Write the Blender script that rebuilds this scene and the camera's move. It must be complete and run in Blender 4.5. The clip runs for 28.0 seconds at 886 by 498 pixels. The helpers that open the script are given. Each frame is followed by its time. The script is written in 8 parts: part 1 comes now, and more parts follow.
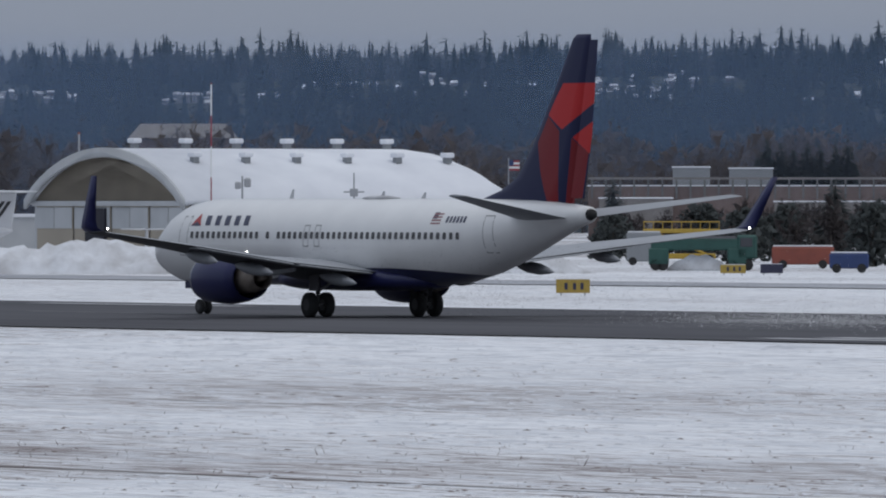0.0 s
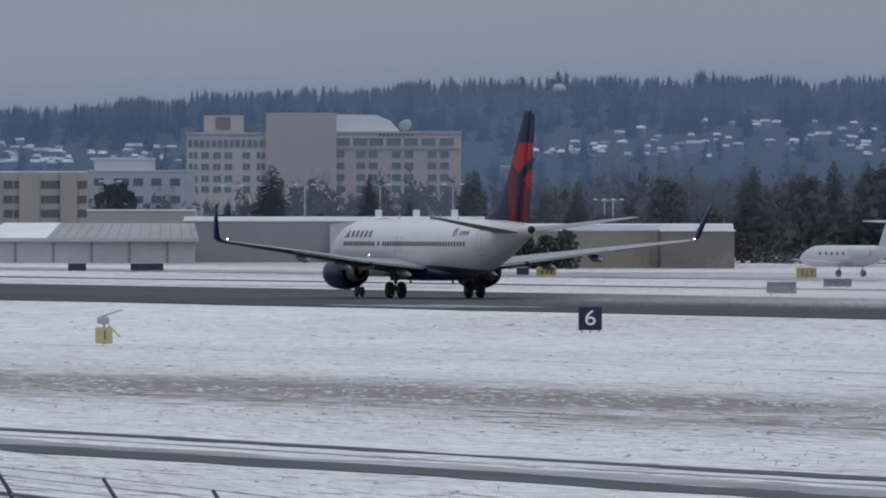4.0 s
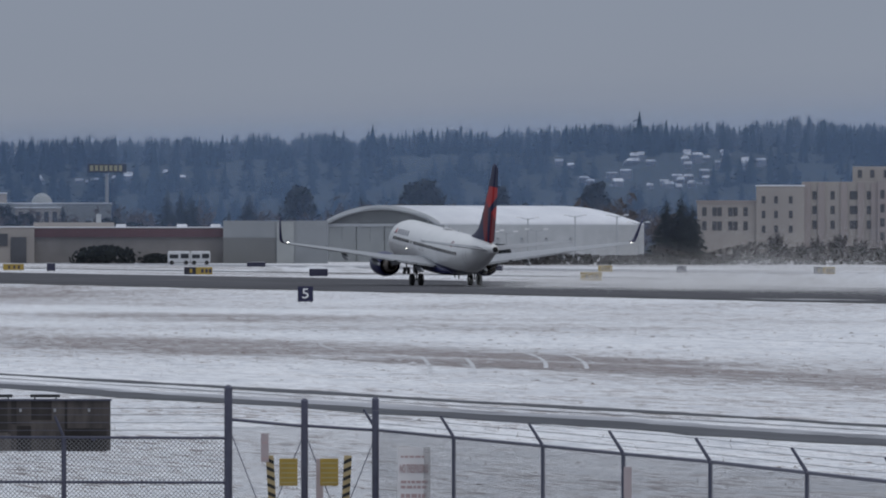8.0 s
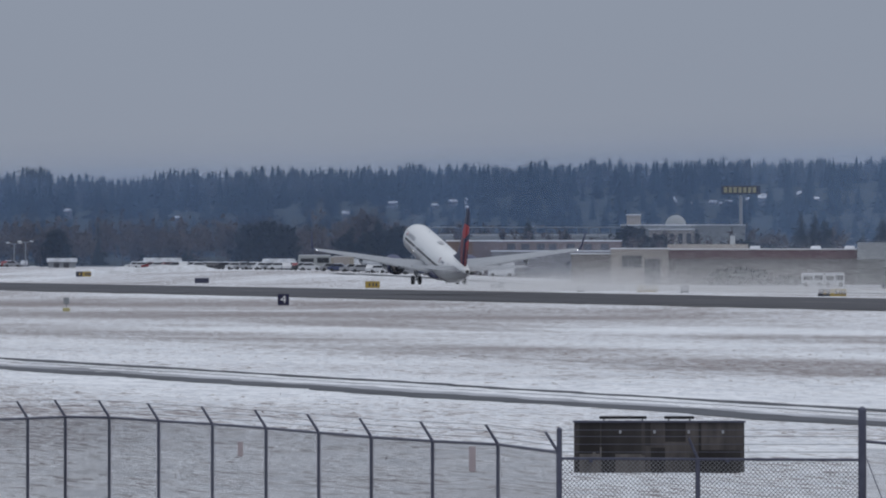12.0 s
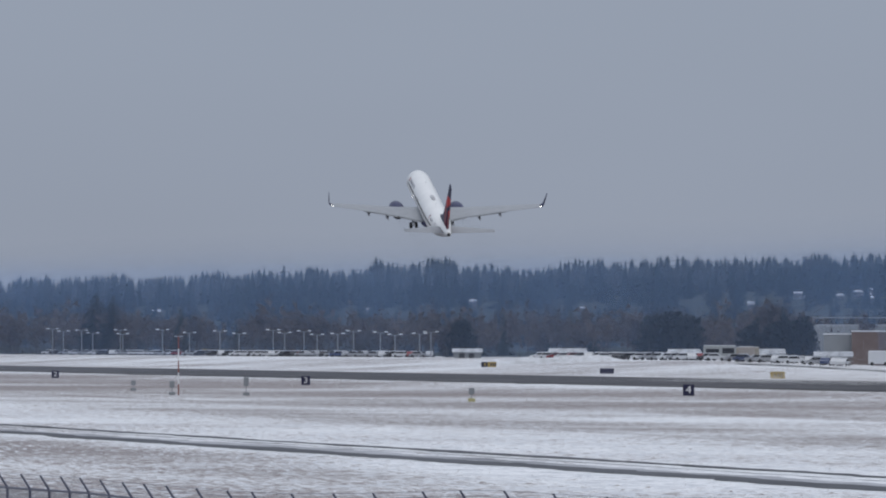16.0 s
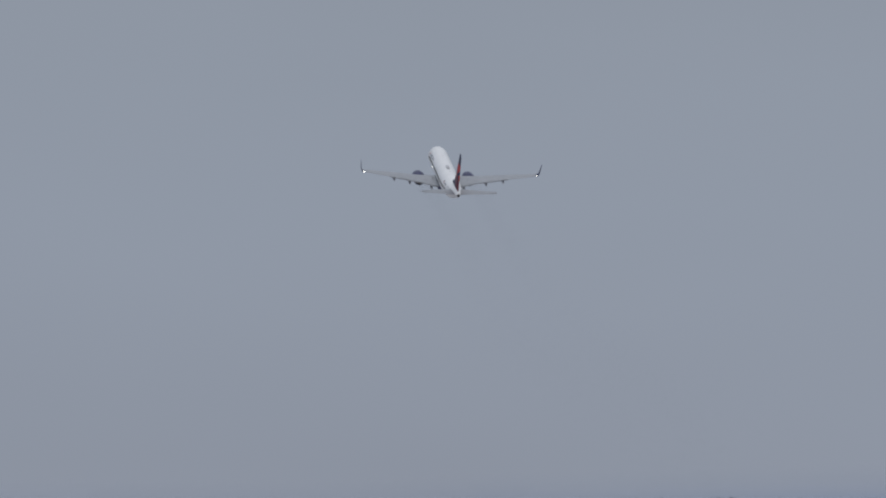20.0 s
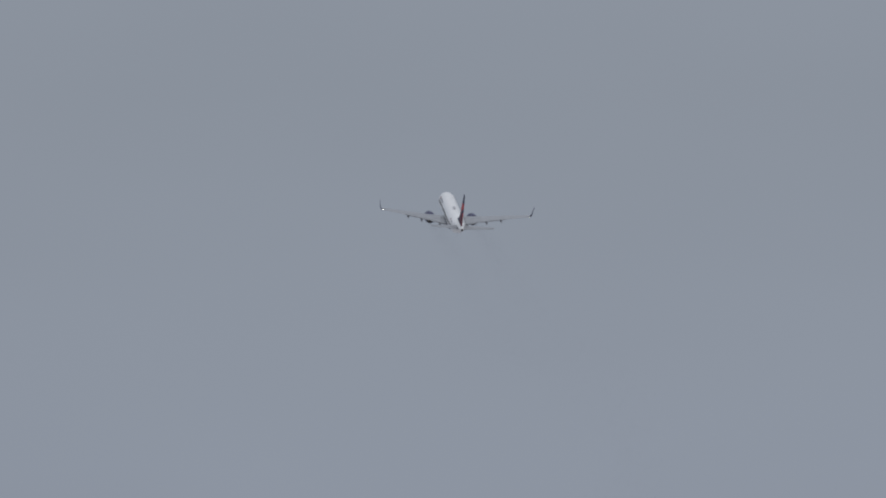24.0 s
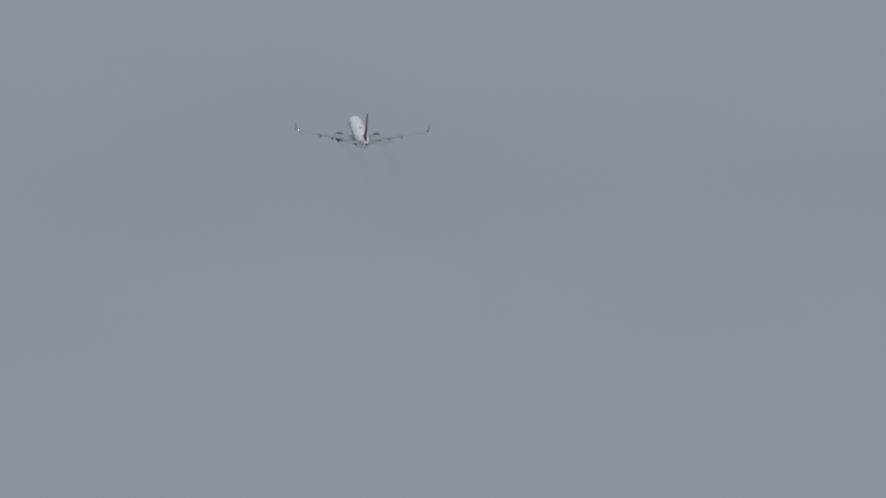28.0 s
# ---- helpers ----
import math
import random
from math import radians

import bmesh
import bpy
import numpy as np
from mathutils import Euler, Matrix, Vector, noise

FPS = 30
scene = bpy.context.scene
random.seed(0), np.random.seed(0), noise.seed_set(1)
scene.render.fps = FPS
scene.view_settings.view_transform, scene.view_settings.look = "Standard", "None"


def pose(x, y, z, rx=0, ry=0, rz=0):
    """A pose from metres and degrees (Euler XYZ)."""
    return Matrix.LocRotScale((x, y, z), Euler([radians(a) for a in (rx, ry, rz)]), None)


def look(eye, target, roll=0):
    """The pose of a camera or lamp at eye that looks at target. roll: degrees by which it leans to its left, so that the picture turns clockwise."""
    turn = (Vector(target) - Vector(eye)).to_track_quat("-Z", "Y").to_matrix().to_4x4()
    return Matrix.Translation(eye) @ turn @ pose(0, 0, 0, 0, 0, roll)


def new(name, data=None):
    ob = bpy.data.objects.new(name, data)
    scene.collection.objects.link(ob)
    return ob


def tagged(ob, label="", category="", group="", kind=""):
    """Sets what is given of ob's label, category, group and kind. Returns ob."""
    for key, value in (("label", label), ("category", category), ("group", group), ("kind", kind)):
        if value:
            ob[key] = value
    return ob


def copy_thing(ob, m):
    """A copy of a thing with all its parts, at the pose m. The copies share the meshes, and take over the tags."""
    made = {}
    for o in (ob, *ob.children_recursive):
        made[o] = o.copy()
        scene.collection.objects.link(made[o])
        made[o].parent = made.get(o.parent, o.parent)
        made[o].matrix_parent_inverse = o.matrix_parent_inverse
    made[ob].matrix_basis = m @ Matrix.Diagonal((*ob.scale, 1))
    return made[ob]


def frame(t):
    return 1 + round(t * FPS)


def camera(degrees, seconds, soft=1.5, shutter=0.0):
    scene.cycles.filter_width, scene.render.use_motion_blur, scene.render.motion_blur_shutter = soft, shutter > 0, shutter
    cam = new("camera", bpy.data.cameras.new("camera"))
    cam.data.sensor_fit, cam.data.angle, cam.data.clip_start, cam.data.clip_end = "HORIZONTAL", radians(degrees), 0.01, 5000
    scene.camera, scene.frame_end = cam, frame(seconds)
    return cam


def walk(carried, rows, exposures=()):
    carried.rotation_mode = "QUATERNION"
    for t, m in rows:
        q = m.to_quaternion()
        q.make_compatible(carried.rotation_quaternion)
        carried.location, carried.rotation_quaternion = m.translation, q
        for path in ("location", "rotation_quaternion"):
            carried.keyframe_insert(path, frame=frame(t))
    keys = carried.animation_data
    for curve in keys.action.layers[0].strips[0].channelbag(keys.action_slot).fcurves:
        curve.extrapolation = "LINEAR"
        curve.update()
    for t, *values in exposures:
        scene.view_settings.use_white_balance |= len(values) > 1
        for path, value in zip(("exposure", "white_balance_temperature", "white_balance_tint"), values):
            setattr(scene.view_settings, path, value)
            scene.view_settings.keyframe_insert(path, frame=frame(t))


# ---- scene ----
# A tripod-like stand beside an airfield: the camera stays at one point and pans after a departing airliner.
# World: +X along the runway in the direction of take-off, the runway lies at y = -241. Bearings are in
# milliradians to the right of +X, seen from the camera; distances in metres.
EYE = (0.0, 0.0, 4.92)
cam = camera(4.7257, 28.0, 2.0)
PAN = [
    (0.0, 30.6412, -0.2292),
    (1.0, 27.2155, -0.1960),
    (2.0, 24.2241, -0.1628),
    (3.0, 21.7513, -0.1478),
    (3.5, 20.6838, -0.1387),
    (4.0, 19.7022, -0.1327),
    (4.5, 18.8126, -0.1251),
    (6.5, 15.7458, -0.1071),
    (7.0, 15.1095, -0.1010),
    (7.5, 14.5064, -0.0935),
    (8.0, 13.9455, -0.0890),
    (8.5, 13.4238, -0.0799),
    (9.0, 12.9292, -0.0754),
    (9.5, 12.4633, -0.0618),
    (10.0, 12.0276, -0.0513),
    (10.5, 11.6250, -0.0392),
    (11.0, 11.2541, -0.0196),
    (11.5, 10.9028, 0.0000),
    (12.0, 10.5635, 0.0271),
    (12.5, 10.2363, 0.0573),
    (13.0, 9.9257, 0.0905),
    (13.5, 9.6498, 0.1387),
    (15.5, 8.6185, 0.4161),
    (16.0, 8.4014, 0.5096),
    (16.5, 8.2023, 0.6212),
    (17.0, 8.0033, 0.7584),
    (17.5, 7.8073, 0.9032),
    (18.0, 7.6128, 1.0554),
    (18.5, 7.4198, 1.2243),
    (19.0, 7.2328, 1.4053),
    (19.5, 7.0489, 1.5922),
    (19.9, 6.9102, 1.7551),
    (20.0, 6.8776, 1.7927),
    (21.0, 6.5470, 2.1408),
    (21.5, 6.3905, 2.3130),
    (23.5, 5.9286, 3.0261),
    (24.0, 5.8233, 3.1797),
    (25.0, 5.6519, 3.4263),
    (26.0, 5.5853, 3.5732),
    (27.0, 5.5937, 3.6222),
    (28.0, 5.5611, 3.6184),
]
walk(cam, [(t, pose(*EYE, 90 + up, 0, -90 - yaw)) for t, yaw, up in PAN],
     exposures=[(0, -0.04, 6500, 10), (1, -0.06, 6500, 10), (2, 0.03, 6500, 10), (3, -0.01, 6500, 10), (7, -0.09, 6500, 10), (9, -0.03, 6500, 10), (11, 0.01, 6500, 10), (13, 0.05, 6500, 10), (15.5, 0.15, 6500, 10), (17, 0.22, 6540, 10), (18, 0.19, 6560, 10), (19, 0.12, 6600, 10), (20, 0.04, 6660, 10), (21, -0.08, 6700, 10), (22, -0.07, 6700, 10), (24, -0.03, 6720, 10), (26, -0.05, 6720, 10), (28, -0.07, 6720, 10)])

# ---- light: overcast winter sky ----
world = bpy.data.worlds.new("overcast_sky")
scene.world = world
world.use_nodes = True
wn, wl = world.node_tree.nodes, world.node_tree.links
wn.clear()
w_out, w_bg = wn.new("ShaderNodeOutputWorld"), wn.new("ShaderNodeBackground")
w_sky = wn.new("ShaderNodeTexSky")
w_sky.sky_type, w_sky.sun_disc = "NISHITA", False
w_sky.sun_elevation, w_sky.sun_rotation = radians(28), radians(200)
w_sky.dust_density = 4.0
w_co, w_sep = wn.new("ShaderNodeTexCoord"), wn.new("ShaderNodeSeparateXYZ")
w_ramp = wn.new("ShaderNodeValToRGB")
w_noise, w_nmap = wn.new("ShaderNodeTexNoise"), wn.new("ShaderNodeMapping")
w_nmap.inputs["Scale"].default_value = (6, 6, 16)
w_noise.inputs["Scale"].default_value, w_noise.inputs["Detail"].default_value = 1.6, 3.0
w_cl = wn.new("ShaderNodeMapRange")
w_cl.inputs["To Min"].default_value, w_cl.inputs["To Max"].default_value = 0.93, 1.07
w_mul = wn.new("ShaderNodeVectorMath")
w_mul.operation = "SCALE"
w_mix = wn.new("ShaderNodeMixRGB")
w_mix.inputs["Fac"].default_value = 0.96
r = w_ramp.color_ramp
r.elements[0].position, r.elements[0].color = 0.0, (0.263, 0.298, 0.371, 1)
r.elements[1].position, r.elements[1].color = 1.0, (0.7, 0.75, 0.85, 1)
for at, c in ((0.012, (0.263, 0.299, 0.371)), (0.035, (0.265, 0.306, 0.38)), (0.07, (0.255, 0.293, 0.358)), (0.25, (0.35, 0.4, 0.49))):
    e = r.elements.new(at)
    e.color = (*c, 1)
w_ten = wn.new("ShaderNodeVectorMath")
w_ten.operation = "SCALE"
w_ten.inputs["Scale"].default_value = 10.0
wl.new(w_co.outputs["Generated"], w_sep.inputs[0])
wl.new(w_sep.outputs["Z"], w_ramp.inputs["Fac"])
wl.new(w_co.outputs["Generated"], w_nmap.inputs["Vector"])
wl.new(w_nmap.outputs["Vector"], w_noise.inputs["Vector"])
wl.new(w_noise.outputs["Fac"], w_cl.inputs["Value"])
wl.new(w_ramp.outputs["Color"], w_mul.inputs[0])
wl.new(w_cl.outputs["Result"], w_mul.inputs["Scale"])
wl.new(w_mul.outputs["Vector"], w_ten.inputs[0])
wl.new(w_sky.outputs["Color"], w_mix.inputs["Color1"])
wl.new(w_ten.outputs["Vector"], w_mix.inputs["Color2"])
wl.new(w_mix.outputs["Color"], w_bg.inputs["Color"])
w_bg.inputs["Strength"].default_value = 0.1
wl.new(w_bg.outputs[0], w_out.inputs[0])

sun = new("sun", bpy.data.lights.new("sun", "SUN"))
sun.data.energy, sun.data.angle, sun.data.color = 0.5, radians(25), (1.0, 0.96, 0.9)
sun.matrix_world = look((0, 0, 300), (140, 60, 0))

# ---- materials ----
def material(name, color, rough=0.6, metal=0.0, color2=None, scale=4.0, bump=0.0, coat=0.0, spec=0.5, detail=6.0, stretch=(1, 1, 1), rand=0.0, leaf=False):
    m = bpy.data.materials.new(name)
    m.use_nodes = True
    n, l = m.node_tree.nodes, m.node_tree.links
    b = n["Principled BSDF"]
    b.inputs["Roughness"].default_value, b.inputs["Metallic"].default_value = rough, metal
    b.inputs["Coat Weight"].default_value = coat
    b.inputs["Specular IOR Level"].default_value = spec
    b.inputs["Base Color"].default_value = (*color, 1)
    src = None
    if color2 or bump:
        co, mp, nz, nz2 = n.new("ShaderNodeTexCoord"), n.new("ShaderNodeMapping"), n.new("ShaderNodeTexNoise"), n.new("ShaderNodeTexNoise")
        mp.inputs["Scale"].default_value = stretch
        nz.inputs["Scale"].default_value, nz.inputs["Detail"].default_value = scale, detail
        nz2.inputs["Scale"].default_value, nz2.inputs["Detail"].default_value = scale * 0.17, 3
        l.new(co.outputs["Object"], mp.inputs["Vector"])
        l.new(mp.outputs["Vector"], nz.inputs["Vector"])
        l.new(mp.outputs["Vector"], nz2.inputs["Vector"])
        if color2:
            add, rp, mix = n.new("ShaderNodeMath"), n.new("ShaderNodeMapRange"), n.new("ShaderNodeMixRGB")
            add.operation = "ADD"
            l.new(nz.outputs["Fac"], add.inputs[0])
            l.new(nz2.outputs["Fac"], add.inputs[1])
            rp.inputs["From Min"].default_value, rp.inputs["From Max"].default_value = 0.75, 1.25
            l.new(add.outputs[0], rp.inputs["Value"])
            l.new(rp.outputs["Result"], mix.inputs["Fac"])
            mix.inputs["Color1"].default_value, mix.inputs["Color2"].default_value = (*color, 1), (*color2, 1)
            src = mix.outputs["Color"]
        if bump:
            bp = n.new("ShaderNodeBump")
            bp.inputs["Strength"].default_value, bp.inputs["Distance"].default_value = bump, 0.05
            l.new(nz.outputs["Fac"], bp.inputs["Height"])
            l.new(bp.outputs["Normal"], b.inputs["Normal"])
    if rand:
        geo, mr, hs = n.new("ShaderNodeNewGeometry"), n.new("ShaderNodeMapRange"), n.new("ShaderNodeHueSaturation")
        mr.inputs["To Min"].default_value, mr.inputs["To Max"].default_value = 1 - rand, 1 + rand
        l.new(geo.outputs["Random Per Island"], mr.inputs["Value"])
        l.new(mr.outputs["Result"], hs.inputs["Value"])
        if src:
            l.new(src, hs.inputs["Color"])
        else:
            hs.inputs["Color"].default_value = (*color, 1)
        src = hs.outputs["Color"]
    if src:
        l.new(src, b.inputs["Base Color"])
    if leaf:                          # thin foliage lets light through to its other side
        tr, both = n.new("ShaderNodeBsdfTranslucent"), n.new("ShaderNodeMixShader")
        if src:
            l.new(src, tr.inputs["Color"])
        both.inputs["Fac"].default_value = 0.5
        l.new(b.outputs[0], both.inputs[1])
        l.new(tr.outputs[0], both.inputs[2])
        l.new(both.outputs[0], n["Material Output"].inputs["Surface"])
    return m


def glow(name, color, strength):
    m = material(name, color)
    b = m.node_tree.nodes["Principled BSDF"]
    b.inputs["Emission Color"].default_value, b.inputs["Emission Strength"].default_value = (*color, 1), strength
    return m


def mask_polygon(m, co, pts):
    """A node output that is 1 inside the convex polygon pts, given in the object's x and z."""
    n, l = m.node_tree.nodes, m.node_tree.links
    cx, cz = sum(p[0] for p in pts) / len(pts), sum(p[1] for p in pts) / len(pts)
    last = None
    for (x0, z0), (x1, z1) in zip(pts, pts[1:] + pts[:1]):
        nx, nz = z1 - z0, x0 - x1
        d = nx * x0 + nz * z0
        if nx * cx + nz * cz < d:
            nx, nz, d = -nx, -nz, -d
        dot, gt = n.new("ShaderNodeVectorMath"), n.new("ShaderNodeMath")
        dot.operation, gt.operation = "DOT_PRODUCT", "GREATER_THAN"
        dot.inputs[1].default_value, gt.inputs[1].default_value = (nx, 0, nz), d
        l.new(co, dot.inputs[0])
        l.new(dot.outputs["Value"], gt.inputs[0])
        if last:
            mul = n.new("ShaderNodeMath")
            mul.operation = "MULTIPLY"
            l.new(last, mul.inputs[0])
            l.new(gt.outputs[0], mul.inputs[1])
            last = mul.outputs[0]
        else:
            last = gt.outputs[0]
    return last


def snow_ground_material():
    m = bpy.data.materials.new("snowy_grass")
    m.use_nodes = True
    n, l = m.node_tree.nodes, m.node_tree.links
    b = n["Principled BSDF"]
    b.inputs["Roughness"].default_value, b.inputs["Specular IOR Level"].default_value = 0.75, 0.2
    co = n.new("ShaderNodeTexCoord")

    def grain(scale, detail, sx, sy, rough=0.6):
        mp, nz = n.new("ShaderNodeMapping"), n.new("ShaderNodeTexNoise")
        mp.inputs["Scale"].default_value = (sx, sy, 1)
        nz.inputs["Scale"].default_value, nz.inputs["Detail"].default_value, nz.inputs["Roughness"].default_value = scale, detail, rough
        l.new(co.outputs["Object"], mp.inputs["Vector"])
        l.new(mp.outputs["Vector"], nz.inputs["Vector"])
        return nz.outputs["Fac"]

    def calc(op, a, c, clamp=False):
        k = n.new("ShaderNodeMath")
        k.operation, k.use_clamp = op, clamp
        for i, v in enumerate((a, c)):
            if isinstance(v, (int, float)):
                k.inputs[i].default_value = v
            else:
                l.new(v, k.inputs[i])
        return k.outputs[0]

    def ranged(v, a, c, lo=0.0, hi=1.0):
        k = n.new("ShaderNodeMapRange")
        k.interpolation_type = "SMOOTHSTEP"
        l.new(v, k.inputs["Value"])
        for name, x in zip(("From Min", "From Max", "To Min", "To Max"), (a, c, lo, hi)):
            k.inputs[name].default_value = x
        return k.outputs["Result"]

    broad = grain(0.016, 3, 0.5, 1.0)            # thin cover in long strips along the field
    streak = grain(0.3, 7, 0.5, 1.0, 0.72)
    tuft = grain(1.3, 5, 0.22, 1.0, 0.7)
    fine = ranged(grain(5.0, 4, 0.12, 1.0, 0.75), 0.36, 0.64)
    blade = grain(3.4, 4, 0.09, 1.0, 0.7)
    sep = n.new("ShaderNodeSeparateXYZ")
    l.new(co.outputs["Object"], sep.inputs[0])
    long = grain(0.011, 2, 1.0, 0.3)
    strip_a = calc("MULTIPLY", ranged(calc("ABSOLUTE", calc("ADD", sep.outputs["Y"], 114.0), 0.0), 3.0, 22.0, 0.8, 0.0), ranged(long, 0.3, 0.56, 0.3, 1.0))
    strip_b = calc("MULTIPLY", calc("MULTIPLY", ranged(calc("ABSOLUTE", calc("ADD", sep.outputs["Y"], 156.0), 0.0), 2.0, 18.0, 1.0, 0.0), ranged(long, 0.62, 0.4)), ranged(sep.outputs["X"], 520.0, 800.0))
    near = calc("MULTIPLY", ranged(sep.outputs["Y"], -72.0, -36.0, 0.0, 0.95), ranged(sep.outputs["X"], 230.0, 430.0, 0.4, 1.0))
    far = calc("MULTIPLY", ranged(sep.outputs["X"], 620.0, 1050.0), calc("MULTIPLY", ranged(sep.outputs["Y"], -92.0, -160.0, 0.35, 1.0), ranged(sep.outputs["Y"], -212.0, -200.0, 0.4, 1.0)))
    worn = calc("MAXIMUM", calc("MAXIMUM", strip_a, strip_b), calc("MAXIMUM", near, far))
    for px, py, rx, ry in ((228, -114, 36, 6), (312, -117, 40, 8), (415, -110, 48, 6), (460, -118, 40, 5), (820, -149, 90, 7), (1110, -131, 160, 4), (530, -57, 170, 10), (1700, -183, 700, 34)):
        dx = calc("DIVIDE", calc("ADD", sep.outputs["X"], -px), rx)
        dy = calc("DIVIDE", calc("ADD", sep.outputs["Y"], -py), ry)
        worn = calc("MAXIMUM", worn, ranged(calc("ADD", calc("MULTIPLY", dx, dx), calc("MULTIPLY", dy, dy)), 0.05, 1.3, 1.15, 0.0))          # strips where the grass shows through
    thin = calc("ADD", calc("MULTIPLY", worn, 0.3), calc("ADD", calc("MULTIPLY", broad, 1.05), calc("ADD", calc("MULTIPLY", streak, 0.7), calc("ADD", calc("MULTIPLY", tuft, 0.95), calc("MULTIPLY", calc("SUBTRACT", blade, 0.5), 2.0)))))
    bare = ranged(thin, 1.43, 1.65)
    snow, grass, mix = n.new("ShaderNodeMixRGB"), n.new("ShaderNodeMixRGB"), n.new("ShaderNodeMixRGB")
    snow.inputs["Color1"].default_value, snow.inputs["Color2"].default_value = (0.54, 0.56, 0.6, 1), (0.91, 0.925, 0.95, 1)
    grass.inputs["Color1"].default_value, grass.inputs["Color2"].default_value = (0.08, 0.055, 0.05, 1), (0.28, 0.228, 0.22, 1)
    l.new(ranged(calc("ADD", calc("MULTIPLY", calc("ADD", tuft, blade), 0.33), calc("MULTIPLY", streak, 0.34)), 0.4, 0.55), snow.inputs["Fac"])
    l.new(fine, grass.inputs["Fac"])
    l.new(calc("MULTIPLY", bare, 0.85), mix.inputs["Fac"])
    l.new(snow.outputs["Color"], mix.inputs["Color1"])
    l.new(grass.outputs["Color"], mix.inputs["Color2"])
    l.new(mix.outputs["Color"], b.inputs["Base Color"])
    bp = n.new("ShaderNodeBump")
    bp.inputs["Strength"].default_value, bp.inputs["Distance"].default_value = 0.9, 0.2
    l.new(calc("ADD", tuft, calc("MULTIPLY", streak, 2.0)), bp.inputs["Height"])
    l.new(bp.outputs["Normal"], b.inputs["Normal"])
    return m


SNOW_FIELD = snow_ground_material()
FOREST_FLOOR = material("wooded_slope", (0.026, 0.036, 0.038), 0.9, color2=(0.05, 0.058, 0.056), scale=0.03, spec=0.1)
SNOW = material("snow", (0.8, 0.82, 0.86), 0.7, color2=(0.6, 0.62, 0.66), scale=0.9, bump=0.5, spec=0.2)
SNOW_ROOF = material("roof_snow", (0.84, 0.86, 0.9), 0.7, color2=(0.7, 0.72, 0.77), scale=0.25, bump=0.3, spec=0.2)
DIRTY_SNOW = material("ploughed_snow", (0.74, 0.76, 0.8), 0.75, color2=(0.45, 0.45, 0.46), scale=0.7, bump=0.9, spec=0.2)
ASPHALT = material("asphalt", (0.052, 0.052, 0.06), 0.85, color2=(0.092, 0.092, 0.102), scale=0.25, bump=0.15, spec=0.25, stretch=(0.15, 1, 1))
WET_ASPHALT = material("wet_track", (0.036, 0.038, 0.046), 0.6, color2=(0.08, 0.083, 0.096), scale=0.8, spec=0.3, stretch=(0.2, 1, 1))
SLUSH = material("grey_slush", (0.2, 0.205, 0.225), 0.6, color2=(0.5, 0.51, 0.55), scale=0.9, spec=0.3, stretch=(0.25, 1, 1))
RUT = material("muddy_rut", (0.16, 0.13, 0.12), 0.9, color2=(0.42, 0.4, 0.4), scale=0.9, stretch=(0.4, 1, 1))
PAINT_WORN = material("worn_road_paint", (0.2, 0.2, 0.21), 0.7, color2=(0.08, 0.08, 0.085), scale=0.8)
PAINT_WHITE = material("road_paint", (0.62, 0.63, 0.65), 0.7, color2=(0.34, 0.34, 0.36), scale=0.8)


# ---- small building kit ----
def part(name, bm, mat, parent=None, label="", smooth=False):
    me = bpy.data.meshes.new(name)
    bmesh.ops.recalc_face_normals(bm, faces=bm.faces)
    if smooth:
        for f in bm.faces:
            f.smooth = True
    bm.to_mesh(me)
    bm.free()
    for k in (mat if isinstance(mat, (list, tuple)) else (mat,)):
        me.materials.append(k)
    ob = new(name, me)
    if parent:
        ob.parent = parent
    if label:
        ob["label"] = label
    return ob


def shared(name, me, parent, m):
    """One more object on a mesh that is there already."""
    ob = new(name, me)
    ob.parent = parent
    ob.matrix_basis = m
    return ob


def thing(name, label, category, m=None, group="", kind=""):
    ob = new(name)
    ob.empty_display_size = 0.5
    if m is not None:
        ob.matrix_basis = m
    return tagged(ob, label, category, group, kind)


def box(bm, x0, x1, y0, y1, z0, z1, bevel=0.0, mat=0):
    g = bmesh.ops.create_cube(bm, size=1.0, matrix=Matrix.LocRotScale(((x0 + x1) / 2, (y0 + y1) / 2, (z0 + z1) / 2), None, (abs(x1 - x0), abs(y1 - y0), abs(z1 - z0))))
    vs = g["verts"]
    fs = {f for v in vs for f in v.link_faces}
    for f in fs:
        f.material_index = mat
    if bevel:
        es = list({e for v in vs for e in v.link_edges})
        bmesh.ops.bevel(bm, geom=es, offset=bevel, segments=1, affect="EDGES", profile=0.5)
    return bm


def boxed(*a, **k):
    return box(bmesh.new(), *a, **k)


def rod(bm, p, q, r0, r1=None, n=8, cap=True):
    p, q = Vector(p), Vector(q)
    d = q - p
    m = Matrix.Translation((p + q) / 2) @ d.to_track_quat("Z", "Y").to_matrix().to_4x4()
    bmesh.ops.create_cone(bm, cap_ends=cap, segments=n, radius1=r0, radius2=r0 if r1 is None else r1, depth=d.length, matrix=m)
    return bm


def loft(bm, rings, close_ends=True, mat=0, loop=True):
    """Skin between rings of points."""
    vs = [[bm.verts.new(p) for p in ring] for ring in rings]
    k = len(vs[0])
    for a, c in zip(vs, vs[1:]):
        for i in range(k if loop else k - 1):
            j = (i + 1) % k
            bm.faces.new((a[i], a[j], c[j], c[i])).material_index = mat
    if close_ends and loop:
        bm.faces.new(vs[0]).material_index = mat
        bm.faces.new(vs[-1][::-1]).material_index = mat
    return bm


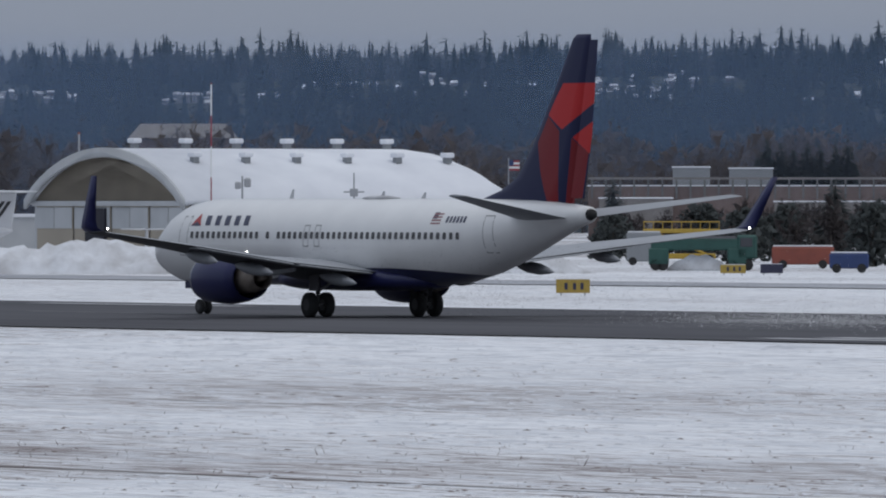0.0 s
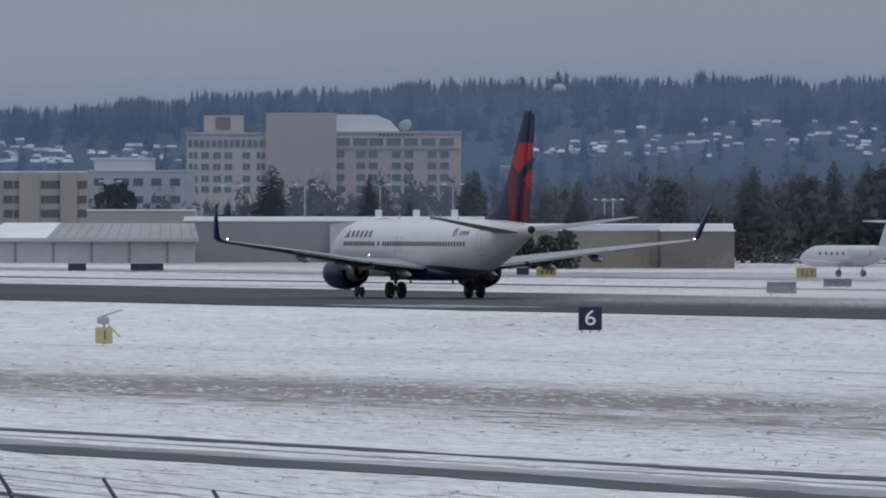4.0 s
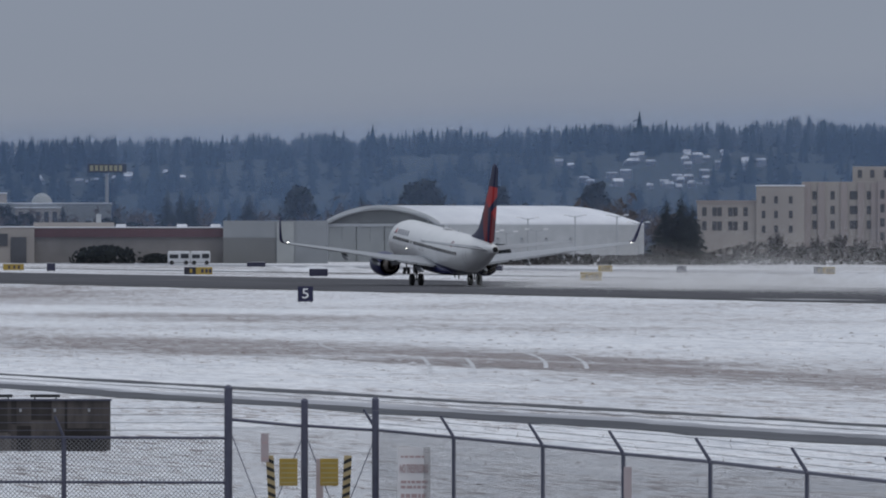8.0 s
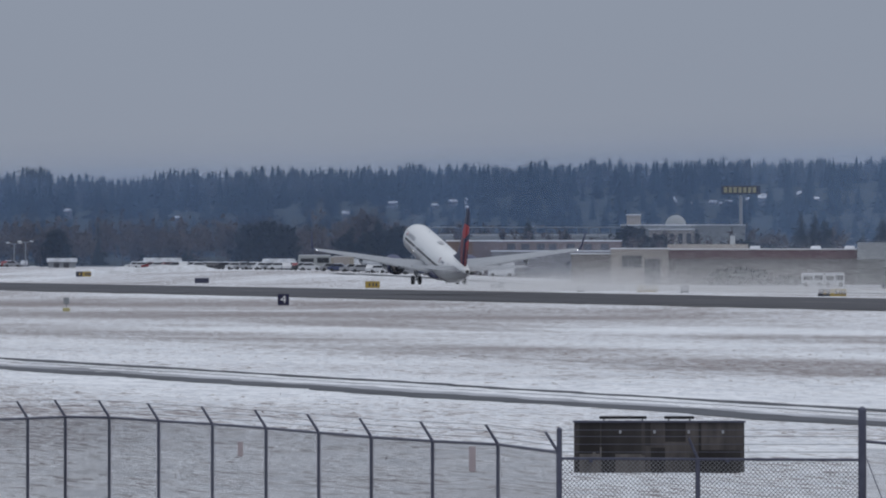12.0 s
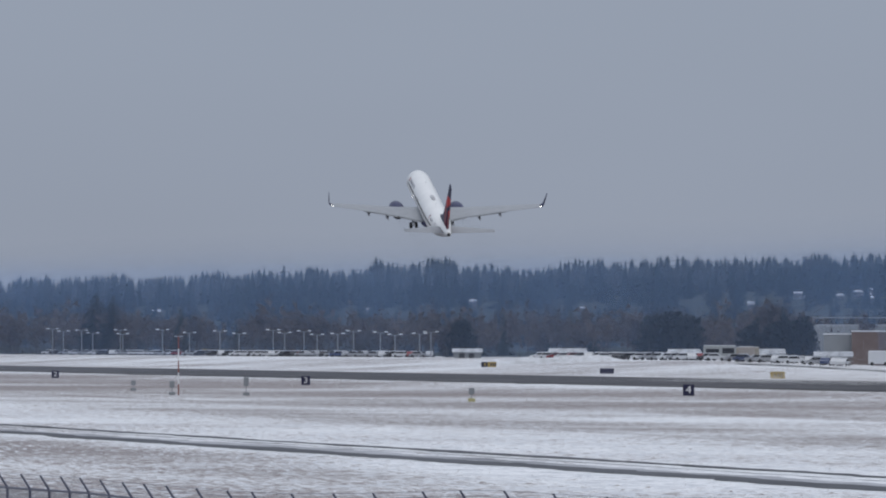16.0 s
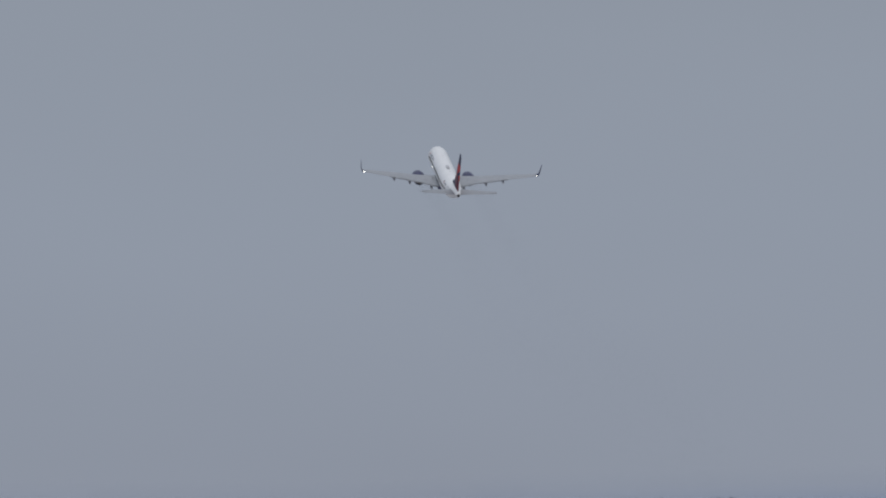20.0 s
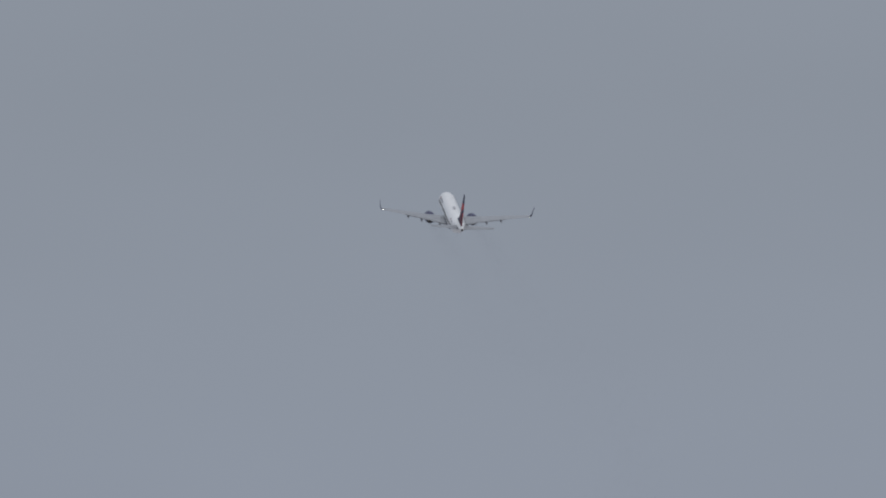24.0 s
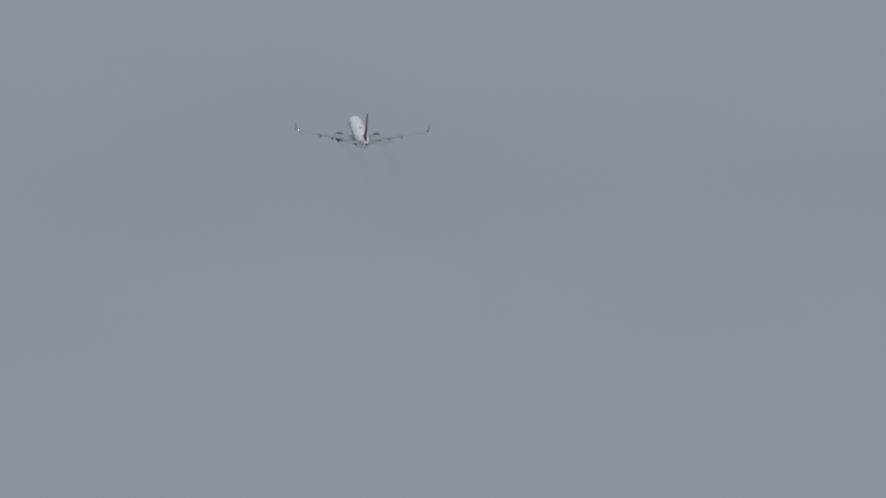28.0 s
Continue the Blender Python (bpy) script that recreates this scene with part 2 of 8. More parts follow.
def ring_x(x, cy, cz, ry, rz, n=24, power=2.0):
    out = []
    for i in range(n):
        a = 2 * math.pi * i / n
        c, s = math.cos(a), math.sin(a)
        out.append((x, cy + ry * math.copysign(abs(c) ** (2 / power), c), cz + rz * math.copysign(abs(s) ** (2 / power), s)))
    return out


def prism(bm, pts, depth, mat=0):
    """Outline pts in x, z drawn out along y from 0 to depth."""
    a = [bm.verts.new((x, 0, z)) for x, z in pts]
    c = [bm.verts.new((x, depth, z)) for x, z in pts]
    k = len(pts)
    bm.faces.new(a).material_index = mat
    bm.faces.new(c[::-1]).material_index = mat
    for i in range(k):
        j = (i + 1) % k
        bm.faces.new((a[j], a[i], c[i], c[j])).material_index = mat
    return bm


def spot(bearing, dist, z=0.0):
    a = bearing / 1000
    return Vector((dist * math.cos(a), -dist * math.sin(a), z))


def facing(bearing, dist, z=0.0, turn=0.0):
    """Pose of a thing whose own -Y side looks at the camera, turned by some degrees."""
    p = spot(bearing, dist, z)
    return pose(p.x, p.y, p.z, 0, 0, -90 - math.degrees(bearing / 1000) + turn)


def ease(a, b, x):
    t = min(1.0, max(0.0, (x - a) / (b - a)))
    return t * t * (3 - 2 * t)


def past_runway(bearing):
    """The least distance at which a place on this bearing lies beyond the runway's far shoulder."""
    return min(4000.0, 345 / math.sin(max(70.0, bearing) / 1000))


def beyond(bearing, dist):
    """A distance pushed back, in order of depth, until it is clear of the runway."""
    lim = past_runway(bearing)
    if lim <= 1700 or dist < 1650:
        return dist
    return lim + (dist - 1650) * (4400 - lim) / 2750


def depth_of(bearing, dist):
    """The inverse of beyond()."""
    lim = past_runway(bearing)
    if lim <= 1700:
        return dist
    return min(dist, 1650.0) if dist < lim else 1650 + (dist - lim) * 2750 / (4400 - lim)


# ---- the lie of the land ----
RUNWAY_Y = -247.0
SKYLINE = ((-3200, 6), (60, 7.3), (109, 7.1), (127, 7.5), (141, 8.3), (155, 7.9), (168, 8.4), (180, 8.7), (196, 9.35), (234, 10.15), (244, 10.7), (275, 11.5),
           (287, 11.2), (324, 13.0), (345, 14.1), (381, 14.3), (423, 14.3), (450, 15.0), (535, 15.2), (575, 16.0), (700, 16.0), (3200, 6))
RIDGE = 4300.0


def skyline(bearing):
    for (b0, e0), (b1, e1) in zip(SKYLINE, SKYLINE[1:]):
        if b0 <= bearing <= b1:
            return e0 + (e1 - e0) * (bearing - b0) / (b1 - b0)
    return 6.0


def land(x, y):
    d = math.hypot(x, y)
    b = math.atan2(-y, x) * 1000
    off = abs(y - RUNWAY_Y)
    z = -0.2 - 0.48 * ease(33, 58, off)
    if y > RUNWAY_Y:
        z += 0.38 * ease(100, 190, off)
    else:
        z += 0.18 * ease(60, 120, off)
    u = depth_of(b, d) if 0 < b < 300 else d
    z += 2.3 * ease(1450, 1800, d) * ease(-283, -345, y) * ease(205, 170, b) * (1 - ease(2500, RIDGE, u))
    top = skyline(b) / 1000 * (beyond(b, RIDGE) if 0 < b < 300 else RIDGE) + EYE[2] - (15.5 if b > 430 else 14.0)
    z += (top + 0.5) * ease(2500, RIDGE, u) ** 0.9
    if u > 2300:
        z += 2.0 * ease(2300, 3000, u) * noise.noise(Vector((x / 260, y / 260, 0.3))) * 2
    return z


def build_ground():
    bear = [i * 60 for i in range(-52, 0)] + [i * 6 for i in range(0, 117)] + [700 + i * 60 for i in range(41)]
    bear = [b for b in bear if b < 3080]
    rad = [0.01, 40, 80, 120, 160, 200]
    while rad[-1] < 4900:
        rad.append(rad[-1] * 1.022 + 1.0)
    v, f = [], []
    for d in rad:
        for b in bear:
            p = spot(b, d)
            v.append((p.x, p.y, land(p.x, p.y)))
    k = len(bear)
    for i in range(len(rad) - 1):
        for j in range(k):
            a, c = i * k + j, i * k + (j + 1) % k
            f.append((a, a + k, c + k, c))
    me = bpy.data.meshes.new("ground")
    me.from_pydata(v, [], f)
    me.materials.append(SNOW_FIELD)
    me.materials.append(FOREST_FLOOR)
    for q in me.polygons:
        q.use_smooth = True
        qx, qy = v[q.vertices[0]][:2]
        if depth_of(math.atan2(-qy, qx) * 1000, math.hypot(qx, qy)) > 2150:
            q.material_index = 1
    tagged(new("ground", me), "snow-covered airfield grass rising to wooded hills", "ground", kind="structure")


build_ground()


def strip(name, x0, x1, y0, y1, lift, mat, label, category, step=20.0, wob=0.0, kind="structure", seed=1, parent=None, bend=None):
    """A flat band along the field that follows the land, with uneven edges; bend(x) shifts it sideways."""
    bm = bmesh.new()
    k = max(1, int((x1 - x0) / step))
    prev = None
    for i in range(k + 1):
        x = x0 + (x1 - x0) * i / k
        w0 = wob * (noise.noise(Vector((x / 23, seed * 7.1, 0))) + 0.6 * noise.noise(Vector((x / 5.3, seed * 7.1, 4))))
        w1 = wob * (noise.noise(Vector((x / 17, seed * 3.3, 9))) + 0.6 * noise.noise(Vector((x / 4.1, seed * 3.3, 5))))
        off = bend(x) if bend else 0.0
        ys = (y0 + w0 + off, (y0 + y1) / 2 + off, y1 + w1 + off)
        row = [bm.verts.new((x, y, land(x, y) + lift)) for y in ys]
        if prev:
            for a in range(2):
                bm.faces.new((prev[a], row[a], row[a + 1], prev[a + 1]))
        prev = row
    ob = part(name, bm, mat, parent)
    if not parent:
        tagged(ob, label, category, kind=kind)
    return ob


runway = strip("runway", 150, 2900, -274, -216, 0.05, ASPHALT, "grey asphalt runway swept clear of snow", "runway", 10, 1.2)


def runway_paint():
    for x in range(420, 2800, 60):
        strip("centre_line_dash", x, x + 36, -247.4, -246.6, 0.06, PAINT_WORN, "", "", 12, parent=runway)
    for k, x in enumerate((326, 472, 614, 768)):
        for y in (-220.4, -223.4, -226.4, -268, -271)[:5 - k]:
            strip("touchdown_bar", x, x + 22, y - 0.8, y + 0.8, 0.062, PAINT_WHITE, "", "", 11, parent=runway)


runway_paint()


def road_bend(x):
    """The perimeter road draws nearer to the fence the farther it runs."""
    return 1.7 + 0.02 * (x - 235)


road = strip("perimeter_road", 120, 1500, -78.9, -76.1, 0.016, WET_ASPHALT, "slushy perimeter road with dark wheel tracks", "road", 2, 0.9, bend=road_bend)
strip("road_edge_slush", 120, 1500, -80.6, -78.5, 0.01, SLUSH, "grey slush along the perimeter road", "slush", 2, 1.3, seed=15, bend=road_bend)
strip("perimeter_road_track", 120, 1500, -85.7, -84.3, 0.016, WET_ASPHALT, "dark wheel track worn through the snow", "track", 2, 0.7, seed=4, bend=road_bend)
strip("perimeter_road_rut", 120, 1500, -82.6, -82.2, 0.012, SLUSH, "thin grey rut in the snow", "track", 4, 0.5, seed=7, bend=road_bend)
for n, (y, w) in enumerate(((-106.5, 0.22), (-151, 0.16))):
    strip("field_rut", 150, 1300, y - w / 2, y + w / 2, 0.012, RUT, "muddy wheel rut across the snowy grass", "track", 2.5, 0.3, seed=21 + n)


def wheel_track(b0, d0, b1, d1, curl=0.0):
    """A snow-filled wheel track that runs on from one place to another."""
    bm, prev = bmesh.new(), None
    for i in range(25):
        u = i / 24
        a, c = spot(b0 + (b1 - b0) * u + curl * math.sin(math.pi * u), d0 + (d1 - d0) * u), 0.09
        row = [bm.verts.new((a.x + c * k * 0.25, a.y + c * k, land(a.x, a.y) + 0.014)) for k in (-1 - 0.3 * math.sin(i * 2.1), 1 + 0.3 * math.cos(i * 1.7))]
        if prev:
            bm.faces.new((prev[0], row[0], row[1], prev[1]))
        prev = row
    tagged(part("wheel_track", bm, DIRTY_SNOW), "pale snow-filled wheel track across the worn grass", "track", kind="structure")


for b0, d0, b1, d1, curl in ((241.4, 472, 242.2, 400, 0.3), (245.5, 468, 246.3, 398, 0.3), (250.5, 500, 253.0, 430, 0.8), (254.0, 495, 256.8, 428, 0.8), (232.0, 545, 233.5, 500, -0.6), (452, 262, 466, 228, 2.0), (459, 262, 474, 228, 2.0)):
    wheel_track(b0, d0, b1, d1, curl)
strip("taxiway_line", 760, 1900, -336, -333, 0.06, WET_ASPHALT, "dark cleared strip across the snow", "track", 20, 0.8, seed=9)
strip("taxiway", 300, 1900, -401, -380, 0.06, SLUSH, "snow-dusted taxiway beside the runway", "taxiway", 20, 1.5, seed=12)


# ---- the airliner ----
# Own space: x forward, y to port, z up; the origin on the ground between the main wheels.
NOSE_X = 19.8
WING_X = NOSE_X - 1.6
ENGINE_AFT = -2.2


def livery_body():
    m = material("white_and_blue_body_paint", (0.84, 0.84, 0.83), 0.28, color2=(0.77, 0.77, 0.765), scale=0.6, coat=0.3, detail=4)
    n, l = m.node_tree.nodes, m.node_tree.links
    b = n["Principled BSDF"]
    base = b.inputs["Base Color"].links[0].from_socket
    co, sep = n.new("ShaderNodeTexCoord"), n.new("ShaderNodeSeparateXYZ")
    l.new(co.outputs["Object"], sep.inputs[0])
    a, sq, mu, su, lt = (n.new("ShaderNodeMath") for _ in range(5))
    a.operation, sq.operation, mu.operation, su.operation, lt.operation = "ADD", "POWER", "MULTIPLY", "SUBTRACT", "GREATER_THAN"
    a.inputs[1].default_value, sq.inputs[1].default_value, mu.inputs[1].default_value, su.inputs[0].default_value = 3.0, 2.0, 0.005, 2.25
    l.new(sep.outputs["X"], a.inputs[0])
    l.new(a.outputs[0], sq.inputs[0])
    l.new(sq.outputs[0], mu.inputs[0])
    l.new(mu.outputs[0], su.inputs[1])
    l.new(su.outputs[0], lt.inputs[0])
    l.new(sep.outputs["Z"], lt.inputs[1])
    mix = n.new("ShaderNodeMixRGB")
    l.new(lt.outputs[0], mix.inputs["Fac"])
    l.new(base, mix.inputs["Color1"])
    mix.inputs["Color2"].default_value = (0.018, 0.022, 0.075, 1)
    l.new(mix.outputs["Color"], b.inputs["Base Color"])
    return m


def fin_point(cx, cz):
    """From pixel positions of the fin in the camera's view to the airliner's own x and z."""
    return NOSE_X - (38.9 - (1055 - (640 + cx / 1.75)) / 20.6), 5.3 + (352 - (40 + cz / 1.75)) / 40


def livery_fin():
    m = material("fin_paint", (0.018, 0.022, 0.07), 0.45, spec=0.25)
    n, l = m.node_tree.nodes, m.node_tree.links
    b = n["Principled BSDF"]
    co = n.new("ShaderNodeTexCoord").outputs["Object"]
    red, dark = (0.5, 0.028, 0.03), (0.2, 0.018, 0.024)
    col = None
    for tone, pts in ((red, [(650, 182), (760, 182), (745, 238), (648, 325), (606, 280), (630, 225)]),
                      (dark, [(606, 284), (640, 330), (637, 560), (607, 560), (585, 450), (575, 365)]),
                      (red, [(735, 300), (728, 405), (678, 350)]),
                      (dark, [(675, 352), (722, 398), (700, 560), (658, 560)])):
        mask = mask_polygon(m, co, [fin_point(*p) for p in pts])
        mix = n.new("ShaderNodeMixRGB")
        l.new(mask, mix.inputs["Fac"])
        if col:
            l.new(col, mix.inputs["Color1"])
        else:
            mix.inputs["Color1"].default_value = (0.016, 0.02, 0.065, 1)
        mix.inputs["Color2"].default_value = (*tone, 1)
        col = mix.outputs["Color"]
    l.new(col, b.inputs["Base Color"])
    return m


BODY = livery_body()
FIN = livery_fin()
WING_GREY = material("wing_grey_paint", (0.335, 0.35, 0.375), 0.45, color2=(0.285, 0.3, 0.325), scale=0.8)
# underside grey darkened to stand for the shade below the wing
WING_SHADE = material("wing_underside_shade", (0.085, 0.087, 0.093), 0.5, color2=(0.06, 0.062, 0.066), scale=0.8, spec=0.25)
NAVY = material("navy_paint", (0.018, 0.021, 0.085), 0.35, spec=0.35)
METAL = material("bare_metal", (0.55, 0.55, 0.56), 0.35, 1.0, color2=(0.4, 0.4, 0.41), scale=2)
HOT_METAL = material("burnt_exhaust_metal", (0.4, 0.34, 0.3), 0.45, 0.5, color2=(0.26, 0.22, 0.19), scale=3)
TYRE = material("tyre_rubber", (0.02, 0.02, 0.021), 0.85, color2=(0.035, 0.035, 0.036), scale=6)
STRUT = material("gear_grey", (0.4, 0.4, 0.41), 0.4, 0.3)
# darker copy of gear grey with shade put in; doubles as dark machine steel
GEAR_DARK = material("shaded_gear_steel", (0.14, 0.14, 0.15), 0.5, 0.3)
RIM_DARK = material("dark_wheel_rim", (0.06, 0.06, 0.062), 0.5, 0.3)
BLACK = material("matt_black", (0.012, 0.012, 0.014), 0.7)
GLASS_DARK = material("dark_window", (0.018, 0.02, 0.026), 0.12, spec=0.6)
CABIN_PANE = material("cabin_window_pane", (0.1, 0.1, 0.105), 0.25)
LETTER_BLUE = material("lettering_navy", (0.03, 0.035, 0.08), 0.35)
FLAG_RED = material("faded_flag_red", (0.3, 0.13, 0.13), 0.4)
RED_PAINT = material("red_paint", (0.42, 0.03, 0.03), 0.35)
LINE_GREY = material("panel_line", (0.3, 0.3, 0.3), 0.5)
LAMP_WHITE = glow("white_position_light", (1.0, 0.98, 0.92), 12.0)

STATIONS = ((0.0, 0.06, 2.86), (0.15, 0.3, 2.87), (0.5, 0.6, 2.9), (1.0, 0.88, 2.96), (1.8, 1.2, 3.03), (2.8, 1.54, 3.16), (4.0, 1.77, 3.3), (5.5, 1.87, 3.39), (7.0, 1.88, 3.41),
            (24.5, 1.88, 3.41), (26.5, 1.86, 3.43), (28.5, 1.78, 3.52), (30.5, 1.62, 3.68), (32.5, 1.38, 3.92), (34.5, 1.08, 4.2), (36.5, 0.74, 4.46), (38.2, 0.44, 4.63), (38.9, 0.33, 4.68))


def body_at(s):
    for (s0, r0, z0), (s1, r1, z1) in zip(STATIONS, STATIONS[1:]):
        if s0 <= s <= s1:
            t = (s - s0) / (s1 - s0)
            return r0 + (r1 - r0) * t, z0 + (z1 - z0) * t
    return STATIONS[-1][1:]


def skin(s, z, side, out=0.006):
    """A point of the fuselage's skin at the station s and height z, and the lean of the skin there."""
    r, c = body_at(s)
    k = max(-0.98, min(0.98, (z - c) / (r * 1.06)))
    a = math.asin(k)
    return Vector((NOSE_X - s, side * (r * math.cos(a) + out), z)), a


def patch(bm, s0, s1, z0, z1, side, lean=0.0, out=0.008, rows=1):
    """A thin painted patch on the fuselage's skin; lean shifts its top aft."""
    grid = []
    for i in range(rows + 1):
        z = z0 + (z1 - z0) * i / rows
        sh = lean * i / rows
        grid.append([bm.verts.new(skin(s + sh, z, side, out)[0]) for s in (s0, s1)])
    for a, c in zip(grid, grid[1:]):
        bm.faces.new((a[0], a[1], c[1], c[0]))
    return bm


def airfoil(le, chord, y, z, thick, n=9, twist=0.0):
    """A wing section as a closed ring in x and z; le is the leading edge's x."""
    up, low = [], []
    for i in range(n):
        u = (1 - math.cos(math.pi * i / (n - 1))) / 2
        t = 5 * thick * (0.2969 * math.sqrt(u) - 0.126 * u - 0.3516 * u * u + 0.2843 * u ** 3 - 0.1015 * u ** 4)
        up.append((le - u * chord, y, z + (t * 1.15 - twist * u) * chord))
        low.append((le - u * chord, y, z - (t * 0.85 + twist * u) * chord))
    return up + low[::-1][1:-1] + []


def plate(bm, secs):
    k = min(len(s) for s in secs)
    return loft(bm, [s[:k] for s in secs])


def build_airliner():
    plane = thing("airliner", "white airliner with navy belly and red-and-navy fin taking off", "airplane")
    body = part("fuselage", loft(bmesh.new(), [ring_x(NOSE_X - s, 0, z, r, r * 1.06, 36) for s, r, z in STATIONS]), BODY, plane, "white fuselage with a navy belly", True)
    rings = []
    for s, w, zb, zt in ((12.6, 0.5, 1.55, 1.9), (13.6, 1.4, 1.33, 2.1), (15.0, 1.85, 1.22, 2.3), (18, 1.95, 1.18, 2.35), (22.5, 1.9, 1.2, 2.3), (24.5, 1.5, 1.3, 2.1), (26.5, 0.6, 1.5, 1.9)):
        rings.append(ring_x(NOSE_X - s, 0, (zb + zt) / 2, w, (zt - zb) / 2, 20, 2.8))
    part("belly_fairing", loft(bmesh.new(), rings), NAVY, plane, "navy belly fairing", True)
    # fin with its dorsal fillet, a rudder behind it
    secs = []
    for z, s0, s1, th in ((4.9, 29.2, 37.25, 0.06), (5.35, 29.5, 37.35, 0.07), (5.75, 31.2, 37.45, 0.09), (6.3, 32.55, 37.55, 0.1), (7.2, 33.5, 37.75, 0.1), (8.2, 34.35, 38.0, 0.1), (9.6, 35.4, 38.3, 0.1), (11.2, 36.55, 38.65, 0.1), (12.45, 37.4, 38.9, 0.1), (12.65, 37.75, 38.92, 0.08)):
        ch = s1 - s0
        ring = [(NOSE_X - s0 - u * ch, w * th * ch, z) for u, w in ((0, 0), (0.05, 0.28), (0.2, 0.48), (0.5, 0.5), (0.75, 0.4), (1, 0.22), (1, -0.22), (0.75, -0.4), (0.5, -0.5), (0.2, -0.48), (0.05, -0.28))]
        secs.append([(x, y * min(1, 0.42 / (0.5 * th * ch)), zz) for x, y, zz in ring])
    part("fin", loft(bmesh.new(), secs), FIN, plane, "navy fin with red emblem", True)
    secs = []
    for z, s0, s1 in ((5.4, 37.42, 38.35), (8.2, 38.05, 39.0), (12.4, 38.9, 39.5)):
        w = 0.12 - 0.0125 * (z - 5.4)
        secs.append([(NOSE_X - s0, w, z), (NOSE_X - s1, 0.02, z), (NOSE_X - s1, -0.02, z), (NOSE_X - s0, -w, z)])
    part("rudder", loft(bmesh.new(), secs), FIN, plane)
    bm = rod(bmesh.new(), (NOSE_X - 38.8, 0, 4.68), (NOSE_X - 39.15, 0, 4.7), 0.3, 0.2, 14)
    part("tail_exhaust", bm, BLACK, plane, "black exhaust at the tail cone", True)
    for side in (1, -1):
        # wing
        secs = [airfoil(WING_X - 12.7, 8.7, 0.9 * side, 1.95, 0.13), airfoil(WING_X - 13.6, 7.7, 1.8 * side, 2.08, 0.13), airfoil(WING_X - 15.8, 5.1, 5.7 * side, 2.5, 0.11),
                airfoil(WING_X - 18.6, 3.55, 11 * side, 3.2, 0.105), airfoil(WING_X - 21.5, 1.95, 16.5 * side, 3.86, 0.1), airfoil(WING_X - 21.85, 1.7, 17.0 * side, 3.95, 0.09)]
        bm = plate(bmesh.new(), secs)
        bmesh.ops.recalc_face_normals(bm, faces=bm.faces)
        # downward faces take the darker grey, shade put into the paint
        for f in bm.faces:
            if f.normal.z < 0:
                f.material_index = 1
        wing = part("wing", bm, (WING_GREY, WING_SHADE), plane, "grey swept wing, its underside painted darker for shade", True)
        WINGS.append((wing, side))
        tips = []
        for y, z, le, ch in ((17.0, 3.96, 21.85, 1.7), (17.28, 4.1, 22.1, 1.5), (17.42, 4.45, 22.45, 1.25), (17.62, 5.3, 23.15, 0.95), (17.86, 6.4, 24.05, 0.55)):
            t = 0.05 * ch
            lean = 0.2 if z > 4 else 0.7
            x0 = WING_X - le
            tips.append([(x0, side * y, z), (x0 - 0.35 * ch, side * (y - t), z + t * lean), (x0 - ch, side * y, z), (x0 - 0.35 * ch, side * (y + t), z - t * lean)])
        part("winglet", loft(bmesh.new(), tips), NAVY, wing, "navy blended winglet", True)
        # flaps and ailerons
        for y0, y1, z0, z1, s0, s1, dz in ((1.95, 5.5, 2.07, 2.45, 21.15, 20.75, 0.05), (5.8, 11.5, 2.49, 3.25, 20.8, 22.0, 0.05)):
            bm = bmesh.new()
            q = []
            for y, z, s in ((y0, z0, s0), (y1, z1, s1)):
                c = 0.42 if y < 6 else 0.34
                q.append([(WING_X - s + 0.35, side * y, z + 0.08), (WING_X - s - c, side * y, z - dz), (WING_X - s - c, side * y, z - dz - 0.03), (WING_X - s + 0.35, side * y, z - 0.1)])
            loft(bm, q)
            part("flap", bm, WING_GREY, wing, "extended trailing-edge flap")
        for y, s0, ln, z in ((3.1, 18.7, 3.4, 1.85), (7.4, 18.5, 3.5, 2.34), (10.6, 19.7, 2.9, 2.86)):
            rings = [ring_x(WING_X - s0 - u * ln, side * y, z + 0.05 - 0.34 * u, 0.24 * w, 0.28 * w, 10) for u, w in ((0, 0.08), (0.12, 0.55), (0.35, 1), (0.65, 0.95), (0.88, 0.5), (1, 0.08))]
            part("flap_track_fairing", loft(bmesh.new(), rings), WING_GREY, wing, "", True)
        # engine: nacelle, inner duct, core, cone, pylon
        ey, ez = 4.83 * side, 1.72
        e = part("engine_nacelle", loft(bmesh.new(), [ring_x(x, ey, ez + (0.04 if x < 8 else 0), r, r * 0.97, 28) for x, r in ((8.75, 0.92), (8.85, 1.02), (8.5, 1.11), (7.6, 1.21), (6.6, 1.23), (5.6, 1.12), (4.9, 0.99), (4.88, 0.93), (5.6, 0.94), (8.6, 0.86))], False), NAVY, plane, "navy engine nacelle", True)
        part("fan_disc", rod(bmesh.new(), (7.7, ey, ez), (7.9, ey, ez), 0.9, 0.9, 24), BLACK, e)
        part("inlet_lip", loft(bmesh.new(), [ring_x(x, ey, ez, r, r * 0.97, 28) for x, r in ((8.62, 1.085), (8.86, 1.015), (8.78, 0.91))], False), METAL, e, "polished inlet lip", True)
        part("exhaust_core", loft(bmesh.new(), [ring_x(x, ey, ez + 0.06, r, r, 22) for x, r in ((5.7, 0.72), (4.7, 0.68), (3.85, 0.52), (3.83, 0.45), (4.6, 0.46))], False), HOT_METAL, e, "burnt metal exhaust nozzle", True)
        part("exhaust_cone", rod(bmesh.new(), (4.5, ey, ez + 0.06), (3.5, ey, ez + 0.06), 0.28, 0.04, 16), HOT_METAL, e, "", True)
        e.location.x = ENGINE_AFT
        bm = bmesh.new()
